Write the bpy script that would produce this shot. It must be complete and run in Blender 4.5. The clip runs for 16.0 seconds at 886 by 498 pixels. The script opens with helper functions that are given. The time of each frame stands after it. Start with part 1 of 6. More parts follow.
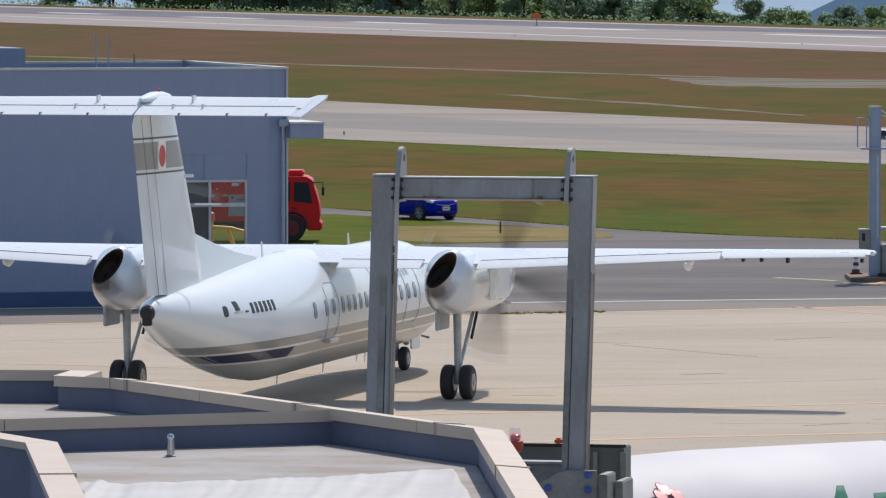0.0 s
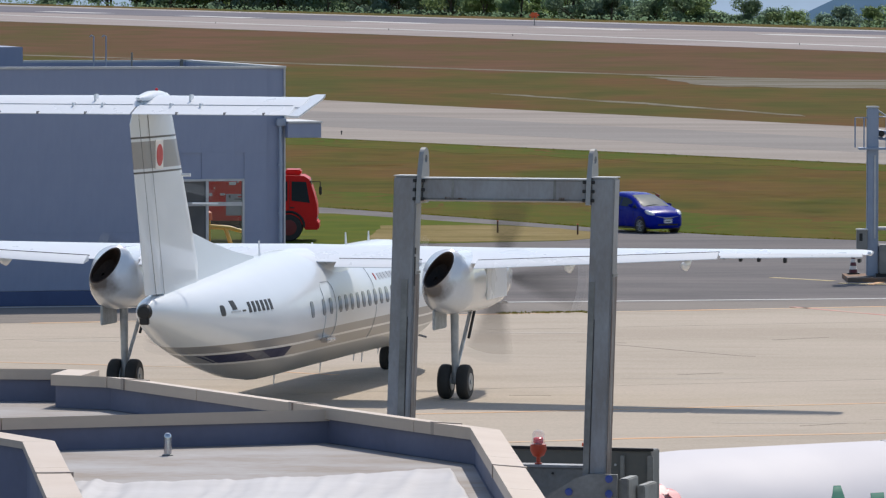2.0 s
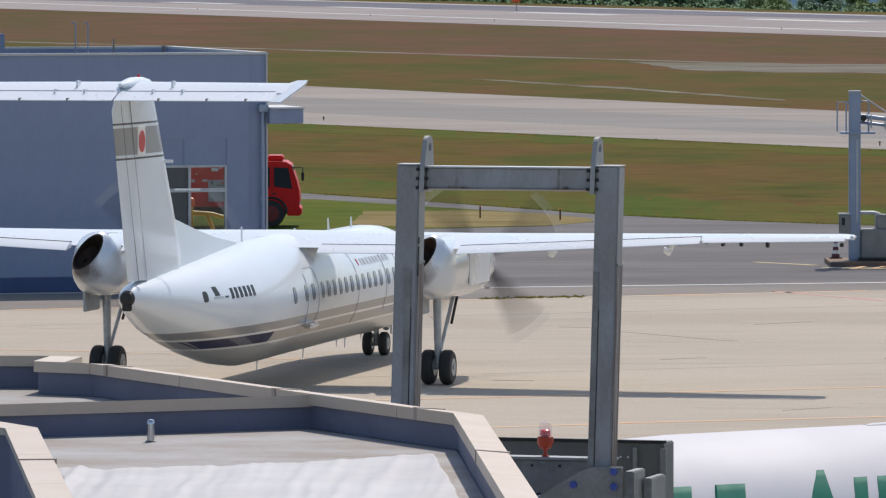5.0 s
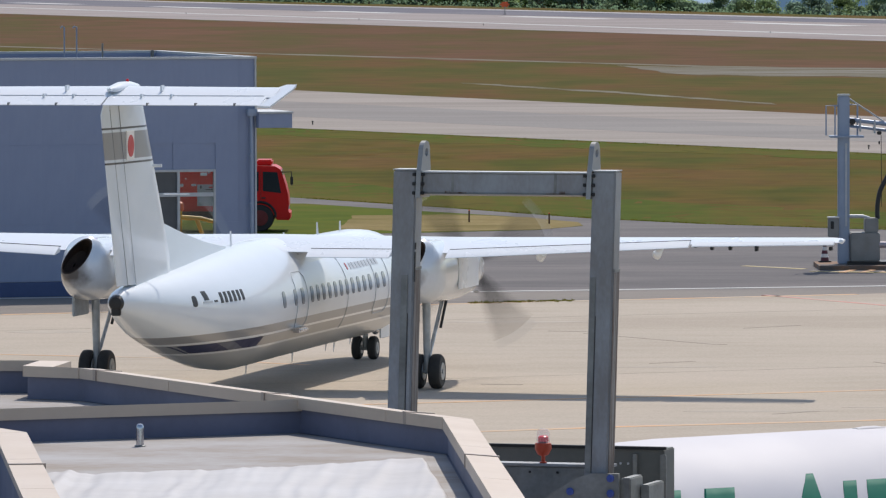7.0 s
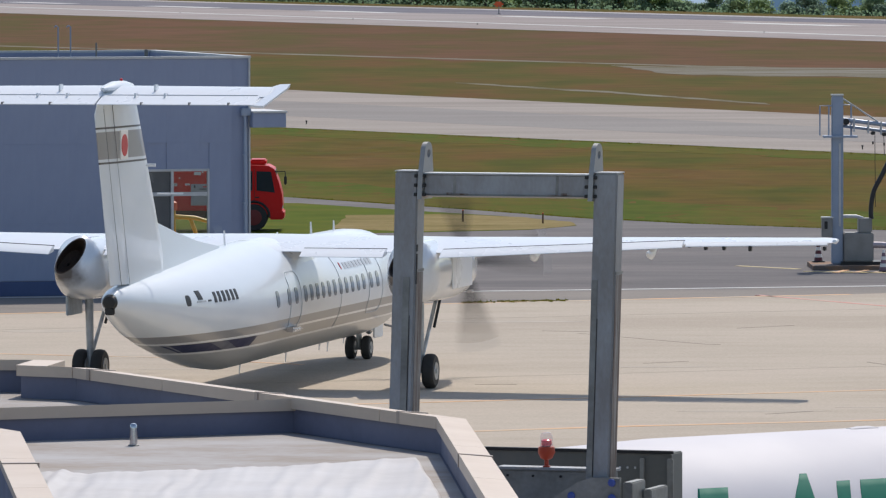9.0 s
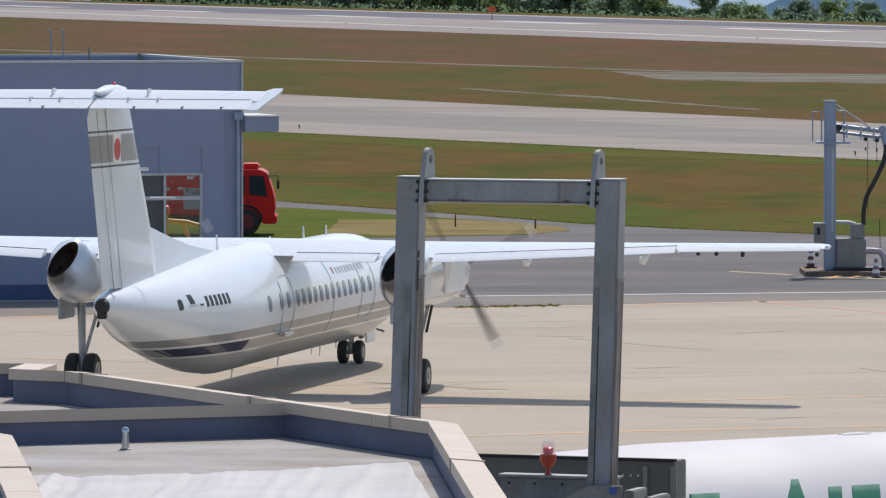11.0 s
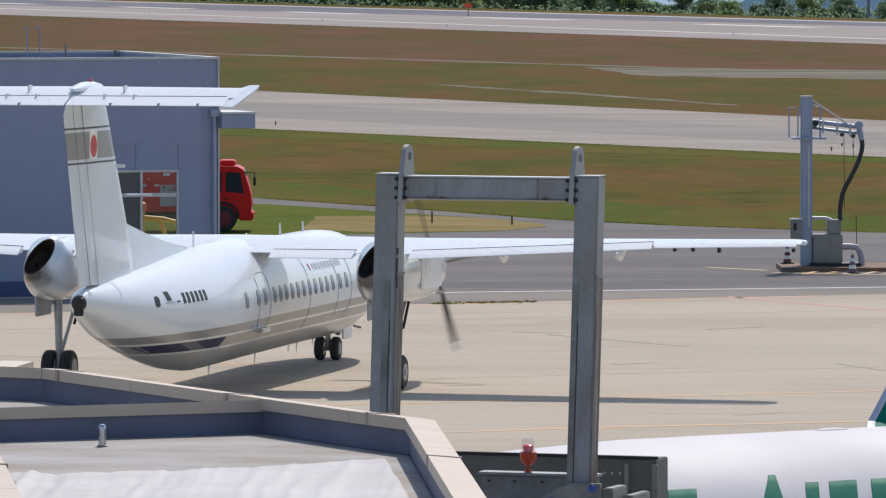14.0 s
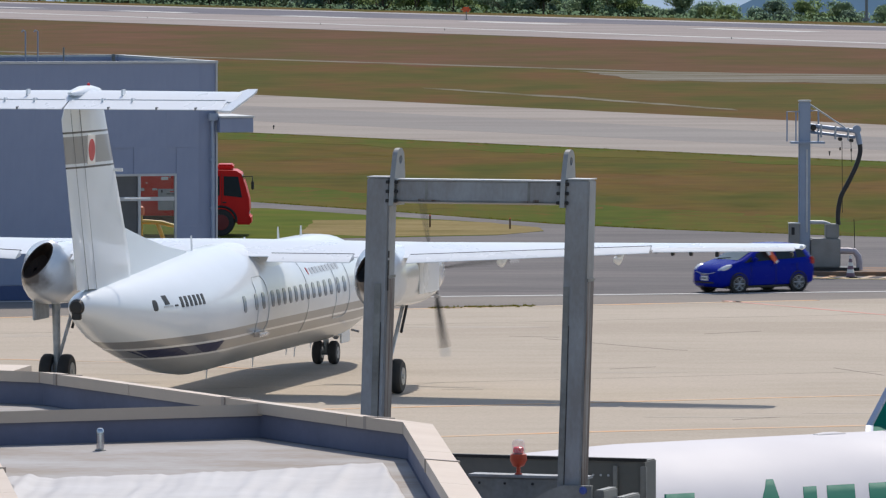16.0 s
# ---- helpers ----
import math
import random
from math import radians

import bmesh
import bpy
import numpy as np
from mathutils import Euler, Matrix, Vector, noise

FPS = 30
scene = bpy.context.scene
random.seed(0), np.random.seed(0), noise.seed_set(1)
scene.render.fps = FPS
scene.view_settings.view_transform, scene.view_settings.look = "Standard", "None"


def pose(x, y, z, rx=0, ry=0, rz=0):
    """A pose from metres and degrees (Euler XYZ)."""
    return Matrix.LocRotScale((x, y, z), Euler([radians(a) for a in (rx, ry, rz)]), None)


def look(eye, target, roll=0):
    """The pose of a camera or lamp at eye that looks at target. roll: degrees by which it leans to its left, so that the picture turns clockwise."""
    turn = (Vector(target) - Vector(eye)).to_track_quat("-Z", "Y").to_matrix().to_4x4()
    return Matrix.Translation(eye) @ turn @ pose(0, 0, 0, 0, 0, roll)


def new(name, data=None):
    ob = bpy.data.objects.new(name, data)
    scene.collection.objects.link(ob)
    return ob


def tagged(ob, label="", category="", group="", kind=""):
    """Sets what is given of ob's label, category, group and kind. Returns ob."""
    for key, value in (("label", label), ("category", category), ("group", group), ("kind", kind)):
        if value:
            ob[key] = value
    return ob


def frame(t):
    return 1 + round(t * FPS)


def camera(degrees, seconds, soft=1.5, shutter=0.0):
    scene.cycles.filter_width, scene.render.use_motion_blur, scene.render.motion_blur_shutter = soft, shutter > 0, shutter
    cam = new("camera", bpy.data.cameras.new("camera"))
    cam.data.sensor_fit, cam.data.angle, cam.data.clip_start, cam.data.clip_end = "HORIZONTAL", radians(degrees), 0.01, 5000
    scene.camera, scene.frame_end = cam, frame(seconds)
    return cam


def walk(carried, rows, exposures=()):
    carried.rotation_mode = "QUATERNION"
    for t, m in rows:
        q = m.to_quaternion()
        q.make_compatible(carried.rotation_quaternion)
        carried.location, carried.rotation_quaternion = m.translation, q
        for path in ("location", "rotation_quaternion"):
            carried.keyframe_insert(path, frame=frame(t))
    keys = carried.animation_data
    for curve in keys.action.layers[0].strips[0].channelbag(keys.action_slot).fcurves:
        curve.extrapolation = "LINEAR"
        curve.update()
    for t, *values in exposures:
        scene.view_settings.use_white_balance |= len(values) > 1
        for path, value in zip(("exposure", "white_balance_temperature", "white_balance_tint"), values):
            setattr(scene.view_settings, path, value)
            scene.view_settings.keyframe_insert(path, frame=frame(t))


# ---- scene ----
# camera: a long lens on a tripod on the viewing deck, panning slowly
cam = camera(7.73, 16.0, 1.25, 0.5)
EYE = (0.0, 0.0, 10.24)


def aim(yaw, pitch, roll):
    """Yaw to the right, pitch downwards, roll to the left, in degrees."""
    y, p = radians(yaw), radians(pitch)
    way = (math.sin(y) * math.cos(p), math.cos(y) * math.cos(p), -math.sin(p))
    return look(EYE, [e + 100 * w for e, w in zip(EYE, way)], roll)


PAN = [
    (0, 0.0000, 2.5706, 0.0003), (0.5, -0.0002, 2.5568, 0.0470), (1, -0.0078, 2.5425, 0.0586), (1.5, 0.0015, 2.5507, 0.0657),
    (2, 0.0233, 2.5748, 0.0871), (2.5, 0.0384, 2.5975, 0.0909), (3, 0.0596, 2.6432, -0.0291), (3.5, 0.0981, 2.7059, -0.1019),
    (4, 0.1183, 2.7219, -0.1024), (5.2, 0.1900, 2.6950, -0.0600), (6.5, 0.2610, 2.6658, -0.0130), (7, 0.2720, 2.6657, -0.1404), (7.5, 0.2938, 2.6739, -0.1204),
    (8, 0.3123, 2.6799, -0.1315), (8.5, 0.3207, 2.6738, -0.1110), (9, 0.3273, 2.6684, -0.0825), (10.2, 0.3700, 2.6400, 0.0200), (11.5, 0.4204, 2.6093, 0.1190),
    (12, 0.4866, 2.5785, 0.1446), (12.5, 0.5208, 2.5550, 0.1920), (13, 0.5337, 2.5595, 0.1270), (13.5, 0.5616, 2.6072, -0.0110),
    (14, 0.5976, 2.6582, -0.0059), (14.5, 0.6019, 2.6635, -0.0139), (15, 0.6094, 2.6563, -0.0342), (15.5, 0.6186, 2.6460, 0.0265),
    (16, 0.6151, 2.6226, 0.0220)]
walk(cam, [(t, aim(a, b, c)) for t, a, b, c in PAN])

# daylight: high sun beyond the apron, slightly to the right
SUN_AZ, SUN_EL = (0.305, 0.952), 52.0
sun = new("sun", bpy.data.lights.new("sun", "SUN"))
sun.data.energy, sun.data.angle, sun.data.color = 3.9, radians(0.53), (1.0, 0.918, 0.825)
se = math.radians(SUN_EL)
sun.matrix_world = look((SUN_AZ[0] * math.cos(se) * 200, SUN_AZ[1] * math.cos(se) * 200, math.sin(se) * 200), (0, 0, 0))
world = bpy.data.worlds.new("sky")
scene.world = world
world.use_nodes = True
wn = world.node_tree.nodes
sky = wn.new("ShaderNodeTexSky")
sky.sky_type, sky.sun_disc, sky.sun_elevation = "NISHITA", False, se
sky.sun_rotation = math.atan2(SUN_AZ[0], SUN_AZ[1])
world.node_tree.links.new(sky.outputs["Color"], wn["Background"].inputs["Color"])
wn["Background"].inputs["Strength"].default_value = 0.155
scene.view_settings.exposure = -0.17


# ---- materials ----
def mat(name, color, rough=0.6, metal=0.0, color2=None, scale=4.0, amount=0.5, bump=0.0, fine=0.0, stretch=(1, 1, 1), coat=0.0, island=0.0):
    """A paint, metal or mineral surface: two scales of colour variation, uneven gloss and fine relief."""
    m = bpy.data.materials.new(name)
    m.use_nodes = True
    nt = m.node_tree
    n, l = nt.nodes, nt.links
    b = n["Principled BSDF"]
    b.inputs["Roughness"].default_value, b.inputs["Metallic"].default_value = rough, metal
    b.inputs["Coat Weight"].default_value = coat
    tc, mp = n.new("ShaderNodeTexCoord"), n.new("ShaderNodeMapping")
    mp.inputs["Scale"].default_value = stretch
    l.new(tc.outputs["Object"], mp.inputs["Vector"])
    big, small = n.new("ShaderNodeTexNoise"), n.new("ShaderNodeTexNoise")
    big.inputs["Scale"].default_value, big.inputs["Detail"].default_value = scale, 6
    small.inputs["Scale"].default_value, small.inputs["Detail"].default_value = scale * 11, 3
    l.new(mp.outputs[0], big.inputs["Vector"])
    l.new(mp.outputs[0], small.inputs["Vector"])
    add = n.new("ShaderNodeMath")
    add.operation = "MULTIPLY_ADD"
    l.new(small.outputs["Fac"], add.inputs[0])
    add.inputs[1].default_value = 0.35
    l.new(big.outputs["Fac"], add.inputs[2])
    ramp = n.new("ShaderNodeValToRGB")
    ramp.color_ramp.elements[0].position, ramp.color_ramp.elements[1].position = 0.5, 0.86
    c2 = color2 or [c * 0.8 for c in color]
    ramp.color_ramp.elements[0].color = (*color, 1)
    ramp.color_ramp.elements[1].color = (*[a + (q - a) * amount for a, q in zip(color, c2)], 1)
    l.new(add.outputs[0], ramp.inputs["Fac"])
    out = ramp.outputs["Color"]
    if island:
        info, hs, mr = n.new("ShaderNodeObjectInfo"), n.new("ShaderNodeHueSaturation"), n.new("ShaderNodeMapRange")
        mr.inputs["To Min"].default_value, mr.inputs["To Max"].default_value = 1 - island, 1 + island
        l.new(info.outputs["Random"], mr.inputs["Value"])
        l.new(mr.outputs[0], hs.inputs["Value"])
        l.new(out, hs.inputs["Color"])
        out = hs.outputs["Color"]
    l.new(out, b.inputs["Base Color"])
    rr = n.new("ShaderNodeMapRange")
    rr.inputs["To Min"].default_value, rr.inputs["To Max"].default_value = max(0.02, rough - 0.12), min(1, rough + 0.12)
    l.new(big.outputs["Fac"], rr.inputs["Value"])
    l.new(rr.outputs[0], b.inputs["Roughness"])
    if bump:
        bp = n.new("ShaderNodeBump")
        bp.inputs["Strength"].default_value, bp.inputs["Distance"].default_value = bump, fine or 0.01
        l.new(small.outputs["Fac"], bp.inputs["Height"])
        l.new(bp.outputs["Normal"], b.inputs["Normal"])
    return m


def glass(name, color=(0.8, 0.85, 0.85), rough=0.03):
    m = bpy.data.materials.new(name)
    m.use_nodes = True
    n, l = m.node_tree.nodes, m.node_tree.links
    n.remove(n["Principled BSDF"])
    tr, gl, mx, fr = n.new("ShaderNodeBsdfTransparent"), n.new("ShaderNodeBsdfGlossy"), n.new("ShaderNodeMixShader"), n.new("ShaderNodeFresnel")
    tr.inputs["Color"].default_value = (*color, 1)
    gl.inputs["Roughness"].default_value = rough
    l.new(fr.outputs[0], mx.inputs[0])
    l.new(tr.outputs[0], mx.inputs[1])
    l.new(gl.outputs[0], mx.inputs[2])
    l.new(mx.outputs[0], n["Material Output"].inputs["Surface"])
    return m


def banded(name, axis, stops, rough=0.3, coat=0.3):
    """Paint in straight bands along one axis of the object; stops are (height, colour) from below."""
    m = mat(name, (0.8, 0.8, 0.8), rough, 0, coat=coat)
    n, l = m.node_tree.nodes, m.node_tree.links
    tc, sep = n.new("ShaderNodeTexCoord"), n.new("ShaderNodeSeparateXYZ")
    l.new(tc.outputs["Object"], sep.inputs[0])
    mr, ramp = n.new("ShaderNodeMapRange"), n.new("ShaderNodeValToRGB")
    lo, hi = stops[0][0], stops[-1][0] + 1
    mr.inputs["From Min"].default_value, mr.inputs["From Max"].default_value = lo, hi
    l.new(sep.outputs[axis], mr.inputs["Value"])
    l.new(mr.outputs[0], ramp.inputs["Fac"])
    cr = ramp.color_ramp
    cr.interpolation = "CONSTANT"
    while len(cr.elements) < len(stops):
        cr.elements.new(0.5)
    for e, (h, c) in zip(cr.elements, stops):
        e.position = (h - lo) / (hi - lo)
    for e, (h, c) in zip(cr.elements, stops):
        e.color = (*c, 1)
    grime = n.new("ShaderNodeTexNoise")
    grime.inputs["Scale"].default_value, grime.inputs["Detail"].default_value = 1.3, 5
    l.new(tc.outputs["Object"], grime.inputs["Vector"])
    gr, mx = n.new("ShaderNodeMapRange"), n.new("ShaderNodeMix")
    gr.inputs["To Min"].default_value, gr.inputs["To Max"].default_value = 0.95, 1.03
    l.new(grime.outputs["Fac"], gr.inputs["Value"])
    mx.data_type, mx.blend_type = "RGBA", "MULTIPLY"
    mx.inputs["Factor"].default_value = 1
    l.new(ramp.outputs["Color"], mx.inputs["A"])
    l.new(gr.outputs[0], mx.inputs["B"])
    b = n["Principled BSDF"]
    l.new(mx.outputs["Result"], b.inputs["Base Color"])
    l.remove(b.inputs["Roughness"].links[0])
    return m


def sooty(name):
    """White paint with a soot smear that trails below and behind each exhaust."""
    m = mat(name, (0.74, 0.775, 0.81), 0.22, 0.15, (0.66, 0.67, 0.68), 0.9, 0.6, coat=0.5)
    n, l = m.node_tree.nodes, m.node_tree.links
    b = n["Principled BSDF"]
    tc, sep, com, dist = n.new("ShaderNodeTexCoord"), n.new("ShaderNodeSeparateXYZ"), n.new("ShaderNodeCombineXYZ"), n.new("ShaderNodeVectorMath")
    l.new(tc.outputs["Object"], sep.inputs[0])
    for k, o in (("X", sep.outputs["X"]), ("Z", sep.outputs["Z"])):
        l.new(o, com.inputs[k])
    dist.operation = "DISTANCE"
    dist.inputs[1].default_value = (-1.75, 0, 2.62)
    l.new(com.outputs[0], dist.inputs[0])
    ns, add, rp, mx = n.new("ShaderNodeTexNoise"), n.new("ShaderNodeMath"), n.new("ShaderNodeMapRange"), n.new("ShaderNodeMix")
    ns.inputs["Scale"].default_value, ns.inputs["Detail"].default_value = 3.0, 5
    l.new(tc.outputs["Object"], ns.inputs["Vector"])
    add.operation = "MULTIPLY_ADD"
    add.inputs[1].default_value = 0.5
    l.new(ns.outputs["Fac"], add.inputs[0])
    l.new(dist.outputs["Value"], add.inputs[2])
    rp.inputs["From Min"].default_value, rp.inputs["From Max"].default_value = 0.38, 0.72
    rp.inputs["To Min"].default_value, rp.inputs["To Max"].default_value = 0.85, 0.0
    l.new(add.outputs[0], rp.inputs["Value"])
    mx.data_type = "RGBA"
    l.new(rp.outputs[0], mx.inputs["Factor"])
    l.new(b.inputs["Base Color"].links[0].from_socket, mx.inputs["A"])
    mx.inputs["B"].default_value = (0.10, 0.065, 0.04, 1)
    l.new(mx.outputs["Result"], b.inputs["Base Color"])
    return m


m_nacelle = sooty("nacelle paint")
WHITE = (0.745, 0.785, 0.82)
m_white = mat("white aircraft paint", WHITE, 0.3, 0, (0.69, 0.71, 0.73), 0.8, 0.4, coat=0.3)
FUSW = (0.70, 0.752, 0.795)
# grey belly paint below 1.16, with the apron's reflection put into its tone
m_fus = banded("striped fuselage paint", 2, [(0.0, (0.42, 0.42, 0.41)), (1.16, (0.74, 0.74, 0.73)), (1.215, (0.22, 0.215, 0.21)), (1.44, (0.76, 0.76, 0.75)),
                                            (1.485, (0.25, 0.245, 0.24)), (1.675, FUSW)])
m_navy = mat("navy paint", (0.008, 0.012, 0.06), 0.5)
m_slate = mat("slate paint", (0.075, 0.085, 0.12), 0.4)
FINW = (0.70, 0.755, 0.80)
m_fin = banded("fin paint", 2, [(2.0, FINW), (5.52, (0.02, 0.02, 0.02)), (5.56, FINW), (5.62, (0.28, 0.28, 0.28)),
                               (6.2, FINW), (6.26, (0.02, 0.02, 0.02)), (6.31, FINW)])
m_flagwhite = mat("flag white", (0.8, 0.79, 0.76), 0.4)
m_flagred = mat("flag red", (0.5, 0.02, 0.02), 0.4)
m_black = mat("black", (0.012, 0.012, 0.013), 0.5)
m_soot = mat("sooty exhaust", (0.015, 0.012, 0.01), 0.7, 0.2, (0.07, 0.04, 0.025), 2, 1)
m_tyre = mat("tyre rubber", (0.018, 0.018, 0.018), 0.75, 0, (0.04, 0.04, 0.04), 9)
m_rim = mat("wheel rim", (0.35, 0.36, 0.37), 0.4, 0.6)
m_strut = mat("grey gear strut", (0.46, 0.49, 0.51), 0.4, 0.3, (0.2, 0.21, 0.22), 5)
m_chrome = mat("polished metal", (0.6, 0.6, 0.62), 0.25, 1.0)
m_window = mat("dark cabin window", (0.2, 0.23, 0.27), 0.15)
m_doorline = mat("faint door gap", (0.58, 0.61, 0.64), 0.5)
m_line = mat("panel joint", (0.2, 0.21, 0.22), 0.5)
m_purple = mat("heat-tinted metal", (0.25, 0.2, 0.42), 0.35, 0.6, (0.5, 0.45, 0.4), 6)
m_blade = mat("propeller blade", (0.04, 0.04, 0.04), 0.8)
m_blade.node_tree.nodes["Principled BSDF"].inputs["Specular IOR Level"].default_value = 0.1
m_bladetip = mat("white blade tip", (0.75, 0.75, 0.72), 0.4)
m_proptip = mat("white blade tip band", (0.6, 0.6, 0.58), 0.5)
m_red = mat("red fire engine paint", (0.62, 0.010, 0.008), 0.42, 0, (0.52, 0.009, 0.008), 2, coat=0.1)
m_red.node_tree.nodes["Principled BSDF"].inputs["Specular IOR Level"].default_value = 0.2
m_truckrim = mat("dull red wheel rim", (0.16, 0.012, 0.012), 0.5)
m_yellow = mat("yellow paint", (0.75, 0.42, 0.02), 0.4)
m_blue = mat("blue car paint", (0.001, 0.012, 0.29), 0.25, 0.0, (0.001, 0.011, 0.26), 3, coat=0.0)
m_blue.node_tree.nodes["Principled BSDF"].inputs["Specular IOR Level"].default_value = 0.08
m_screen = mat("pale windscreen glass", (0.07, 0.10, 0.10), 0.05, 0, (0.12, 0.15, 0.12), 1.5)
m_carglass = mat("car window glass", (0.02, 0.03, 0.034), 0.06)
m_carglass.node_tree.nodes["Principled BSDF"].inputs["Specular IOR Level"].default_value = 0.25
m_lamp = mat("headlight lens", (0.72, 0.76, 0.8), 0.12, 0.1)
m_taillamp = mat("tail lamp lens", (0.4, 0.01, 0.01), 0.2)
m_orange = mat("orange plastic", (0.8, 0.13, 0.03), 0.5)
m_clad = mat("blue-grey wall panels", (0.262, 0.308, 0.435), 0.55, 0.05, (0.205, 0.25, 0.37), 0.5, 0.7, bump=0.1, stretch=(1, 1, 0.3))
m_cladlow = mat("dark blue plinth", (0.05, 0.085, 0.2), 0.55, 0, (0.04, 0.06, 0.15), 1)
m_trim = mat("pale metal trim", (0.5, 0.52, 0.54), 0.5, 0.3)
m_roofing = mat("grey roofing", (0.1, 0.1, 0.11), 0.8, 0, (0.16, 0.16, 0.16), 0.7, bump=0.2)
m_steel = mat("galvanised steel", (0.32, 0.34, 0.36), 0.5, 0.2, (0.22, 0.21, 0.20), 2.2, 0.8, bump=0.15, stretch=(1.6, 1.6, 0.7))
m_lug = mat("pale grey steel", (0.34, 0.35, 0.35), 0.5, 0.25, (0.27, 0.26, 0.24), 3)
m_rust = mat("rusty steel edge", (0.30, 0.29, 0.28), 0.7, 0.1, (0.11, 0.065, 0.04), 5, 1, bump=0.2, stretch=(5, 5, 0.3))
m_darkpanel = mat("dark grey metal panel", (0.105, 0.112, 0.105), 0.5, 0.2, (0.14, 0.14, 0.13), 1.5, 0.8)
m_panel = mat("mid grey steel plate", (0.27, 0.28, 0.27), 0.5, 0.3, (0.15, 0.15, 0.14), 2, 0.9)
m_bolt = mat("blue-capped bolt", (0.05, 0.09, 0.35), 0.45)
m_pale = mat("blue-grey painted steel", (0.30, 0.36, 0.47), 0.45, 0.2, (0.24, 0.29, 0.38), 2)
m_pumpbox = mat("pump housing", (0.27, 0.27, 0.26), 0.6, 0.1, (0.18, 0.17, 0.155), 2.5)
m_pumppipe = mat("pale violet-grey pipe", (0.42, 0.38, 0.42), 0.5, 0.1)
m_rubber = mat("black hose", (0.02, 0.02, 0.022), 0.5)
m_coping = mat("beige metal coping", (0.56, 0.46, 0.37), 0.5, 0.05, (0.50, 0.405, 0.325), 1.1, 0.8, bump=0.05)
m_parapet = mat("blue-grey parapet wall", (0.155, 0.165, 0.235), 0.7, 0, (0.125, 0.132, 0.19), 1.2, 0.9, bump=0.1)
m_deck = mat("grey roof membrane", (0.37, 0.362, 0.362), 0.8, 0, (0.28, 0.24, 0.205), 0.9, 1.0, bump=0.15, stretch=(1, 1.6, 1))
m_tarp = mat("white plastic sheet", (0.50, 0.485, 0.485), 0.55, 0, (0.42, 0.405, 0.40), 1.5, 0.6, bump=0.1)
m_green = mat("green paint", (0.0, 0.17, 0.115), 0.6)
m_green.node_tree.nodes["Principled BSDF"].inputs["Specular IOR Level"].default_value = 0.12
m_pink = mat("pink paint", (0.75, 0.22, 0.24), 0.35, 0, coat=0.3)
m_title = mat("pale grey title paint", (0.52, 0.54, 0.57), 0.4)
m_silver = mat("silver-blue paint", (0.5, 0.55, 0.66), 0.3, 0.3)
m_wliner = mat("white airliner paint", (0.60, 0.585, 0.61), 0.65, 0, (0.575, 0.56, 0.59), 0.8)
m_pane = glass("window glass", (0.85, 0.88, 0.88))
m_redlens = mat("red beacon lens", (0.75, 0.03, 0.04), 0.25)


def ground_mat(name, c1, c2, c3, scale, stretch, turn=0.0, rough=0.95, fine_scale=30, bump=0.4, line_at=0.5, grain=0.2, mid_size=7, detail=5):
    """Mineral or grassy ground: three colours on long streaks, patches and grain."""
    m = bpy.data.materials.new(name)
    m.use_nodes = True
    n, l = m.node_tree.nodes, m.node_tree.links
    b = n["Principled BSDF"]
    b.inputs["Roughness"].default_value = rough
    b.inputs["Specular IOR Level"].default_value = 0.05
    tc, mp = n.new("ShaderNodeTexCoord"), n.new("ShaderNodeMapping")
    mp.inputs["Rotation"].default_value = (0, 0, radians(turn))
    mp.inputs["Scale"].default_value = (*stretch, 1)
    l.new(tc.outputs["Object"], mp.inputs["Vector"])
    big, mid, fine = (n.new("ShaderNodeTexNoise") for _ in range(3))
    for nd, s, d in ((big, scale, detail), (mid, scale * mid_size, detail - 1), (fine, fine_scale, 3)):
        nd.inputs["Scale"].default_value, nd.inputs["Detail"].default_value = s, d
        l.new((tc if nd is fine else mp).outputs["Object" if nd is fine else 0], nd.inputs["Vector"])
    r1, r2 = n.new("ShaderNodeValToRGB"), n.new("ShaderNodeMapRange")
    r1.color_ramp.elements[0].position, r1.color_ramp.elements[1].position = 0.36, 0.64
    e = r1.color_ramp.elements.new(line_at)
    for el, c in zip(r1.color_ramp.elements, (c1, c2, c3)):
        el.color = (*c, 1)
    mixf = n.new("ShaderNodeMath")
    mixf.operation = "MULTIPLY_ADD"
    l.new(mid.outputs["Fac"], mixf.inputs[0])
    mixf.inputs[1].default_value = 0.45
    sub = n.new("ShaderNodeMath")
    sub.operation = "SUBTRACT"
    l.new(big.outputs["Fac"], sub.inputs[0])
    sub.inputs[1].default_value = 0.225
    l.new(sub.outputs[0], mixf.inputs[2])
    l.new(mixf.outputs[0], r1.inputs["Fac"])
    r2.inputs["To Min"].default_value, r2.inputs["To Max"].default_value = 1 - grain, 1 + grain
    l.new(fine.outputs["Fac"], r2.inputs["Value"])
    mx = n.new("ShaderNodeMix")
    mx.data_type, mx.blend_type = "RGBA", "MULTIPLY"
    mx.inputs["Factor"].default_value = 1
    l.new(r1.outputs["Color"], mx.inputs["A"])
    l.new(r2.outputs[0], mx.inputs["B"])
    l.new(mx.outputs["Result"], b.inputs["Base Color"])
    bp = n.new("ShaderNodeBump")
    bp.inputs["Strength"].default_value, bp.inputs["Distance"].default_value = bump, 0.02
    l.new(fine.outputs["Fac"], bp.inputs["Height"])
    l.new(bp.outputs["Normal"], b.inputs["Normal"])
    return m


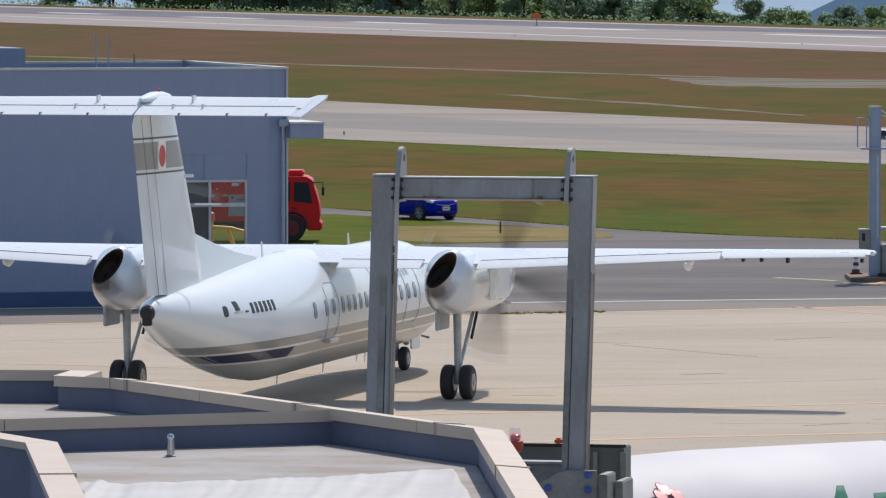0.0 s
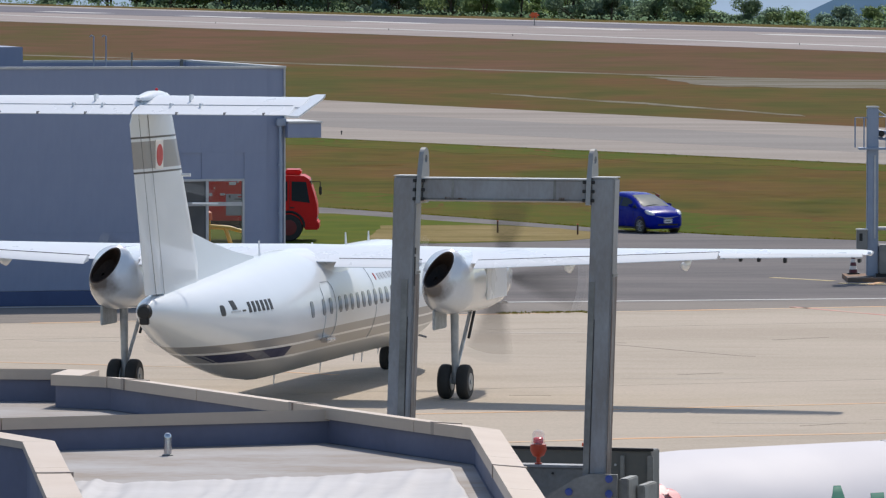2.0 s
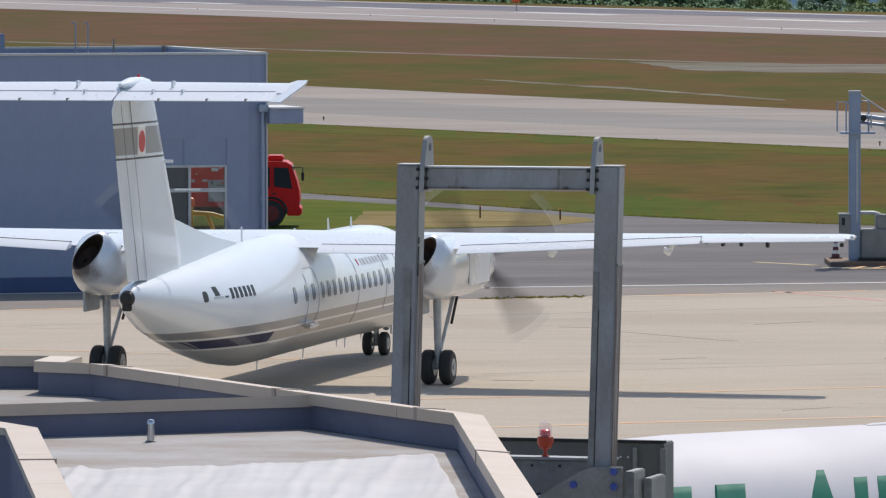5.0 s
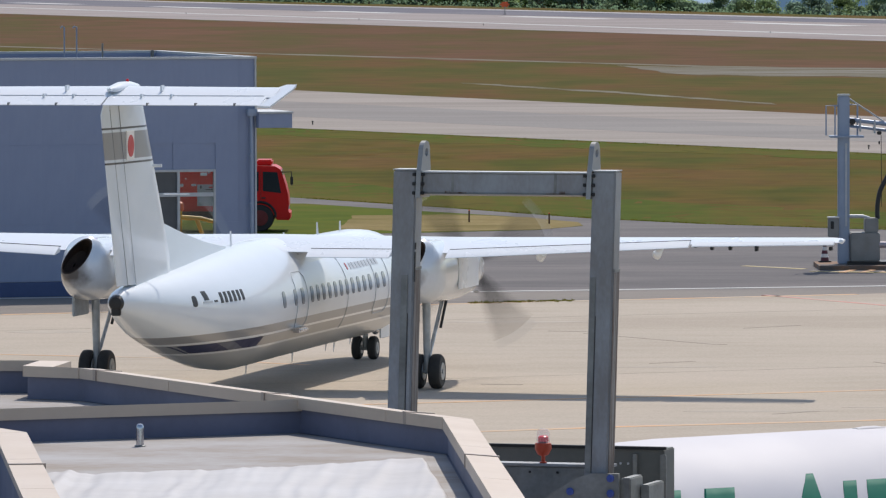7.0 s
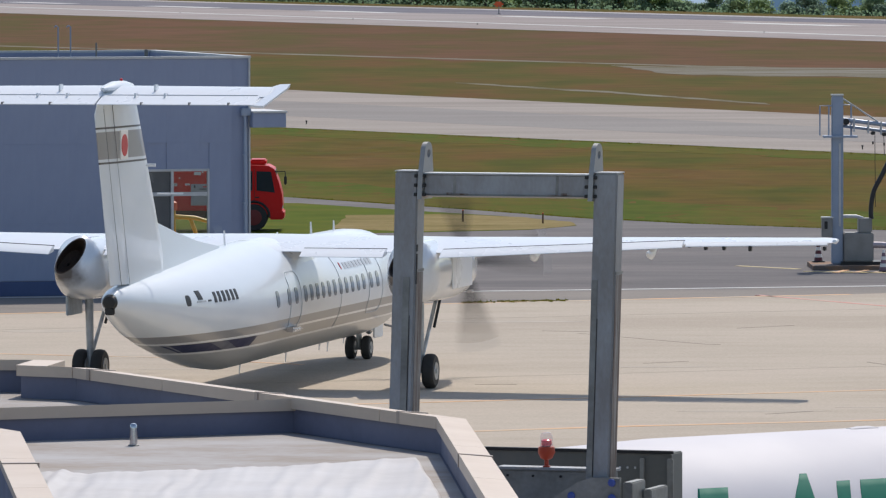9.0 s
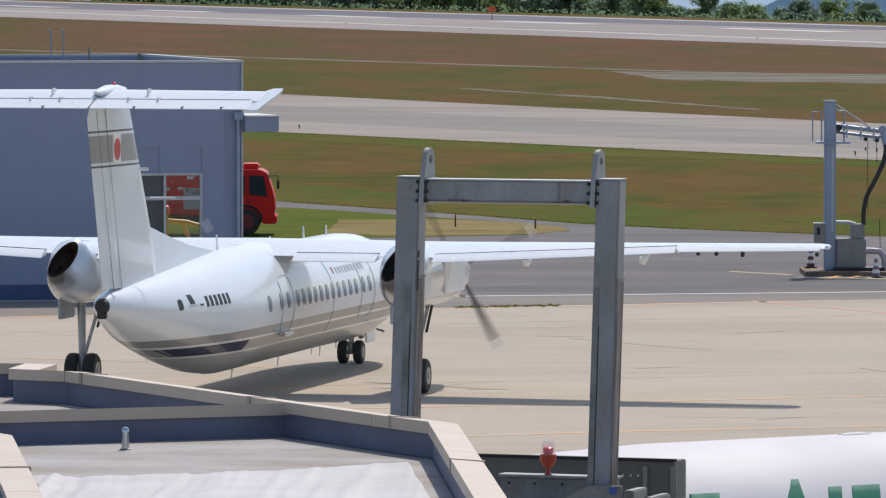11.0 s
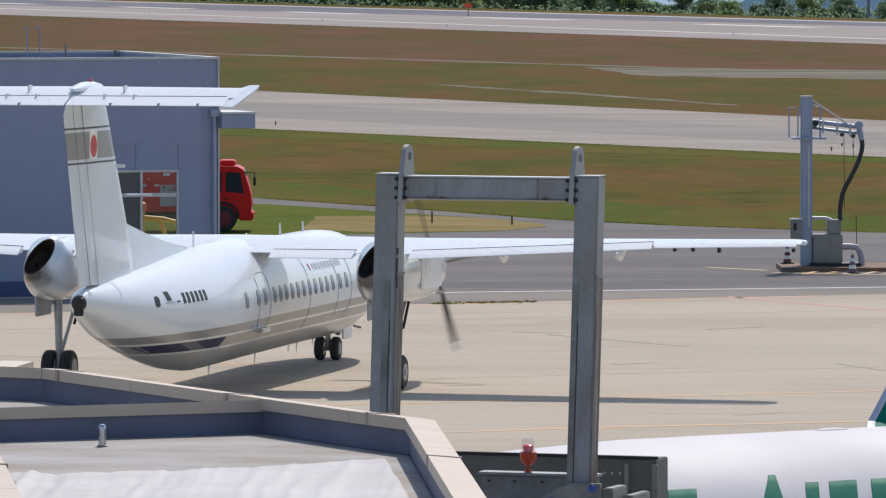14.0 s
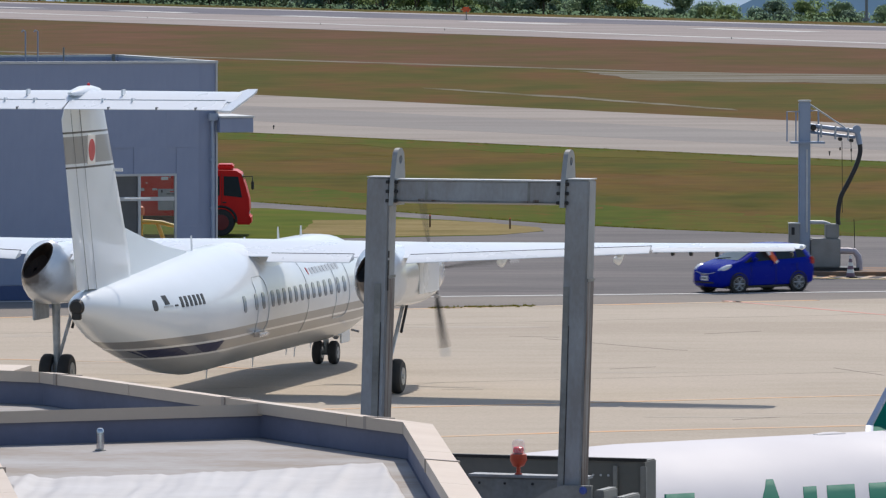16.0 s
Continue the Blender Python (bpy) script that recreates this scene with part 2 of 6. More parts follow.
m_grass = ground_mat("dry airfield grass", (0.066, 0.068, 0.006), (0.099, 0.072, 0.010), (0.118, 0.067, 0.016), 0.04, (2.4, 1), 0, fine_scale=0.45, bump=0.2, grain=0.38, mid_size=2.6, detail=2.6)
m_brown = ground_mat("brown dry grass", (0.086, 0.066, 0.018), (0.108, 0.062, 0.027), (0.126, 0.064, 0.034), 0.016, (3, 1), 0, fine_scale=0.2, bump=0.2, grain=0.3, mid_size=2.6, detail=2.6)
m_olive = ground_mat("olive grass", (0.068, 0.066, 0.009), (0.094, 0.068, 0.013), (0.118, 0.062, 0.020), 0.022, (3, 1), 0, fine_scale=0.3, bump=0.2, grain=0.34, mid_size=2.6, detail=2.6)
m_lawn = ground_mat("green verge", (0.060, 0.084, 0.005), (0.076, 0.087, 0.007), (0.100, 0.082, 0.011), 0.06, (3, 1), 0, fine_scale=0.4, bump=0.4, grain=0.28)
m_lush = ground_mat("lush green verge", (0.066, 0.094, 0.006), (0.084, 0.108, 0.008), (0.105, 0.105, 0.012), 0.12, (1, 3), -50, fine_scale=0.4, bump=0.4, grain=0.28)
m_apron = ground_mat("pale concrete apron", (0.415, 0.36, 0.295), (0.45, 0.395, 0.325), (0.475, 0.415, 0.345), 0.05, (1, 3), -20, fine_scale=14, bump=0.1)
m_asphalt = ground_mat("grey asphalt", (0.150, 0.142, 0.142), (0.175, 0.165, 0.163), (0.205, 0.190, 0.184), 0.06, (1, 4), -20, fine_scale=16, bump=0.2)
m_edge = ground_mat("weathered asphalt margin", (0.22, 0.20, 0.185), (0.245, 0.225, 0.205), (0.27, 0.245, 0.22), 0.06, (1, 4), 15, fine_scale=16, bump=0.2)
m_taxi = ground_mat("worn taxiway surface", (0.28, 0.247, 0.22), (0.318, 0.285, 0.255), (0.35, 0.313, 0.28), 0.03, (1, 5), -60, fine_scale=5, bump=0.1)
m_taxidark = ground_mat("darker taxiway lane", (0.245, 0.227, 0.213), (0.265, 0.246, 0.232), (0.29, 0.27, 0.25), 0.03, (1, 5), -60, fine_scale=5, bump=0.1)
m_runway = ground_mat("grey runway surface", (0.29, 0.255, 0.24), (0.325, 0.29, 0.275), (0.35, 0.31, 0.295), 0.01, (1, 5), -70, fine_scale=3, bump=0.1)
m_rwmid = ground_mat("rubber-darkened runway lane", (0.155, 0.152, 0.178), (0.175, 0.172, 0.195), (0.21, 0.2, 0.215), 0.01, (1, 5), -70, fine_scale=3, bump=0.1)
m_path = ground_mat("pale gravel track", (0.11, 0.095, 0.05), (0.175, 0.16, 0.125), (0.22, 0.205, 0.17), 0.05, (1, 4), -65, fine_scale=4)
m_sand = ground_mat("dry sandy grass", (0.16, 0.13, 0.045), (0.22, 0.17, 0.07), (0.26, 0.205, 0.095), 0.1, (1, 3), 50, fine_scale=4)
m_markwhite = mat("white road marking", (0.52, 0.51, 0.49), 0.7, 0, (0.45, 0.44, 0.42), 0.8, 0.8)
m_markorange = mat("faded orange marking", (0.60, 0.32, 0.14), 0.7, 0, (0.47, 0.39, 0.29), 0.35, 1.0)
m_markyellow = mat("yellow road marking", (0.52, 0.40, 0.16), 0.7, 0, (0.4, 0.33, 0.2), 0.6, 0.9)
m_markred = mat("faded red marking", (0.55, 0.22, 0.17), 0.7, 0, (0.5, 0.33, 0.26), 0.5, 0.9)


# ---- mesh helpers ----
def finish(bm, name, material, parent=None, m=None, smooth=False, angle=40):
    me = bpy.data.meshes.new(name)
    bmesh.ops.recalc_face_normals(bm, faces=bm.faces)
    bm.to_mesh(me)
    bm.free()
    for mt in (material if isinstance(material, (list, tuple)) else [material]):
        me.materials.append(mt)
    if smooth:
        me.set_sharp_from_angle(angle=radians(angle))
    ob = new(name, me)
    if parent is not None:
        ob.parent = parent
    if m is not None:
        ob.matrix_basis = m
    return ob


def part(name, bm, material, parent, label="", m=None, smooth=True):
    ob = finish(bm, name, material, parent, m, smooth)
    return tagged(ob, label)


def empty(name, m, label, category, group="", kind=""):
    ob = new(name)
    ob.matrix_basis = m
    return tagged(ob, label, category, group, kind)


def box(x0, x1, y0, y1, z0, z1, bevel=0.0, bm=None, m=None):
    b = bmesh.new() if bm is None else bm
    r = bmesh.ops.create_cube(b, size=1)
    mm = Matrix.Translation(((x0 + x1) / 2, (y0 + y1) / 2, (z0 + z1) / 2)) @ Matrix.Diagonal((x1 - x0, y1 - y0, z1 - z0, 1))
    bmesh.ops.transform(b, matrix=mm, verts=r["verts"])
    if bevel:
        es = list({e for v in r["verts"] for e in v.link_edges})
        r2 = bmesh.ops.bevel(b, geom=es, offset=bevel, segments=2, affect="EDGES")
        if m is not None:
            bmesh.ops.transform(b, matrix=m, verts=list({v for f in r2["faces"] for v in f.verts} | {v for v in r["verts"] if v.is_valid}))
    elif m is not None:
        bmesh.ops.transform(b, matrix=m, verts=r["verts"])
    return b


def loft(rings, cap=True, closed=True, bm=None):
    """Skin over rings of points, all with the same count."""
    b = bmesh.new() if bm is None else bm
    vs = [[b.verts.new(p) for p in ring] for ring in rings]
    n = len(rings[0])
    for a, c in zip(vs, vs[1:]):
        for i in range(n if closed else n - 1):
            j = (i + 1) % n
            b.faces.new((a[i], a[j], c[j], c[i]))
    if cap and closed:
        b.faces.new(vs[0])
        b.faces.new(vs[-1])
    return b


def oval(x, yc, zc, ry, rz, n=32, power=2.0):
    out = []
    for i in range(n):
        a = 2 * math.pi * i / n
        c, s = math.cos(a), math.sin(a)
        out.append((x, yc + ry * math.copysign(abs(c) ** (2 / power), c), zc + rz * math.copysign(abs(s) ** (2 / power), s)))
    return out


def tube(points, r, n=10, bm=None, taper=None):
    """A round bar along a line of points."""
    pts = [Vector(p) for p in points]
    rings = []
    for i, p in enumerate(pts):
        d = (pts[min(i + 1, len(pts) - 1)] - pts[max(i - 1, 0)]).normalized()
        if i == 0:
            u = d.cross(Vector((0, 0, 1)) if abs(d.z) < 0.9 else Vector((1, 0, 0))).normalized()
        else:
            u = (u - d * u.dot(d)).normalized()
        v = d.cross(u)
        rr = r if taper is None else r + (taper - r) * i / (len(pts) - 1)
        rings.append([p + rr * (math.cos(a) * u + math.sin(a) * v) for a in (2 * math.pi * k / n for k in range(n))])
    return loft(rings, bm=bm)


def lathe(profile, n=24, axis="z", bm=None):
    """profile: (radius, height) pairs."""
    rings = []
    for r, h in profile:
        ring = []
        for k in range(n):
            a = 2 * math.pi * k / n
            c, s = r * math.cos(a), r * math.sin(a)
            ring.append({"z": (c, s, h), "y": (c, h, s), "x": (h, c, s)}[axis])
        rings.append(ring)
    return loft(rings, bm=bm)


def prism(outline, z0, z1, bm=None):
    return loft([[(x, y, z0) for x, y in outline], [(x, y, z1) for x, y in outline]], bm=bm)


def sheet(name, outline, z, material, label, category="ground", thick=0.05, kind="structure"):
    """A flat layer of ground with its edge as a small step."""
    ob = finish(prism(outline, z - thick, z), name, material)
    return tagged(ob, label, category, "", kind)


def along(a, b, t):
    return (a[0] + (b[0] - a[0]) * t, a[1] + (b[1] - a[1]) * t)


def strip(near, far, before=-1.0, after=2.0):
    """Outline between two edge lines, each given by two points, run on past both ends."""
    return [along(*near, before), along(*near, after), along(*far, after), along(*far, before)]


def wavy(outline, step, amp, seed=0.0):
    """The outline with an irregular, natural edge."""
    res = []
    for i, a in enumerate(outline):
        b = outline[(i + 1) % len(outline)]
        n = max(1, int(math.hypot(b[0] - a[0], b[1] - a[1]) / step))
        for k in range(n):
            x, y = along(a, b, k / n)
            res.append((x + amp * 0.3 * noise.noise((x * 0.3 / step, y * 0.3 / step, seed + 3)), y + amp * (noise.noise((x * 0.9 / step, y * 0.9 / step, seed)) + 0.6 * noise.noise((x * 2.5 / step, y * 2.5 / step, seed + 9)))))
    return res


def smooth_line(pts, n=6):
    """A rounded line through the points."""
    pts = [Vector(p) for p in pts]
    ext = [pts[0] * 2 - pts[1]] + pts + [pts[-1] * 2 - pts[-2]]
    res = []
    for a, b, c, d in zip(ext, ext[1:], ext[2:], ext[3:]):
        for k in range(n):
            t = k / n
            res.append(0.5 * (2 * b + (c - a) * t + (2 * a - 5 * b + 4 * c - d) * t * t + (3 * b - a - 3 * c + d) * t ** 3))
    return res + [pts[-1]]


def stripe_line(a, b, width):
    d = Vector((b[0] - a[0], b[1] - a[1])).normalized()
    n = Vector((-d.y, d.x)) * width / 2
    return [(a[0] + n.x, a[1] + n.y), (b[0] + n.x, b[1] + n.y), (b[0] - n.x, b[1] - n.y), (a[0] - n.x, a[1] - n.y)]
# ---- ground ----
RW_N, RW_F = ((-67.0, 991.8), (46.5, 687.8)), ((-68.4, 1252.9), (60.0, 888.1))
rw_dir = Vector((0.332, -0.943))
rw_out = Vector((0.943, 0.332))


def ground_sheet():
    """Grass to the horizon; past the runway it falls away to the lower wooded land."""
    bm = bmesh.new()
    base = Vector((60.0, 888.1)) + rw_out * 14
    ends = (base - rw_dir * 3500, base + rw_dir * 3500)
    rows = []
    for off, z in ((-3500, 0), (0, 0), (30, -2.0), (90, -11), (4200, -14)):
        rows.append([(e.x + rw_out.x * off, e.y + rw_out.y * off, z) for e in (ends[0], ends[1])])
    loft(rows, cap=False, closed=False, bm=bm)
    return tagged(finish(bm, "ground", m_grass), "dry airfield grass reaching to the horizon", "grass", "", "structure")


ground_sheet()
sheet("ground_olive", wavy([(-9.6 - 60, 604 + 106), (22, 548.3), (120, 376), (24.2 + 60, 392.5 - 124), (24.2, 392.5), (-7.3, 457.5), (-7.3 - 60, 457.5 + 124)], 4, 2.5), 0.003, m_olive, "olive grass between taxiway and runway", "grass")
sheet("ground_brown", wavy([along(*RW_N, -0.6), along(*RW_N, 1.5), (95, 420), (22, 545.3), (-9.6, 600), (-9.6 - 60, 600 + 106)], 5, 9, 4), 0.0045, m_brown, "brown dry grass beside the runway", "grass")
sheet("runway", strip(RW_N, RW_F, -1.2, 1.8), 0.03, m_runway, "grey runway with worn white markings", "runway", 0.08)
sheet("runway_lane", strip(((-52.6, 1090), (63.6, 819)), ((-57, 1195), (67, 862)), -1.2, 1.8), 0.045, m_rwmid, "darker middle of the runway", "runway", 0.03)
for k, (a, b, w) in enumerate([((-51.6 - 40, 1026 + 119), (49 + 40, 725.6 - 119), 2.0), ((-66 - 30, 1236 + 86), (59.6 + 20, 875 - 57), 2.0)]):
    sheet("runway_edge_line", stripe_line(a, b, w), 0.055, m_markwhite, "white runway edge line", "marking", 0.02)
for k in range(-3, 6):
    c = Vector((13.97, 918.8)) + rw_dir * (k * 84.0)
    sheet("runway_centre_dash", stripe_line(c, c + rw_dir * 37, 4.0), 0.06, m_markwhite, "white runway centre line dash", "marking", 0.02)
sheet("taxiway", strip(((-5.8, 363.7), (19.9, 323.1)), ((-7.3, 457.5), (24.2, 392.5)), -2.2, 3.0), 0.012, m_taxi, "pale worn taxiway between the grass", "taxiway", 0.08)
sheet("taxiway_lane", strip(((-6.3, 388), (21.2, 341)), ((-6.9, 425), (22.6, 366)), -2.2, 3.0), 0.016, m_taxidark, "darker middle lane of the taxiway", "taxiway", 0.03)
sheet("gravel_track", [(-9.6 - 60, 604 + 107.5), (-9.6, 609), (22, 552), (50, 512), (110, 430), (110, 420), (40, 507), (22, 547), (-9.6, 603), (-9.6 - 60, 601 + 106)], 0.016, m_path, "pale gravel track across the grass", "track", 0.04)
sheet("gravel_track", wavy([(3.6, 484), (14, 453.5), (23.1, 418.5), (23.1, 415), (14, 448), (3.6, 480.5)], 2, 1.2, 5), 0.015, m_path, "thin pale track across the grass", "track", 0.04)
for nm, pts in (("ground_verge", [(-5.8 - 50, 363.7 + 79), (-5.8, 363.7), (19.9, 323.1), (60, 260), (60, 250), (19.5, 311), (-5.6, 349), (-55, 420)]),
                ("ground_verge", [(-14, 281), (-4.8, 264.2), (0.8, 254.5), (6.6, 243.4), (10.5, 238.4), (15.8, 233.9), (26, 226), (60, 205), (60, 222), (26, 240), (16.5, 250), (8, 262), (0.8, 274), (-4.8, 283), (-14, 296)])):
    sheet(nm, wavy(pts, 2.2, 5.0 if pts[0][1] > 400 else 3.2, 2), 0.006, m_lawn, "greener grass along the pavement edge", "grass", 0.02)
sheet("gravel_patch", wavy([(17.5, 548), (24, 541), (34, 536), (60, 523), (60, 498), (38.6, 493), (36, 499), (26.9, 505), (20.5, 512)], 3, 5, 7), 0.018, m_path, "pale bare patch in the grass", "track", 0.03)

sheet("asphalt_yard", [(-60, 300), (-14, 279), (-4.8, 264.2), (0.8, 254.5), (6.6, 243.4), (10.5, 238.4), (15.8, 233.9), (26, 226), (60, 205), (60, 209),
                       (12.9, 190.1), (-11.3, 180.8), (-60, 162)], 0.03, m_asphalt, "grey asphalt service road and yard", "road", 0.1)
sheet("grass_island", [(-40, 262), (-12, 259), (-4.2, 258.0), (0.9, 249.6), (4.4, 244.2), (6.1, 240), (6.2, 237), (4.4, 233.6), (0, 231.5), (-8, 229), (-40, 226)], 0.036, m_lush,
      "green grass verge beside the service road", "grass", 0.1)
sheet("sandy_patch", wavy([(-2.2, 246.5), (2.0, 247.0), (4.4, 244.0), (6.1, 240.2), (6.25, 237), (4.5, 233.8), (0, 232.6), (-2.6, 235)], 0.7, 0.5, 6), 0.04, m_sand, "dry sandy tip of the grass verge", "grass", 0.05)
sheet("apron_margin", [(-60, 171.3), (-11.8, 189.1), (13.2, 194.6), (60, 204.5), (60, 200.1), (12.9, 190.1), (-11.3, 180.8), (-60, 162)], 0.04, m_edge, "weathered margin strip along the apron", "road", 0.06)
sheet("margin_line", stripe_line((-60, 171.0), (-11.8, 189.1), 0.36), 0.05, m_markwhite, "thin white line along the margin", "marking", 0.02)
sheet("margin_line", stripe_line((-11.8, 189.1), (60, 204.4), 0.38), 0.05, m_markwhite, "thin white line along the margin", "marking", 0.02)
sheet("apron", [(-60, 162), (-11.3, 180.8), (12.9, 190.1), (60, 208.2), (160, 120), (160, -60), (-160, -60), (-160, 123)], 0.05, m_apron, "pale sunlit concrete apron", "apron", 0.2)


def joints():
    """Narrow sealed joints between the apron's slabs."""
    d, o = Vector((0.933, 0.358)), Vector((-0.358, 0.933))
    b = bmesh.new()
    for k in range(1, 24, 3):
        c = Vector((0, 185.3)) - o * (k * 7.5)
        prism(stripe_line(c - d * 60, c + d * 60, 0.016), 0.05, 0.0535, bm=b)
    return tagged(finish(b, "apron_joints", mat("apron joint filler", (0.448, 0.393, 0.324), 0.9)), "thin dark joints between concrete slabs", "joint", "", "structure")


joints()
CRACKS = [((3.6, 172.3), (4.9, 171.8)), ((4.5, 171.2), (7.6, 166.4)), ((7.6, 166.4), (8.0, 166.2)), ((1.59, 151.3), (2.56, 151.29)),
          ((7.79, 141.58), (8.87, 142.42)), ((11.23, 159.16), (12.23, 156.4)), ((8.78, 173.25), (10.35, 174.5)), ((5.77, 158.8), (6.9, 159.6))]
for pts in CRACKS:
    sheet("crack", stripe_line(*pts, 0.05), 0.0545, mat("dark crack sealing", (0.27, 0.235, 0.195), 0.9), "thin dark sealed crack in the concrete", "crack", 0.01)
for k, (x, y, w, d) in enumerate(((7.5, 142.5, 3.2, 0.5), (10.5, 143.6, 2.0, 0.3), (-9.5, 172.5, 2.4, 1.2), (2.8, 176.5, 4.0, 0.9), (6.0, 157.5, 3.0, 0.5), (-5.6, 157.0, 1.6, 0.5))):
    out = [(x + w * 0.5 * math.cos(a) * (1 + 0.3 * noise.noise((k * 7.0, math.cos(a) * 2, math.sin(a) * 2))), y + d * 0.5 * math.sin(a)) for a in (2 * math.pi * i / 22 for i in range(22))]
    sheet("worn_patch", out, 0.0525, mat("slightly darker worn concrete", (0.385, 0.335, 0.275), 0.95, 0, (0.44, 0.385, 0.315), 1.5, 1.0), "slightly darker worn patch of concrete", "patch", 0.01)
ORANGE = "faded orange guide line on the apron"
for a, b, w in [((-30, 170.5), (-6.2, 161.5), 0.22), ((-6.2, 161.5), (-2.5, 158.6), 0.22), ((-2.0, 144.6), (1.9, 145.9), 0.25), ((1.9, 145.9), (10.1, 148.9), 0.25), ((10.1, 148.9), (40, 160), 0.25),
                ((-12, 131), (4.4, 138.0), 0.3), ((4.4, 138.0), (9.4, 139.5), 0.3), ((9.4, 139.5), (40, 150), 0.3)]:
    sheet("guide_line", stripe_line(a, b, w), 0.056, m_markorange, ORANGE, "marking", 0.02)
sheet("edge_stripe", stripe_line((-11.3, 180.6), (12.9, 189.9), 0.35), 0.056, m_markorange, "rusty stripe along the apron edge", "marking", 0.02)
sheet("red_line", stripe_line((10.2, 189.6), (20, 172), 0.22), 0.056, m_markred, "thin faded red line on the apron", "marking", 0.02)
sheet("yard_line", stripe_line((10.5, 207.2), (12.3, 205.1), 0.3), 0.04, m_markyellow, "faded yellow line on the asphalt", "marking", 0.02)
sheet("yard_line", stripe_line((12.4, 203.6), (20, 200.5), 0.3), 0.045, m_markyellow, "faded yellow line on the asphalt", "marking", 0.02)


# ---- far distance: hazy hills behind the woods ----
def hills(name, y, x0, x1, z0, crest, color, label):
    """A far ridge as a self-lit backdrop, haze painted into its glow; crest(x) gives its height."""
    n = 80
    xs = [x0 + (x1 - x0) * i / n for i in range(n + 1)]
    bm = loft([[(x, y, z0) for x in xs], [(x, y + 40, crest(x)) for x in xs]], cap=False, closed=False)
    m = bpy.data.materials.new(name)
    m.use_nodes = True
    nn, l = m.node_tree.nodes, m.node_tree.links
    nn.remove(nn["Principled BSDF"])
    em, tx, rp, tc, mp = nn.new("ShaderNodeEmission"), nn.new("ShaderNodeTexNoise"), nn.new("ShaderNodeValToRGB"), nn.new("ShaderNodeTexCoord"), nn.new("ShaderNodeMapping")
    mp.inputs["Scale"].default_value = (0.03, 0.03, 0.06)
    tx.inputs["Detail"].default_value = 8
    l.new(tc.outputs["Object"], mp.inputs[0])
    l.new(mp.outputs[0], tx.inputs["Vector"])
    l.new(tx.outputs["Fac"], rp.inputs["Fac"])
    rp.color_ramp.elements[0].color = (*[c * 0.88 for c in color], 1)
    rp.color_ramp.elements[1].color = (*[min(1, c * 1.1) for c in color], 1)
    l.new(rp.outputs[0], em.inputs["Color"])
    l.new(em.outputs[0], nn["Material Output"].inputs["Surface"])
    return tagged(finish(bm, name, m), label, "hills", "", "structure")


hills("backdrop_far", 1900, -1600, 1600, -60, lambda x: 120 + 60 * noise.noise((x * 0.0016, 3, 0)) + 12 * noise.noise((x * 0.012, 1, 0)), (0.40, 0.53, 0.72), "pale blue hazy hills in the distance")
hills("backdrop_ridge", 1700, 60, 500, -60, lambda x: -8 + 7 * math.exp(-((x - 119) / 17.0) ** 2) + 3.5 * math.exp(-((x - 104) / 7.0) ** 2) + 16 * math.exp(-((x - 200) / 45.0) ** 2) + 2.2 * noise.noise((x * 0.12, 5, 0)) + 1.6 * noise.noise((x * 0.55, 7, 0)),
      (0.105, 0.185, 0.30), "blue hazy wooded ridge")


# ---- woods beyond the runway ----
def leaf_mat(name, c, c2):
    m = mat(name, c, 0.7, 0, c2, 0.5, 1.0, island=0.25)
    n, l = m.node_tree.nodes, m.node_tree.links
    b, tr, mx = n["Principled BSDF"], n.new("ShaderNodeBsdfTranslucent"), n.new("ShaderNodeMixShader")
    b.inputs["Specular IOR Level"].default_value = 0.1
    l.new(b.inputs["Base Color"].links[0].from_socket, tr.inputs["Color"])
    mx.inputs[0].default_value = 0.8
    l.new(b.outputs[0], mx.inputs[1])
    l.new(tr.outputs[0], mx.inputs[2])
    l.new(mx.outputs[0], n["Material Output"].inputs["Surface"])
    return m


# leaf colours pale and bluish: the haze of the distance is put into them
LEAVES = [leaf_mat("foliage deep", (0.21, 0.31, 0.23), (0.25, 0.34, 0.25)), leaf_mat("foliage mid", (0.23, 0.33, 0.21), (0.27, 0.37, 0.23)),
          leaf_mat("foliage bright", (0.24, 0.33, 0.15), (0.28, 0.37, 0.18))]
m_bark = mat("bark", (0.08, 0.06, 0.045), 0.9, 0, bump=0.5)


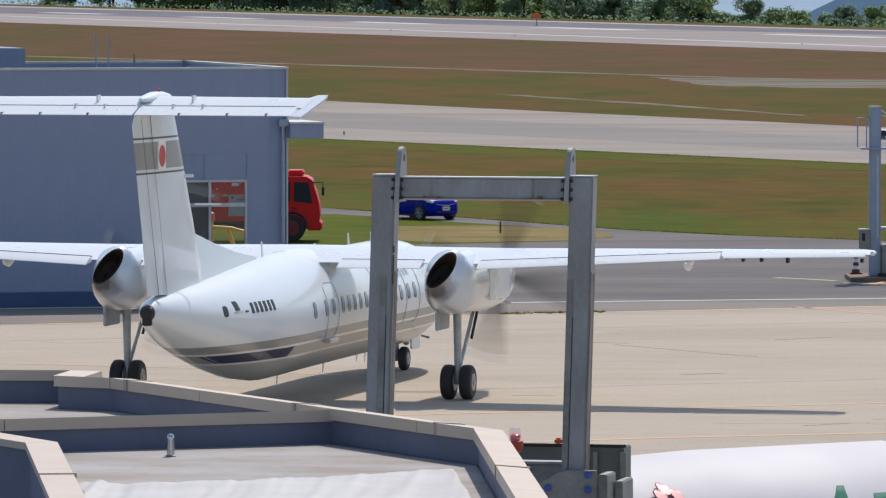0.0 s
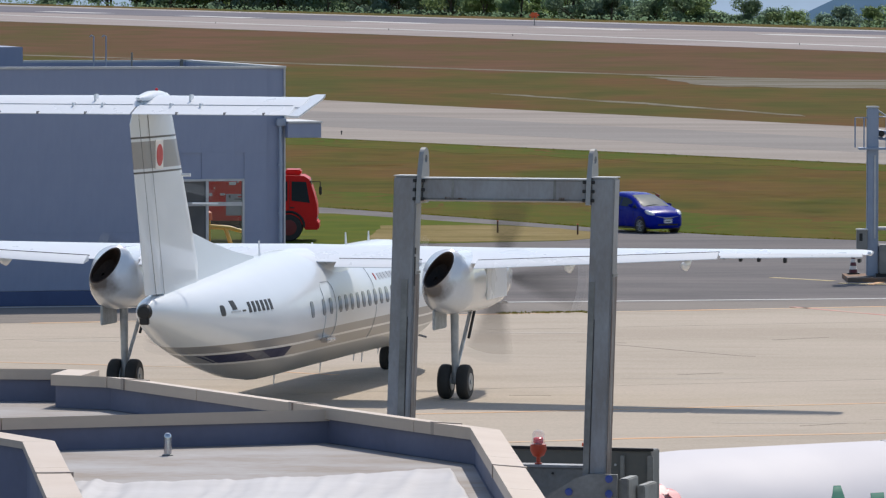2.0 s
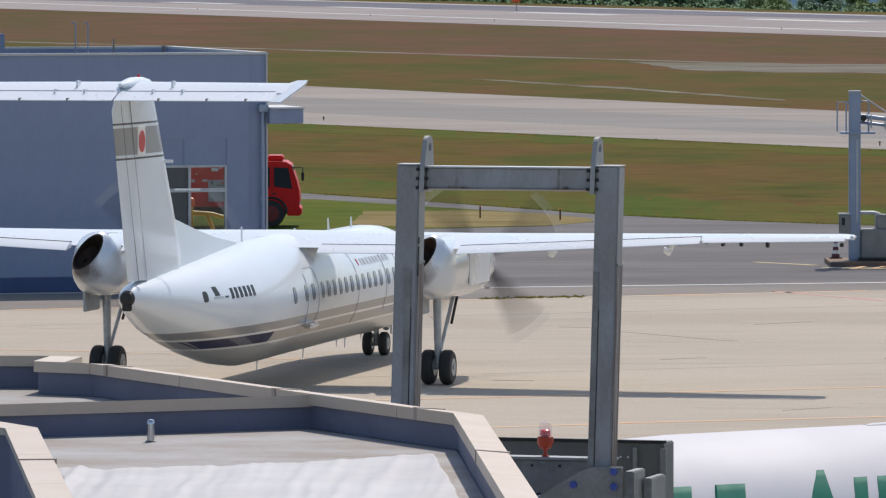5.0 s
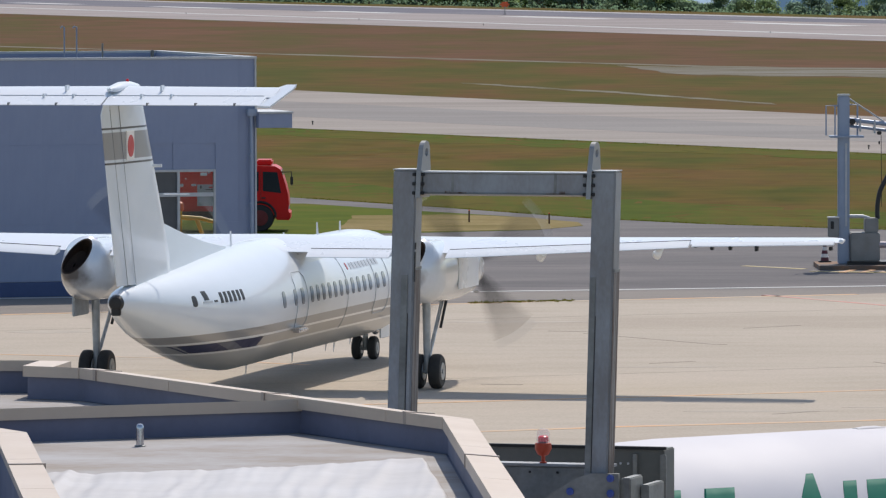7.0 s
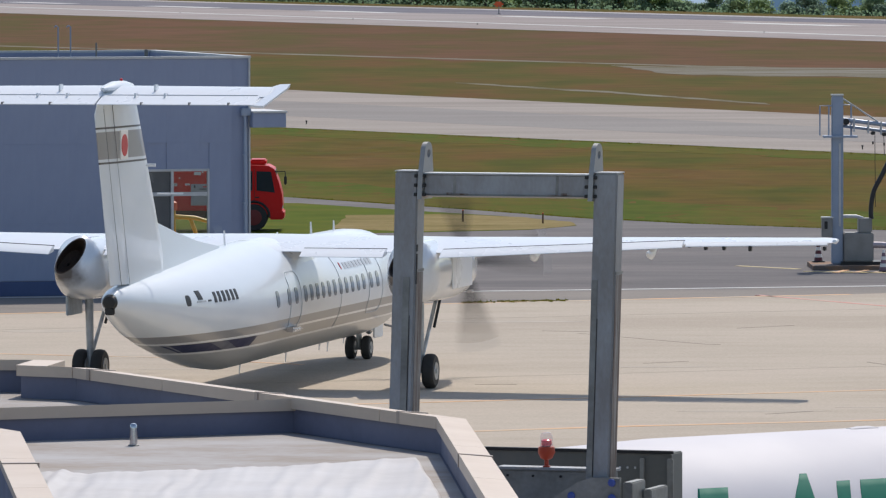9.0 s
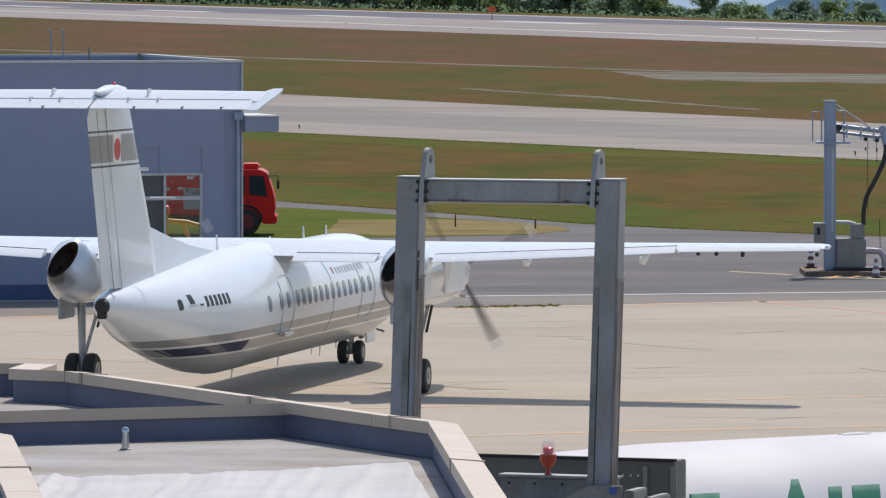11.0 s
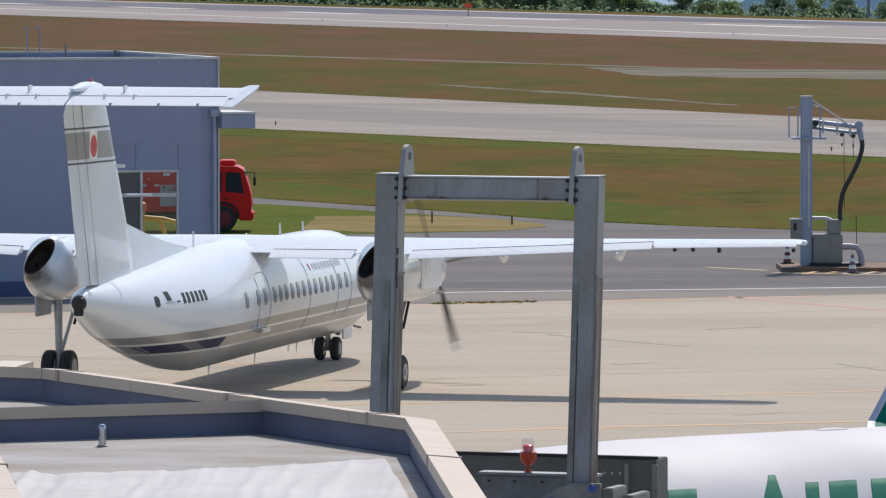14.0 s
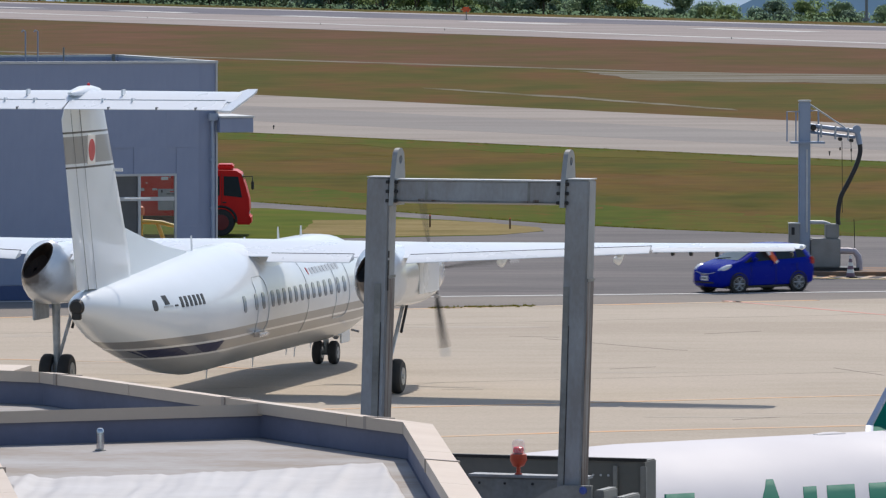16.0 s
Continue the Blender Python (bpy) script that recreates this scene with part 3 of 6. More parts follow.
def field_grass(name, seed, count, y0, y1, width, length, material, label):
    """Flattened tufts scattered over the fields, gathered in drifts."""
    rnd = random.Random(seed)
    verts, faces = [], []
    while len(faces) < count:
        y = rnd.uniform(y0, y1)
        x = y * rnd.uniform(-0.075, 0.09)
        taxi_n, taxi_f, rw = 354.5 - 1.58 * x, 442.4 - 2.06 * x, 812.3 - 2.68 * x
        road = max(238.4 - 0.85 * (x - 10.5), 256 - 1.78 * (x - 0.8) if x < 10.5 else 0) + 0.7
        if not (road < y < taxi_n - 0.8 or taxi_f + 0.8 < y < rw - 3):
            continue
        g = 1.7 * noise.noise((x * 0.07, y * 0.02, seed)) + 0.8 * noise.noise((x * 0.22, y * 0.07, seed + 3)) + rnd.gauss(0, 0.08)
        if y < 400:
            g += 0.55 - 0.95 * math.sin(math.pi * min(1, max(0, (y - road) / (taxi_n - road))) ** 1.3)
        elif math.hypot((x - 16) / 10, (y - 535) / 16) < 1:
            g += 1.0
        elif taxi_f + 190 < y:
            g -= 0.25
        if abs(g) < 0.12 and rnd.random() < 0.6:
            continue
        w, ln, h, a = rnd.uniform(*width), rnd.uniform(*length), rnd.uniform(0.001, 0.006), rnd.gauss(0, 0.5)
        dx, dy = math.cos(a), math.sin(a)
        lx, ly = -dy * ln, dx * ln
        i = len(verts)
        z = 0.0066
        verts += [(x - dx * w, y - dy * w, z), (x + dx * w, y + dy * w, z), (x + dx * w * 0.4 + lx, y + dy * w * 0.4 + ly, z + h), (x - dx * w * 0.7 + lx, y - dy * w * 0.7 + ly, z + h * rnd.uniform(0.4, 1))]
        faces.append((i, i + 1, i + 2, i + 3))
    me = bpy.data.meshes.new(name)
    me.from_pydata(verts, [], faces)
    me.materials.append(material)
    tagged(new(name, me), label, "grass", "", "stuff")


field_grass("meadow_tufts", 31, 500, 235, 400, (0.12, 0.4), (1.0, 3.2), m_grass, "short mottled grass between road and taxiway")


def tree_meshes(seed, h, r):
    """A trunk with limbs and a crown of many small leaf clumps on uneven boughs."""
    rnd = random.Random(seed)
    tb = bmesh.new()
    tube([(0, 0, -1), (0.1, 0, h * 0.3), (-0.1, 0.1, h * 0.75)], 0.28, 8, tb, 0.1)
    boughs = []
    for k in range(9):
        a, z = k * 2.4 + rnd.random(), h * (0.35 + 0.55 * rnd.random())
        rr = r * (0.45 + 0.45 * rnd.random()) * (1.0 if z < 0.75 * h else 0.6)
        p = Vector((math.cos(a) * rr, math.sin(a) * rr, z + 0.12 * h * rnd.random()))
        tube([(0, 0, z * 0.7), p * 0.6 + Vector((0, 0, z * 0.28)), p], 0.1, 5, tb, 0.03)
        boughs.append((p, r * (0.34 + 0.25 * rnd.random())))
    boughs.append((Vector((0, 0, h * 0.88)), r * 0.42))
    me_t = bpy.data.meshes.new("trunk")
    tb.to_mesh(me_t)
    tb.free()
    me_t.materials.append(m_bark)
    verts, faces, outs = [], [], []
    for p, br in boughs:
        for _ in range(330):
            d = Vector((rnd.gauss(0, 1), rnd.gauss(0, 1), rnd.gauss(0, 1))).normalized()
            q = p + Vector((d.x, d.y, d.z * 0.75)) * br * (0.55 + 0.5 * rnd.random())
            s = 0.16 + 0.19 * rnd.random()
            u = d.cross(Vector((rnd.random() - 0.5, rnd.random() - 0.5, 0.3))).normalized()
            v = d.cross(u).normalized()
            i = len(verts)
            verts += [q + u * s, q + v * s * 0.8 + d * 0.06, q - u * s, q - v * s * 0.8 - d * 0.1]
            faces.append((i, i + 1, i + 2, i + 3))
            outs += [tuple((d + Vector((rnd.gauss(0, 0.25), rnd.gauss(0, 0.25), 0.3))).normalized())] * 4
    me_c = bpy.data.meshes.new("crown")
    me_c.from_pydata([tuple(v) for v in verts], [], faces)
    me_c.normals_split_custom_set_from_vertices(outs)
    return me_t, me_c


def woods():
    rnd = random.Random(4)
    kinds = [tree_meshes(s, h, r) for s, h, r in ((1, 11, 4.2), (2, 13, 4.6), (3, 9.5, 3.8))]
    crowns = []
    for t, c in kinds:
        for lm in LEAVES:
            cc = c.copy()
            cc.materials.append(lm)
            crowns.append((t, cc))
    base = Vector((60.0, 888.1)) + rw_out * 14
    for row, off in enumerate((62, 70, 78, 95, 118)):
        for k in range(128):
            s = -640 + k * 6.6 + rnd.uniform(-3, 3)
            p = base + rw_dir * s * 1.0 + rw_out * (off + rnd.uniform(-6, 6))
            # only the stretch of the treeline that the clearing opens on
            if not -0.085 < p.x / p.y < 0.11:
                continue
            if row == 1 and p.x / p.y < 0.035:
                continue
            t, c = crowns[rnd.randrange(9)]
            sc = rnd.uniform(0.8, 1.15) * max(0.74, min(1.75, 1.0 - (p.x / p.y - 0.02) * 9)) * (0.84 if p.x / p.y > 0.04 else 1.0)
            dist = off - 0.0
            z = -2 - (dist - 30) * 0.15 if dist < 90 else -11.2
            tree = empty("tree", Matrix.LocRotScale((p.x, p.y, z), Euler((0, 0, rnd.uniform(0, 6.28))), (sc, sc, sc)), "leafy green tree in the wood beyond the runway", "tree", "woods beyond the runway")
            o1, o2 = new("trunk", t), new("crown", c)
            o1.parent = o2.parent = tree
    # undergrowth along the foot of the wood
    verts, faces = [], []
    for k in range(16000):
        s = rnd.uniform(-620, 190)
        p = base + rw_dir * s + rw_out * rnd.uniform(16, 60)
        z = -2 - max(0, ((p - base).dot(rw_out) - 30)) * 0.15
        q = Vector((p.x, p.y, z + rnd.uniform(0, 2.2)))
        u = Vector((rnd.gauss(0, 1), rnd.gauss(0, 1), rnd.gauss(0, 1))).normalized() * rnd.uniform(0.12, 0.3)
        v = u.cross(Vector((rnd.random(), rnd.random(), 1))).normalized() * u.length
        i = len(verts)
        verts += [tuple(q + u), tuple(q + v), tuple(q - u), tuple(q - v)]
        faces.append((i, i + 1, i + 2, i + 3))
    me = bpy.data.meshes.new("undergrowth")
    me.from_pydata(verts, [], faces)
    me.materials.append(leaf_mat("undergrowth leaves", (0.10, 0.16, 0.10), (0.13, 0.19, 0.11)))
    tagged(new("undergrowth", me), "dark green bushes at the foot of the wood", "bushes", "", "stuff")


sheet("far_woodland", [(p.x, p.y) for p in (Vector((60.0, 888.1)) + rw_out * o + rw_dir * s for o, s in ((108, -900), (108, 500), (700, 500), (700, -900)))], -10.6,
      mat("far woodland floor", (0.05, 0.08, 0.03), 0.95, 0, (0.08, 0.12, 0.04), 0.05, 1), "dark green lower land behind the wood", "woodland", 0.3)
woods()
# ---- turboprop aircraft ----
def section(lat, xle, xte, zle, zte, th, n=14):
    """Closed aerofoil outline at one place along the span."""
    up, lo = [], []
    for i in range(n + 1):
        t = i / n
        s = 0.5 - 0.5 * math.cos(math.pi * t)
        x, z = xle + (xte - xle) * s, zle + (zte - zle) * s
        k = th * (2.969 * math.sqrt(s) - 1.26 * s - 3.516 * s ** 2 + 2.843 * s ** 3 - 1.015 * s ** 4) / 1.0
        up.append((x, lat, z + k * 0.62 + 0.004))
        lo.append((x, lat, z - k * 0.42 - 0.004))
    return up + lo[::-1]


def wheel(parent, x, y, z, r, w, label=""):
    t = part("wheel", lathe([(r * 0.55, -w / 2), (r * 0.86, -w / 2), (r * 0.97, -w * 0.36), (r, -w * 0.15), (r, w * 0.15), (r * 0.97, w * 0.36), (r * 0.86, w / 2), (r * 0.55, w / 2)], 28, "y"),
             m_tyre, parent, "black aircraft tyre on a grey rim", pose(x, y, z))
    part("rim", lathe([(0.03, -w * 0.51), (r * 0.3, -w * 0.515), (r * 0.44, -w * 0.56), (r * 0.5, -w * 0.55), (r * 0.52, -w * 0.48), (r * 0.52, w * 0.48), (r * 0.5, w * 0.55), (r * 0.44, w * 0.56), (r * 0.3, w * 0.515), (0.03, w * 0.51)], 20, "y"), m_rim, t)
    part("axle_cap", lathe([(0.06, -w * 0.6), (0.06, w * 0.6)], 10, "y"), m_strut, t)
    return t


def turboprop():
    ob = empty("turboprop_airliner", pose(-3.481, 150.992, 0.05, 0, 0, 76.5), "white twin-propeller aircraft with grey and navy stripes on the apron", "aircraft")
    # fuselage: x, bottom, top, half width
    st = [(12.45, 1.62, 1.72, 0.05), (12.3, 1.40, 1.98, 0.3), (11.9, 1.15, 2.3, 0.6), (11.2, 0.9, 2.66, 0.93), (10.4, 0.76, 3.02, 1.13), (9.5, 0.68, 3.22, 1.27), (8.4, 0.65, 3.27, 1.345),
          (4, 0.65, 3.27, 1.345), (2, 0.64, 3.33, 1.345), (0, 0.63, 3.39, 1.345), (-1.5, 0.62, 3.385, 1.345), (-2.6, 0.61, 3.36, 1.345), (-3.8, 0.61, 3.31, 1.345), (-5, 0.72, 3.255, 1.32), (-6.4, 0.95, 3.185, 1.23), (-7.8, 1.23, 3.11, 1.08),
          (-9.2, 1.54, 3.04, 0.87), (-10.4, 1.87, 2.95, 0.62), (-11.3, 2.16, 2.88, 0.4), (-11.8, 2.3, 2.83, 0.26), (-12.02, 2.38, 2.76, 0.17)]
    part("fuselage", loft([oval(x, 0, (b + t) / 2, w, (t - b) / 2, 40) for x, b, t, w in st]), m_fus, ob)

    def half_width(x):
        for (x1, b1, t1, w1), (x0, b0, t0, w0) in zip(st, st[1:]):
            if x0 <= x <= x1:
                k = (x - x0) / (x1 - x0)
                return w0 + (w1 - w0) * k, ((b0 + t0) + (b1 + t1 - b0 - t0) * k) / 2, ((t0 - b0) + (t1 - b1 - t0 + b0) * k) / 2
        return 1.345, 2.0, 1.345

    def skin(x, z, off=0.012):
        w, zc, rz = half_width(x)
        return -(w + off) * math.sqrt(max(0.0, 1 - ((z - zc) / rz) ** 2))

    def patch(name, outline, material, label="", parent=None, off=0.008):
        """A thin plate that follows the skin of the starboard side."""
        b = bmesh.new()
        b.faces.new([b.verts.new((x, 0, z)) for x, z in outline])
        for ax, lo, hi, step in ((0, min(p[0] for p in outline), max(p[0] for p in outline), 0.3), (2, min(p[1] for p in outline), max(p[1] for p in outline), 0.05)):
            q = lo + step
            while q < hi - 0.005:
                co, no = [0, 0, 0], [0, 0, 0]
                co[ax], no[ax] = q, 1
                bmesh.ops.bisect_plane(b, geom=b.verts[:] + b.edges[:] + b.faces[:], plane_co=co, plane_no=no)
                q += step
        r = bmesh.ops.extrude_face_region(b, geom=b.faces[:])
        raised = {v for v in r["geom"] if isinstance(v, bmesh.types.BMVert)}
        for v in b.verts:
            v.co.y = skin(v.co.x, v.co.z, off if v in raised else -0.03)
        return part(name, b, material, parent or ob, label)

    def frame_line(name, outline, w=0.014):
        b = bmesh.new()
        fine = [along(p, q, k / 8) for p, q in zip(outline, outline[1:]) for k in range(8)] + [outline[-1]]
        pts = [(x, skin(x, z, 0.004), z) for x, z in fine]
        tube(pts, w / 2, 5, b)
        return part(name, b, m_doorline, ob, "thin grey door outline")

    # the navy panels of the lower stripe
    for lo, hi, mt in (((-7.6, -6.1), (-8.68, -7.1), m_navy), ((-6.09, -5.4), (-7.09, -6.3), m_slate), ((-5.39, -4.6), (-6.29, -4.4), m_navy)):
        rows = []
        for i in range(7):
            t, z = i / 6, 1.22 + 0.215 * i / 6
            x0, x1 = lo[0] + (hi[0] - lo[0]) * t, lo[1] + (hi[1] - lo[1]) * t
            rows.append([(x0 + (x1 - x0) * k / 8, skin(x0 + (x1 - x0) * k / 8, z, 0.012), z) for k in range(9)])
        part("navy_stripe", loft(rows, cap=False, closed=False), mt, ob, "navy blue panel of the side stripe" if mt is m_navy else "slate panel of the side stripe")
    # cabin windows
    rr = lambda x, z, a, c: [(x + a * math.copysign(abs(math.cos(t)) ** 0.6, math.cos(t)), z + c * math.copysign(abs(math.sin(t)) ** 0.6, math.sin(t))) for t in (2 * math.pi * k / 14 for k in range(14))]
    for x in (-2.96, -1.94, -1.3, -0.45, 0.1, 0.65, 1.2, 1.75, 2.3, 2.87, 3.43, 4.0, 4.57, 5.13, 5.86, 6.49):
        patch("cabin_window", rr(x, 2.17, 0.13, 0.19), m_window)
    frame_line("door_outline", [(x, z) for x, z in [(-1.75, 1.45), (-1.85, 1.6), (-1.85, 2.6), (-1.7, 2.72), (-1.0, 2.72), (-0.85, 2.6), (-0.85, 1.6), (-1.0, 1.45), (-1.75, 1.45)]])
    frame_line("door_outline", [(5.75, 1.38), (5.62, 1.5), (5.62, 2.65), (5.75, 2.78), (6.8, 2.78), (6.95, 2.65), (6.95, 1.5), (6.8, 1.38), (5.75, 1.38)])
    frame_line("panel_line", [(2.9, 3.0), (2.9, 2.4), (2.9, 1.6), (2.9, 1.2)], 0.012)
    b = box(-1.9, -1.1, -1.43, -1.2, 1.36, 1.47, 0.04)
    part("door_step", b, m_chrome, ob, "small polished step below the door")
    # openings and plain marks on the tail side
    patch("exhaust_port", rr(-8.95, 2.45, 0.13, 0.12), m_black, "round dark exhaust port")
    patch("vent", [(-8.40, 2.44), (-8.15, 2.44), (-8.21, 2.64), (-8.46, 2.64)], m_black, "square dark vent")
    patch("vent_flap", [(-8.5, 2.38), (-8.0, 2.38), (-8.0, 2.42), (-8.5, 2.42)], m_trim)
    patch("mark_dash", [(-7.88, 2.38), (-7.7, 2.38), (-7.7, 2.42), (-7.88, 2.42)], m_black)
    for k in range(6):
        x = -7.5 + k * 0.275
        patch("mark_bar", [(x, 2.34), (x + 0.15, 2.34), (x + 0.17, 2.57), (x + 0.02, 2.57)], m_black, "plain black mark bar")
    for k in range(9):
        x = 3.7 + k * 0.31
        patch("title_bar", [(x, 2.54), (x + 0.2, 2.54), (x + 0.2, 2.68), (x, 2.68)], m_title, "plain grey title bar")
    patch("emblem", rr(3.4, 2.62, 0.05, 0.08), m_flagred, "small red emblem")
    # tail cone end with its dark light housing
    part("tail_light_housing", lathe([(0.02, -12.12), (0.13, -12.11), (0.17, -12.04), (0.17, -11.95)], 20, "x"), m_black, ob, "black round tail cone end", pose(0, 0, 2.57))
    part("tail_bracket", box(-12.1, -11.98, -0.1, 0.1, 2.3, 2.46, 0.02), m_black, ob)

    # wing
    def wing(sgn):
        stn = [(0.0, 1.7, -0.62, 3.32, 3.14, 0.30), (1.35, 1.7, -0.62, 3.32, 3.14, 0.28), (4.6, 1.62, -0.6, 3.32, 3.14, 0.24), (10.2, 1.08, -0.28, 3.415, 3.37, 0.125), (13.25, 0.78, -0.16, 3.455, 3.43, 0.10), (13.48, 0.66, -0.2, 3.455, 3.43, 0.085), (13.56, 0.5, -0.1, 3.455, 3.435, 0.05)]
        w = part("wing", loft([section(sgn * s[0], *s[1:]) for s in stn]), m_white, ob)
        for k, (a, c) in enumerate(((1.35, 3.3), (4.62, 10.15))):
            pr = []
            for y in (a, c):
                t = (y - 1.35) / (10.2 - 1.35)
                xa, xb, za, zb = -0.66 + 0.36 * max(0, (y - 4.6) / 5.6), -1.12 + 0.5 * max(0, (y - 4.6) / 5.6), 3.165 + 0.24 * max(0, (y - 4.6) / 5.6), 3.04 + 0.27 * max(0, (y - 4.6) / 5.6)
                pr.append([(xa, sgn * y, za + 0.05), (xa - 0.1, sgn * y, za + 0.06), (xb, sgn * y, zb + 0.012), (xb, sgn * y, zb), (xa, sgn * y, za - 0.07)])
            part("flap", loft(pr), m_white, w)
            part("flap_gap", tube([(q[0][0] + 0.035, q[0][1], q[0][2] + 0.005) for q in pr], 0.016, 6), m_black, w)
        pr = [[(-0.30, sgn * y, 3.42 + d), (-0.4, sgn * y, 3.43 + d), (xb, sgn * y, 3.34 + d * 1.3), (xb, sgn * y, 3.325 + d * 1.3), (-0.3, sgn * y, 3.36 + d)] for y, xb, d in ((10.22, -0.62, 0), (13.45, -0.46, 0.045))]
        part("aileron", loft(pr), m_white, w)
        for y, ln in ((6.7, 0.9), (9.4, 0.8)):
            part("flap_fairing", loft([oval(x, sgn * y, 3.08 + dz + 0.03 * (y - 7.35), r * 0.7, r, 12) for x, r, dz in ((0.3, 0.02, 0.12), (-0.1, 0.08, 0.05), (-0.4, 0.12, 0.0), (-0.7, 0.085, 0.02), (-0.85, 0.02, 0.06))]), m_white, w)
        for y, h in ((10.3, 0.05), (10.68, 0.1), (11.1, 0.1), (11.7, 0.12), (13.4, 0.09)):
            part("hinge_bracket", box(-0.58, -0.42, sgn * y - 0.035, sgn * y + 0.035, 3.36 - h, 3.36, 0.012), m_black, w, "dark aileron hinge bracket")
        part("tip_light", lathe([(0.01, 0.0), (0.05, 0.03), (0.05, 0.2), (0.01, 0.28)], 10, "x"), m_white, w, "", pose(-0.1, sgn * 13.55, 3.45))
        return w

    wing(1), wing(-1)
    part("wing_fairing", loft([oval(x, 0, 2.6, w, t - 2.6, 32, 2.2) for x, w, t in ((3.2, 0.4, 3.25), (2.6, 0.85, 3.33), (1.8, 1.06, 3.39), (0.5, 1.1, 3.41), (-0.6, 1.05, 3.39), (-1.4, 0.85, 3.35), (-2.0, 0.5, 3.28))]), m_white, ob, "smooth white fairing over the wing root")
    # nacelles with slanted exhausts
    props = []
    for sgn in (1, -1):
        y = sgn * 3.94
        ns = [(4.3, 2.36, 2.92, 0.3), (3.9, 2.16, 3.06, 0.44), (3.1, 2.0, 3.24, 0.54), (2.0, 1.94, 3.38, 0.6), (0.8, 1.95, 3.40, 0.6), (0.0, 1.97, 3.4, 0.6), (-0.5, 1.98, 3.39, 0.6), (-0.85, 2.0, 3.38, 0.59)]
        # hood that runs aft into the slanted exhaust opening
        ec, e1, e2 = Vector((-1.45, y + 0.05, 3.02)), Vector((0.34, -0.2, 0.355)), Vector((0.0, 0.175, 0.12))
        nrm = e2.cross(e1).normalized()
        ring = lambda k, d: [tuple(ec + nrm * d + e2 * k * math.cos(q) + e1 * k * math.sin(q)) for q in (2 * math.pi * i / 32 for i in range(32))]
        side = 1.0 if nrm.x < 0 else -1.0
        rings = [oval(x, y, (b + t) / 2, w, (t - b) / 2, 32, 2.5) for x, b, t, w in ns]
        last, lip = rings[-1], ring(1.12, 0.0)
        for f, swell in ((0.35, 1.12), (0.65, 1.14), (0.88, 1.06)):
            mids = [Vector(p).lerp(Vector(q), f) for p, q in zip(last, lip)]
            mc = sum(mids, Vector()) / 32
            rings.append([tuple(mc + (p - mc) * swell) for p in mids])
        nac = part("nacelle", loft(rings + [lip, ring(1.06, 0.03 * side)], cap=False), m_nacelle, ob, "white engine nacelle with soot below its exhaust")
        part("nacelle_front", loft([rings[0], oval(4.34, y, 2.64, 0.1, 0.1, 32)]), m_white, nac)
        part("exhaust", loft([ring(1.07, 0.03 * side), ring(0.98, 0.035 * side), ring(0.95, -0.05 * side), ring(0.9, -0.2 * side), ring(0.8, -0.34 * side), ring(0.1, -0.38 * side)], cap=False), m_soot, nac, "sooty black slanted exhaust pipe")
        part("exhaust_lip", loft([oval(x, y, z, w, 0.03, 16) for x, z, w in ((-0.45, 3.40, 0.08), (-0.6, 3.41, 0.2), (-0.8, 3.40, 0.22))]), m_purple, nac, "heat-tinted metal above the exhaust")
        part("side_panel", box(0.6, 2.6, y + sgn * 0.585, y + sgn * 0.612, 2.25, 3.1, 0.004), m_white, nac)
        part("drain", box(2.6, 2.74, y - 0.62, y - 0.48, 2.06, 2.13, 0.02), m_chrome, nac)
        # main gear
        g = part("main_gear_leg", tube([(-0.1, y, 2.05), (-0.05, y, 1.0), (0.0, y, 0.42)], 0.1, 14, None, 0.075), m_strut, ob, "grey main gear leg with two wheels")
        part("piston", tube([(-0.04, y, 0.95), (0, y, 0.4)], 0.055, 12), m_chrome, g)
        part("drag_brace", tube([(1.55, y, 2.02), (0.9, y, 1.4), (0.05, y, 0.62)], 0.045, 8), m_strut, g)
        part("brace_dark", tube([(1.5, y - 0.1, 1.98), (0.9, y - 0.1, 1.36)], 0.035, 8), m_black, g)
        part("gear_door", box(-0.95, 0.25, y + 0.26, y + 0.32, 1.62, 2.08, 0.02), m_strut, g, "grey open gear door")
        part("axle", tube([(0, y - 0.36, 0.4), (0, y + 0.36, 0.4)], 0.06, 10), m_strut, g)
        for d in (-0.22, 0.22):
            wheel(g, 0, y + d, 0.4, 0.4, 0.27)
        # propeller, turning about the fore-and-aft axis
        pr = empty("propeller", pose(4.55, y, 2.64), "four-bladed dark propeller", "")
        del pr["label"]
        pr.parent = ob
        part("spinner", lathe([(0.28, -0.2), (0.29, 0.0), (0.24, 0.25), (0.13, 0.45), (0.01, 0.52)], 20, "x"), m_white, pr, "white spinner")
        blades = []
        for k in range(4):
            rot = Matrix.Rotation(k * math.pi / 2, 4, "X")
            ring = []
            for r, ch, tw in ((0.2, 0.12, 50), (0.5, 0.22, 40), (0.9, 0.26, 28), (1.3, 0.26, 22), (1.88, 0.205, 18)):
                ring.append((r, ch, tw))
            def sec(r, ch, tw):
                t = radians(tw)
                return [(math.sin(t) * ch * u / 2 + math.cos(t) * v, math.cos(t) * ch * u / 2 - math.sin(t) * v, r) for u, v in ((-1, 0), (-0.3, 0.025), (0.6, 0.02), (1, 0), (0.6, -0.015), (-0.3, -0.015))]
            bl = loft([sec(*q) for q in ring])
            bmesh.ops.transform(bl, matrix=rot, verts=bl.verts)
            blade = part("blade", bl, m_blade, pr, "dark grey propeller blade")
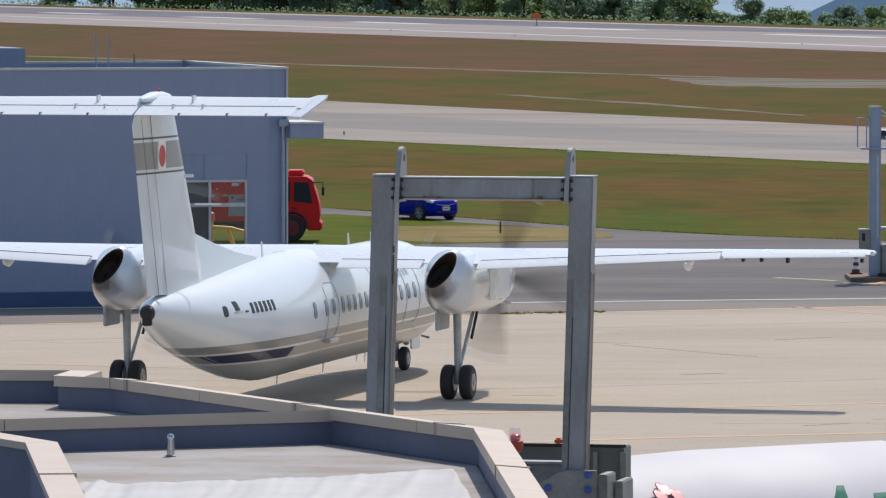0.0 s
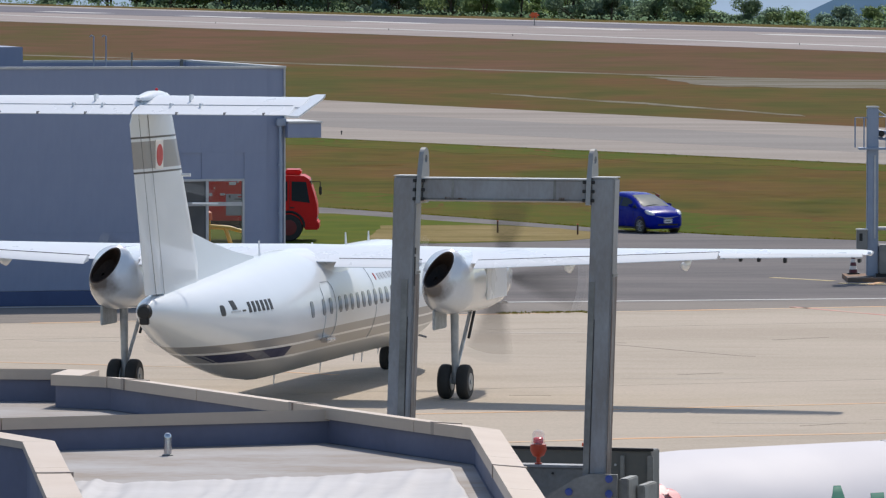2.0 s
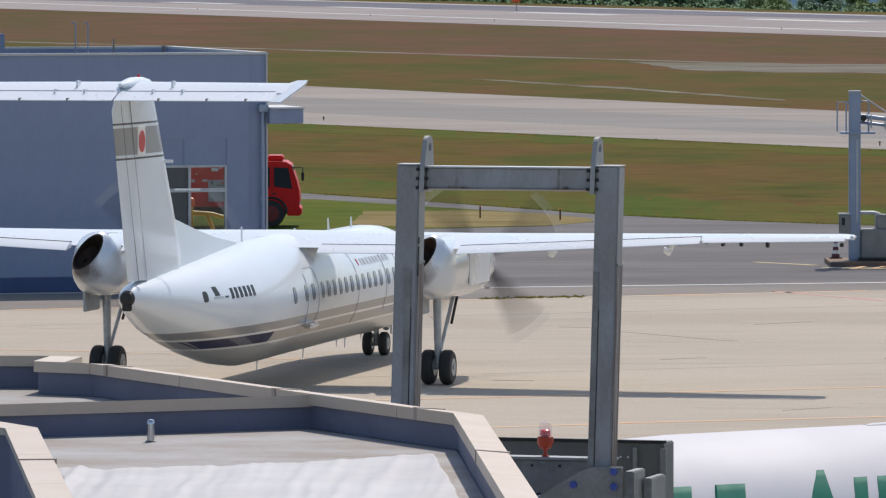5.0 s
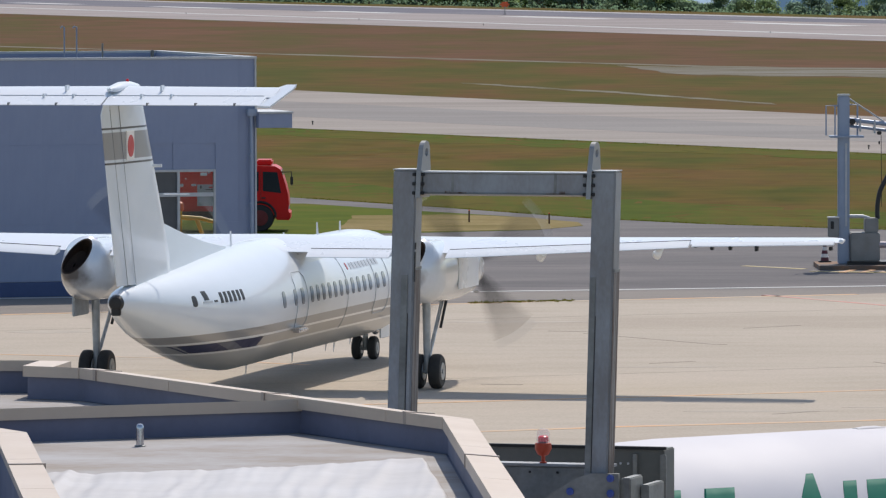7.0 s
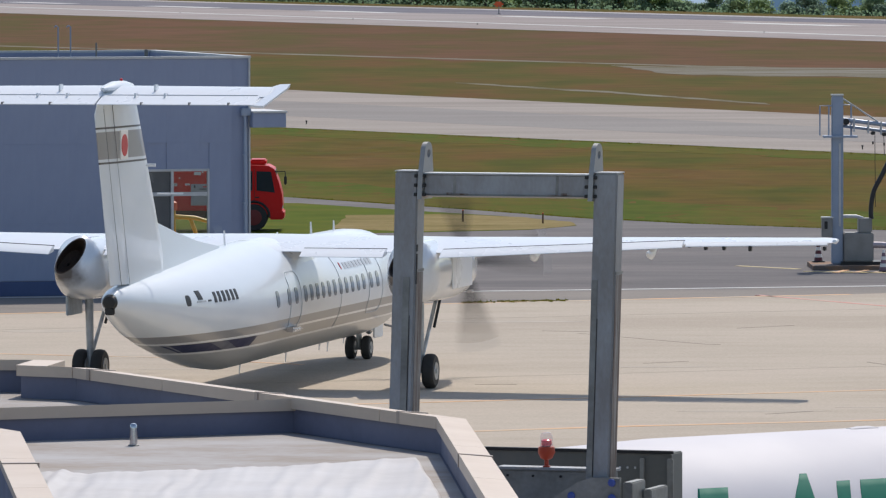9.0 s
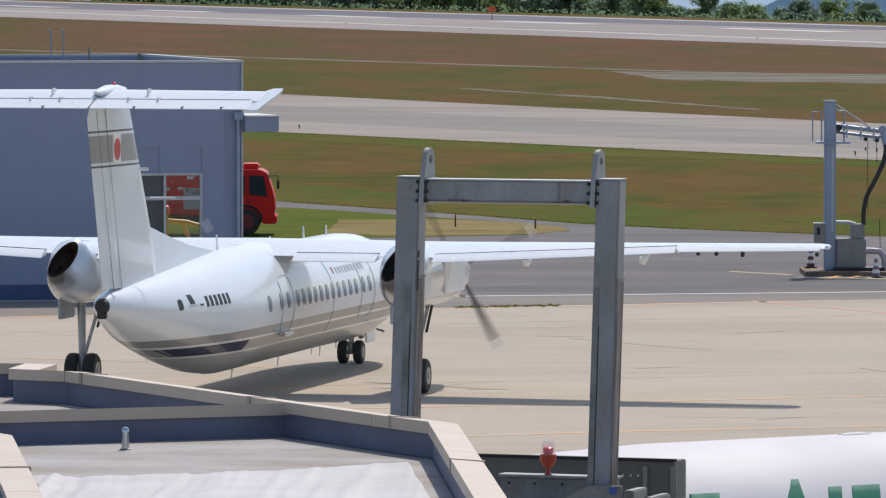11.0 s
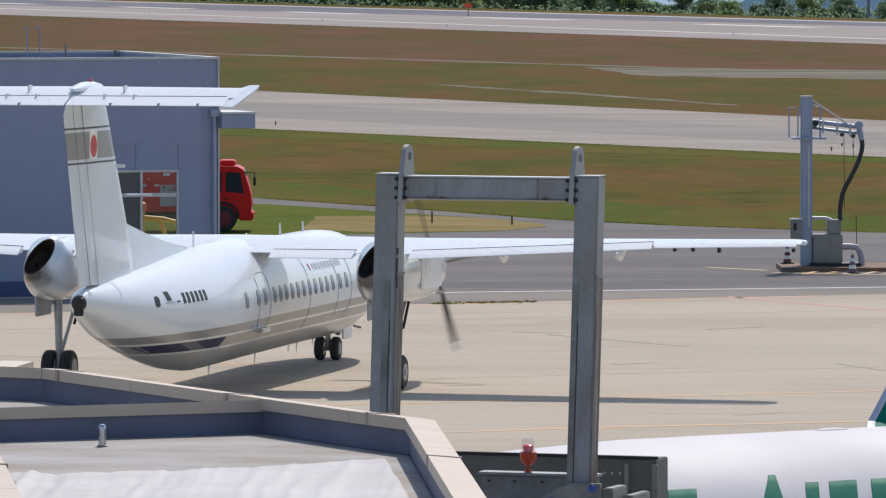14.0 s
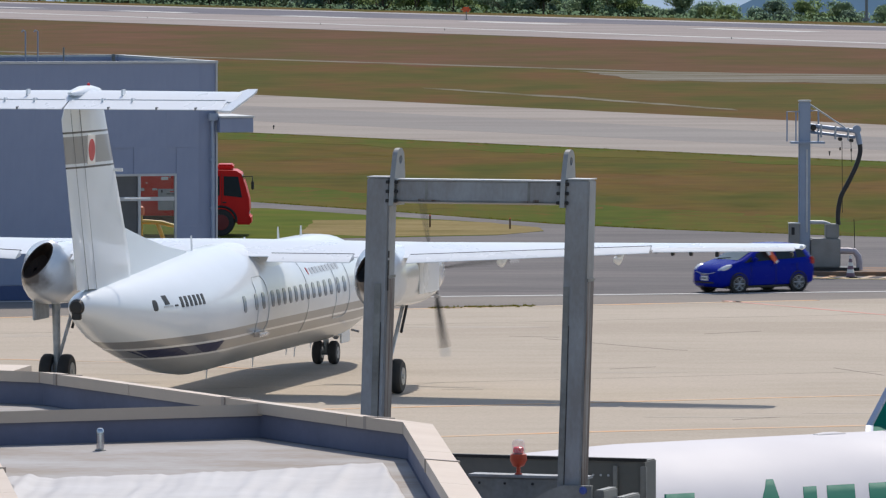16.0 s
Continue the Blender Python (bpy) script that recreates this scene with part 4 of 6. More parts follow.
            bl = loft([sec(*q) for q in ((1.885, 0.2, 18), (2.02, 0.17, 17), (2.1, 0.1, 17))])
            bmesh.ops.transform(bl, matrix=rot, verts=bl.verts)
            part("blade_tip", bl, m_proptip, blade, "pale blade tip")
            blades.append((blade, rot @ Vector((0, 0, 1))))
        props.append((pr, blades))
    # nose gear
    g = part("nose_gear_leg", tube([(10, 0, 1.0), (10, 0, 0.3)], 0.07, 12), m_strut, ob, "nose gear leg with two wheels")
    part("axle", tube([(10, -0.3, 0.27), (10, 0.3, 0.27)], 0.045, 8), m_strut, g)
    part("taxi_light", lathe([(0.02, 0.06), (0.09, 0.03), (0.1, -0.03), (0.02, -0.08)], 14, "x"), m_chrome, g, "", pose(9.9, -0.28, 0.72))
    for d in (-0.2, 0.2):
        wheel(g, 10, d, 0.29, 0.29, 0.2)
    part("nose_gear_door", box(10.2, 11.1, -0.34, -0.3, 0.5, 0.85, 0.02), m_white, ob)
    # fin: chord lines from the root to the top
    def slab(rows, square=False):
        """rows of (z, x fore, x aft, half thickness fore, half thickness aft)."""
        rings = []
        for z, xf, xa, tf, ta in rows:
            c, nose = xf - xa, (0.004, 0.97, 0.03) if square else (0.06, 0.6, 0.25)
            rings.append([(xf, 0, z), (xf - nose[0] * c, tf * nose[1], z), (xf - nose[2] * c, tf, z), (xa, ta, z), (xa, -ta, z), (xf - nose[2] * c, -tf, z), (xf - nose[0] * c, -tf * nose[1], z)])
        return loft(rings)
    part("fin", slab([(2.7, -7.6, -10.96, 0.2, 0.14), (3.3, -8.0, -11.1, 0.2, 0.14), (4.12, -8.5, -11.36, 0.2, 0.135), (5.5, -9.34, -11.78, 0.18, 0.12), (6.86, -10.17, -12.16, 0.15, 0.1)]), m_fin, ob, "tall pale fin with grey band")
    part("rudder", slab([(2.92, -10.972, -11.42, 0.14, 0.09), (4.12, -11.372, -11.84, 0.135, 0.085), (5.5, -11.792, -12.28, 0.12, 0.075), (6.80, -12.157, -12.66, 0.1, 0.06)], True), m_fin, ob)
    part("trailing_rudder", slab([(2.92, -11.43, -11.98, 0.085, 0.01), (4.12, -11.85, -12.36, 0.08, 0.01), (5.5, -12.29, -12.80, 0.07, 0.01), (6.6, -12.63, -13.14, 0.058, 0.01), (6.8, -12.69, -12.95, 0.055, 0.01)], True), m_fin, ob)
    part("dorsal_fin", loft([[(x, w, z0), (x, 0.02, z1), (x, -0.02, z1), (x, -w, z0)] for x, w, z0, z1 in ((-3.2, 0.04, 3.2, 3.37), (-5.0, 0.12, 3.1, 3.56), (-6.8, 0.17, 3.0, 3.84), (-8.6, 0.2, 2.9, 4.16), (-9.2, 0.18, 2.9, 4.1))]), m_fin, ob, "long dorsal fillet of the fin")
    for nm, rows in (("hinge_gap", ((2.9, -10.975), (4.12, -11.375), (5.5, -11.795), (6.82, -12.165))), ("hinge_gap", ((2.9, -11.432), (4.12, -11.852), (5.5, -12.292), (6.7, -12.65)))):
        for sg in (1, -1):
            w0 = 0.14 if rows[0][1] > -11 else 0.088
            part(nm, tube([(x, sg * (w0 - 0.011 * i), z) for i, (z, x) in enumerate(rows)], 0.007, 6), m_line, ob)
    part("flag_panel", box(-11.66, -11.1, -0.15, -0.05, 5.60, 6.22), m_flagwhite, ob, "white flag panel with a red disc")
    part("flag_disc", lathe([(0.235, -0.158), (0.235, -0.1)], 28, "y"), m_flagred, ob, "red disc", pose(-11.38, 0, 5.9))
    part("tail_probe", tube([(-8.9, -0.18, 4.78), (-8.9, -0.75, 4.78)], 0.022, 6), m_white, ob)
    part("fin_light", tube([(-9.7, -0.16, 5.42), (-9.7, -0.36, 5.42)], 0.04, 6), m_white, ob)
    # tailplane on top of the fin
    for sgn in (1, -1):
        s = part("tailplane", loft([section(sgn * y, a, b, c, d, 0.17) for y, a, b, c, d in ((0.0, -11.35, -12.5, 7.10, 6.95), (0.5, -11.38, -12.5, 7.10, 6.95), (3.55, -11.62, -12.55, 7.08, 6.96), (3.6, -11.65, -12.55, 7.08, 6.96))]), m_white, ob, "white tailplane")
        part("elevator", loft([[(-12.53, sgn * y, 6.995), (-12.53, sgn * y, 6.94), (-13.1, sgn * y, 6.80), (-13.1, sgn * y, 6.815)] for y in (0.02, 3.45)]), m_white, s, "white elevator")
        part("hinge_gap", tube([(-12.535, sgn * 0.1, 7.0), (-12.535, sgn * 3.4, 7.0)], 0.007, 6), m_doorline, s)
        for y in (1.0, 2.05, 2.9):
            part("trim_tab_arm", box(-13.13, -12.98, sgn * y - 0.015, sgn * y + 0.015, 6.80, 6.86, 0.005), m_line, s)
        part("horn", loft([[(xa, sgn * y, za), (xa - 0.06, sgn * y, za - 0.07), (xb, sgn * y, zb - 0.02), (xb, sgn * y, zb + 0.02)] for y, xa, za, xb, zb in ((3.4, -11.6, 7.12, -13.12, 6.79), (3.5, -11.62, 7.17, -13.14, 6.78), (3.68, -11.72, 7.22, -13.16, 6.775), (3.97, -12.0, 7.23, -12.35, 7.12))]), m_white, s, "swept tip of the elevator")
        for y in (0.75, 1.4):
            part("hinge_fin", box(-12.68, -12.45, sgn * y - 0.02, sgn * y + 0.02, 6.90, 7.04, 0.01), m_white, s)
        part("vortex_blade", box(-12.2, -11.95, sgn * 1.05 - 0.02, sgn * 1.05 + 0.02, 7.07, 7.21, 0.01), m_white, s)
    part("bullet_fairing", loft([oval(x, 0, 7.12, w, h, 20) for x, w, h in ((-10.3, 0.03, 0.03), (-10.5, 0.13, 0.1), (-11.0, 0.2, 0.15), (-11.6, 0.2, 0.15), (-12.2, 0.15, 0.08), (-12.5, 0.04, 0.03))]), m_white, ob, "white bullet fairing on the fin top")
    part("top_beacon", lathe([(0.035, 0), (0.035, 0.04), (0.02, 0.06), (0.005, 0.065)], 12), m_redlens, ob, "small red beacon", pose(-11.1, 0, 7.26))
    # aerials
    for x, z, hgt, sweep in ((-2.5, 3.25, 0.45, 0.12), (5.4, 3.25, 0.32, 0.1), (7.6, 3.25, 0.26, 0.06), (2.2, 3.36, 0.1, 0.05)):
        part("blade_aerial", loft([[(x, 0, z), (x - 0.1, 0.02, z), (x - 0.24, 0, z), (x - 0.1, -0.02, z)], [(x - sweep, 0, z + hgt), (x - sweep - 0.06, 0.012, z + hgt), (x - sweep - 0.14, 0, z + hgt), (x - sweep - 0.06, -0.012, z + hgt)]]), m_white, ob)
    for x, hgt in ((-1.2, 0.32), (1.2, 0.1), (3.0, 0.3), (6.2, 0.22), (7.0, 0.3), (8.6, 0.2)):
        part("belly_aerial", loft([[(x, 0, 0.68), (x - 0.1, 0.02, 0.68), (x - 0.22, 0, 0.68), (x - 0.1, -0.02, 0.68)], [(x - 0.16, 0, 0.68 - hgt), (x - 0.2, 0.012, 0.68 - hgt), (x - 0.24, 0, 0.68 - hgt), (x - 0.2, -0.012, 0.68 - hgt)]]), m_white, ob)
    part("pitot", tube([(8.5, -1.0, 0.95), (8.5, -1.2, 0.9)], 0.03, 6), m_chrome, ob)
    return ob, props


dash, PROPS = turboprop()
FEATHER = -48
# ---- equipment building with the fire engine behind it ----
def equipment_building():
    """Flat-roofed hall, corner at the origin, front along -x."""
    B = empty("equipment_building", pose(-4.58, 192, 0.03, 0, 0, 16), "flat-roofed blue-grey panelled hall beside the apron", "building")
    W, D, H = 26.0, 11.5, 6.86
    wx0, wx1, wz0, wz1 = -3.1, -1.2, 0.9, 3.64
    def wall(*a):
        part("wall", box(*a), m_clad, B, smooth=False)
    for x0, x1, z0, z1 in ((-W, wx0, 0, H), (wx1, 0, 0, H), (wx0, wx1, 0, wz0), (wx0, wx1, wz1, H)):
        wall(x0, x1, 0.03, 0.25, z0, z1)
    for y0, y1, z0, z1 in ((0.252, 1.4, 0, H), (1.4, 10.6, 3.9, H), (10.6, D, 0, H)):
        wall(-0.22, -0.001, y0, y1, z0, z1)
    wall(-W, -W + 0.22, 0.252, D, 0, H)
    for x0, x1, z0, z1 in ((-W + 0.222, -6.5, 0, H), (-0.9, -0.222, 0, H), (-6.5, -0.9, 3.9, H)):
        wall(x0, x1, D - 0.22, D - 0.002, z0, z1)
    part("roof", box(-W + 0.23, -0.23, 0.26, D - 0.23, H - 0.5, H - 0.3), m_roofing, B, "dark flat roof behind the parapet", smooth=False)
    part("plinth", box(-W - 0.02, 0.02, -0.06, 0.02, 0, 0.42, 0.01), m_cladlow, B, "dark blue plinth")
    for a in ((-W - 0.05, 0.05, -0.05, 0.2, H + 0.002, H + 0.07), (-0.2, 0.05, 0.202, D + 0.05, H + 0.002, H + 0.07), (-W - 0.05, -0.202, D - 0.2, D + 0.05, H + 0.002, H + 0.07), (-W - 0.05, -W + 0.2, 0.202, D - 0.202, H + 0.002, H + 0.07)):
        part("roof_trim", box(*a), m_trim, B, "pale metal parapet trim", smooth=False)
    # wall panels with open joints
    xs = [-W + k * 0.98 for k in range(27)]
    shared = {}
    for k, x in enumerate(xs[:-1]):
        x1 = min(x + 0.98, 0)
        for z0, z1 in ((0.44, 2.1), (2.1, 4.4), (4.4, H)):
            a, c, lo, hi = x + 0.0006, x1 - 0.0006, z0 + 0.0015, z1 - 0.0015
            if c > wx0 and a < wx1 and lo < wz1 and hi > wz0:
                if a < wx0 - 0.05:
                    c = wx0 - 0.001
                elif c > wx1 + 0.05:
                    a = wx1 + 0.001
                elif z1 == 4.4:
                    lo = wz1 + 0.001
                elif z0 == 0.44:
                    hi = wz0 - 0.001
                else:
                    continue
            key = (round(c - a, 3), round(hi - lo, 3))
            if key not in shared:
                me = bpy.data.meshes.new("panel")
                b = box(0, c - a, -0.002, 0.028, 0, hi - lo)
                b.to_mesh(me)
                b.free()
                me.materials.append(m_clad)
                shared[key] = me
            p = new("panel", shared[key])
            p.parent = B
            p.location = (a, 0, lo)
    # window: frame, mullions, panes, dark blind on one side
    w = part("window", box(wx0, wx1, -0.03, 0.1, wz1 - 0.07, wz1, 0.01), m_trim, B, "large steel-framed window with one dark half")
    for nm, a in (("window_jamb", (wx0, wx0 + 0.06, -0.03, 0.1, wz0, wz1 - 0.072)), ("window_jamb", (wx1 - 0.06, wx1, -0.03, 0.1, wz0, wz1 - 0.072)), ("mullion", (-2.36, -2.28, -0.025, 0.09, wz0, wz1 - 0.072)),
                  ("transom", (wx0 + 0.062, -2.362, -0.02, 0.08, 2.85, 2.96)), ("transom", (-2.278, wx1 - 0.062, -0.02, 0.08, 2.85, 2.96))):
        part(nm, box(*a, 0.006), m_trim, w)
    m_blind = mat("dark grey door panel", (0.1, 0.105, 0.11), 0.5)
    part("dark_panel", box(wx0 + 0.062, -2.362, 0.05, 0.08, wz0, 2.848), m_blind, w, "dark grey panel")
    part("dark_panel", box(wx0 + 0.062, -2.362, 0.05, 0.08, 2.962, wz1 - 0.072), m_blind, w, "dark grey panel")
    for z0, z1 in ((wz0, 2.848), (2.962, wz1 - 0.072)):
        g = part("pane", box(-2.278, wx1 - 0.062, 0.05, 0.06, z0, z1), m_pane, w, "clear pane")
        g.visible_shadow = False
    part("corner_trim", box(-0.015, 0.035, -0.035, 0.028, 0.43, H - 0.002), m_trim, B, "pale corner trim", smooth=False)
    # canopy over the side door, downpipe
    c = part("canopy", box(0.004, 1.02, -0.4, 2.2, 4.84, 5.26, 0.015), m_clad, B, "small blue-grey side canopy")
    part("canopy_trim", box(0.004, 1.05, -0.45, 2.25, 5.264, 5.32, 0.01), m_trim, c)
    part("downpipe", tube([(-0.14, -0.12, 5.3), (-0.14, -0.12, 0.1)], 0.055, 10), m_pale, B, "blue-grey downpipe")
    part("hopper", box(-0.28, 0.02, -0.22, -0.03, 5.18, 5.4, 0.02), m_pale, B)
    for z in (1.2, 2.6, 4.0):
        part("pipe_clamp", box(-0.22, -0.06, -0.17, -0.03, z, z + 0.06, 0.01), m_pale, B)
    # things on the roof
    for x in (-4.1, -3.72):
        part("ladder_rail", tube([(x, 7.0, 6.3), (x, 7.0, 7.72), (x - 0.07, 7.0, 7.75), (x - 0.12, 7.0, 7.7)], 0.022, 8), m_pale, B)
    part("vent_pipe", tube([(-2.45, 9.0, 6.3), (-2.45, 9.0, 7.2)], 0.028, 8), m_panel, B)
    part("roof_fan", box(-0.78, -0.68, 9.6, 9.7, 6.3, 6.98, 0.02), m_panel, B)
    part("roof_house", box(-16, -6.5, 6.0, 9.5, 6.4, 7.42, 0.02), m_clad, B, "low roof house")
    return B


equipment_building()


def truck_wheel(parent, x, y, z, r, w):
    t = part("wheel", lathe([(r * 0.6, -w / 2), (r * 0.93, -w / 2), (r, -w * 0.36), (r, w * 0.36), (r * 0.93, w / 2), (r * 0.6, w / 2)], 28, "y"), m_tyre, parent, "", pose(x, y, z))
    part("rim", lathe([(0.05, -w * 0.58), (r * 0.3, -w * 0.53), (r * 0.5, -w * 0.56), (r * 0.58, -w * 0.54), (r * 0.58, w * 0.54), (r * 0.5, w * 0.56), (r * 0.3, w * 0.53), (0.05, w * 0.58)], 20, "y"), m_truckrim if r > 0.4 else m_rim, t)
    return t


def fire_engine():
    T = empty("fire_engine", pose(-4.36, 233.6, 0.06), "red fire engine with its cab beside the hall", "fire engine")
    T.scale = (0.97, 0.97, 0.955)
    # cab outline in side view, extruded and rounded
    prof = [(-2.0, 0.62), (-0.05, 0.62), (0.0, 0.95), (-0.02, 1.35), (-0.12, 1.75), (-0.3, 2.3), (-0.5, 2.42), (-2.0, 2.46)]
    bm = loft([[(x, -1.2, z) for x, z in prof], [(x, 1.2, z) for x, z in prof]])
    bmesh.ops.bevel(bm, geom=[e for e in bm.edges if len(e.link_faces) == 2 and e.calc_face_angle(0) > 0.3], offset=0.07, segments=3, affect="EDGES")
    cab = part("cab", bm, m_red, T, "red truck cab")
    part("side_window", loft([[(x, y, z) for x, z in ((-0.95, 1.5), (-0.28, 1.42), (-0.42, 2.2), (-0.95, 2.22))] for y in (-1.215, -1.19)]), m_carglass, cab, "dark side window")
    part("side_window", loft([[(x, y, z) for x, z in ((-1.75, 1.5), (-1.1, 1.5), (-1.1, 2.22), (-1.75, 2.22))] for y in (-1.215, -1.19)]), m_carglass, cab, "dark side window")
    part("windscreen", loft([[(-0.10, y, 1.5), (-0.26, y, 2.24), (-0.3, y, 2.24), (-0.15, y, 1.5)] for y in (-1.05, 1.05)]), m_carglass, cab, "dark windscreen")
    part("roof_box", box(-1.2, -0.6, -0.8, 0.8, 2.44, 2.64, 0.05), m_red, cab, "red light bar housing")
    part("mirror_arm", tube([(-0.28, -1.2, 2.2), (0.1, -1.4, 2.22), (0.12, -1.42, 1.75)], 0.02, 6), m_black, cab)
    part("mirror", box(0.06, 0.16, -1.5, -1.36, 1.72, 2.06, 0.03), m_black, cab, "black mirror")
    part("headlight", box(-0.06, 0.02, -1.14, -0.85, 0.8, 0.98, 0.03), m_lamp, cab)
    part("bumper", box(-0.5, 0.06, -1.22, 1.22, 0.42, 0.74, 0.05), m_red, cab, "red bumper")
    for y in (-1.2, 1.2):
        part("wheel_arch", tube([(-1.05 + 0.57 * math.cos(a), y, 0.52 + 0.57 * math.sin(a)) for a in (math.pi * k / 12 for k in range(13))], 0.05, 8), m_black, cab, "black wheel arch rim")
        part("cab_step", box(-1.85, -1.65, y - 0.06, y + 0.06, 0.5, 0.58, 0.02), m_black, cab)
        part("door_joint", tube([(-1.02, y * 1.003, 1.15), (-1.02, y * 1.003, 2.3)], 0.008, 5), m_black, cab)
    part("door_handle", box(-1.0, -0.85, -1.24, -1.2, 1.22, 1.27, 0.01), m_black, cab)
    body = part("body", box(-7.0, -2.1, -1.2, 1.2, 0.75, 2.3, 0.05), m_red, T, "red equipment body")
    for k in range(4):
        part("locker_shutter", box(-6.8 + k * 1.15, -5.75 + k * 1.15, -1.225, -1.19, 0.95, 1.75, 0.01), m_rim if k % 2 else m_red, body)
    rnd = random.Random(5)
    for k in range(18):
        x, z, w = rnd.uniform(-4.6, -2.4), rnd.uniform(1.5, 2.28), rnd.uniform(0.06, 0.3)
        part("side_fitting", box(x, x + w, -1.26, -1.195, z, z + rnd.uniform(0.03, 0.12), 0.01), (m_bladetip, m_red, m_black, m_chrome)[k % 4], body, "small hose or tool fitting")
    for k in range(2):
        part("ladder_beam", tube([(-6.8, -0.9 + k * 0.4, 2.42), (-2.2, -0.9 + k * 0.4, 2.5)], 0.035, 8), m_chrome, body, "pale metal ladder")
    for k in range(12):
        part("ladder_rung", tube([(-6.6 + k * 0.37, -0.9, 2.43), (-6.6 + k * 0.37, -0.5, 2.43)], 0.02, 6), m_chrome, body)
    part("chassis", box(-6.9, -0.6, -0.5, 0.5, 0.45, 0.74, 0.03), m_black, T)
    for x in (-1.05, -5.3):
        for y in (-1.1, 1.1):
            truck_wheel(T, x, y, 0.5, 0.5, 0.3)
    return T


fire_engine()


def tow_tractor():
    """Small yellow tug standing behind the hall."""
    T = empty("yellow_tug", pose(-7.1, 214.5, 0.06), "yellow tug with a slanted arm parked behind the hall", "tug")
    T.scale = (1.0, 1.0, 0.84)
    part("chassis", box(-0.7, 0.9, -0.5, 0.5, 0.3, 0.8, 0.05), m_yellow, T)
    part("mast", box(-0.55, -0.42, -0.1, 0.1, 0.8, 1.75, 0.02), m_yellow, T)
    part("arm", tube([(-0.5, 0, 1.5), (0.2, 0, 1.45), (0.6, 0, 1.32)], 0.1, 10, None, 0.07), m_yellow, T)
    part("brace", tube([(0.25, 0, 0.8), (0.05, 0, 1.45)], 0.07, 8), m_yellow, T)
    part("beacon", lathe([(0.1, 0), (0.12, 0.05), (0.1, 0.3), (0.02, 0.36)], 14), m_orange, T, "orange beacon", pose(-0.48, 0, 1.75))
    for x in (-0.4, 0.6):
        for y in (-0.5, 0.5):
            truck_wheel(T, x, y, 0.28, 0.28, 0.2)
    return T


tow_tractor()


# ---- fuel boom on its island ----
def fuel_boom():
    sheet("boom_island", [(12.72, 204.4), (16.8, 204.4), (16.8, 207.4), (12.72, 207.4)], 0.16, mat("stained concrete", (0.12, 0.11, 0.1), 0.9, 0, (0.3, 0.16, 0.08), 1.2, 0.9), "stained concrete island", "island", 0.15)
    P = empty("hose_boom", pose(13.55, 205.6, 0.16), "blue-grey steel boom with a hanging black hose", "hose boom")
    part("mast", box(-0.18, 0.18, -0.18, 0.18, 0, 5.28, 0.03), m_pale, P, "square blue-grey mast")
    part("mast_cap", box(-0.2, 0.2, -0.2, 0.2, 5.284, 5.34, 0.02), m_trim, P)
    part("mast_strip", box(0.04, 0.1, -0.21, -0.182, 1.2, 3.8), m_trim, P)
    for x in (-0.56, -0.28):
        part("cage_bar", tube([(x, -0.2, 4.05), (x, -0.2, 4.98), (-0.18, -0.2, 4.98)], 0.025, 6), m_pale, P)
    part("cage_floor", box(-0.45, 0.62, -0.4, 0.3, 3.98, 4.04, 0.01), m_pale, P)
    part("cage_bar", tube([(0.45, 0.2, 4.04), (0.45, 0.2, 5.0), (0.18, 0.2, 5.0)], 0.03, 6), m_pale, P)
    part("stay", tube([(0.1, 0, 5.25), (1.28, 0, 4.47)], 0.025, 8), m_trim, P, "pale diagonal stay")
    part("boom_arm", tube([(0.18, 0, 4.54), (1.64, 0, 4.36)], 0.07, 10), m_pale, P, "blue-grey pipe arm")
    part("boom_arm", tube([(0.18, 0.1, 4.34), (1.3, 0.1, 4.2), (1.6, 0.05, 4.17)], 0.05, 8), m_pale, P, "thinner lower pipe arm")
    for x in (0.5, 0.95, 1.35):
        part("arm_clamp", box(x, x + 0.05, -0.08, 0.16, 4.16 - 0.12 * (x - 0.5), 4.58 - 0.12 * (x - 0.5), 0.01), m_trim, P)
    part("arm_joint", lathe([(0.1, -0.14), (0.1, 0.14)], 14, "y"), m_black, P, "", pose(0.27, 0, 4.48))
    for x, z in ((1.12, 4.12), (1.47, 4.08)):
        part("trolley", box(x - 0.07, x + 0.07, -0.05, 0.05, z - 0.06, z + 0.05, 0.02), m_black, P, "small black cable trolley")
        part("cable_hook", box(x - 0.025, x + 0.025, -0.02, 0.02, z - 0.36, z - 0.26, 0.01), m_black, P)
    part("swivel", lathe([(0.13, -0.12), (0.13, 0.12)], 14, "y"), m_pale, P, "", pose(1.64, 0, 4.42))
    part("elbow", tube([(1.64, 0, 4.4), (1.7, 0, 4.15), (1.74, 0, 3.95)], 0.09, 10), m_pale, P)
    part("hose", tube(smooth_line([(1.74, 0, 3.98), (1.75, 0, 3.7), (1.64, 0, 3.3), (1.38, 0, 2.75), (1.17, 0, 2.35), (1.08, 0, 1.95), (1.06, 0, 1.6), (1.08, 0, 1.42)]), 0.075, 10), m_rubber, P, "thick black hose")
    for x, z0, z1 in ((1.18, 1.8, 4.05), (1.46, 3.4, 4.1)):
        part("cable", tube([(x, 0, z1), (x + 0.02, 0, z0)], 0.01, 5), m_black, P)
    part("junction_box", box(-0.5, -0.16, -0.32, -0.02, 0.86, 1.46, 0.02), m_pumpbox, P, "pale switch box")
    part("box_roof", box(-0.52, -0.14, -0.34, 0.0, 1.462, 1.5, 0.01), m_bladetip, P)
    part("box_window", box(-0.42, -0.32, -0.335, -0.318, 1.12, 1.36, 0.01), m_black, P)
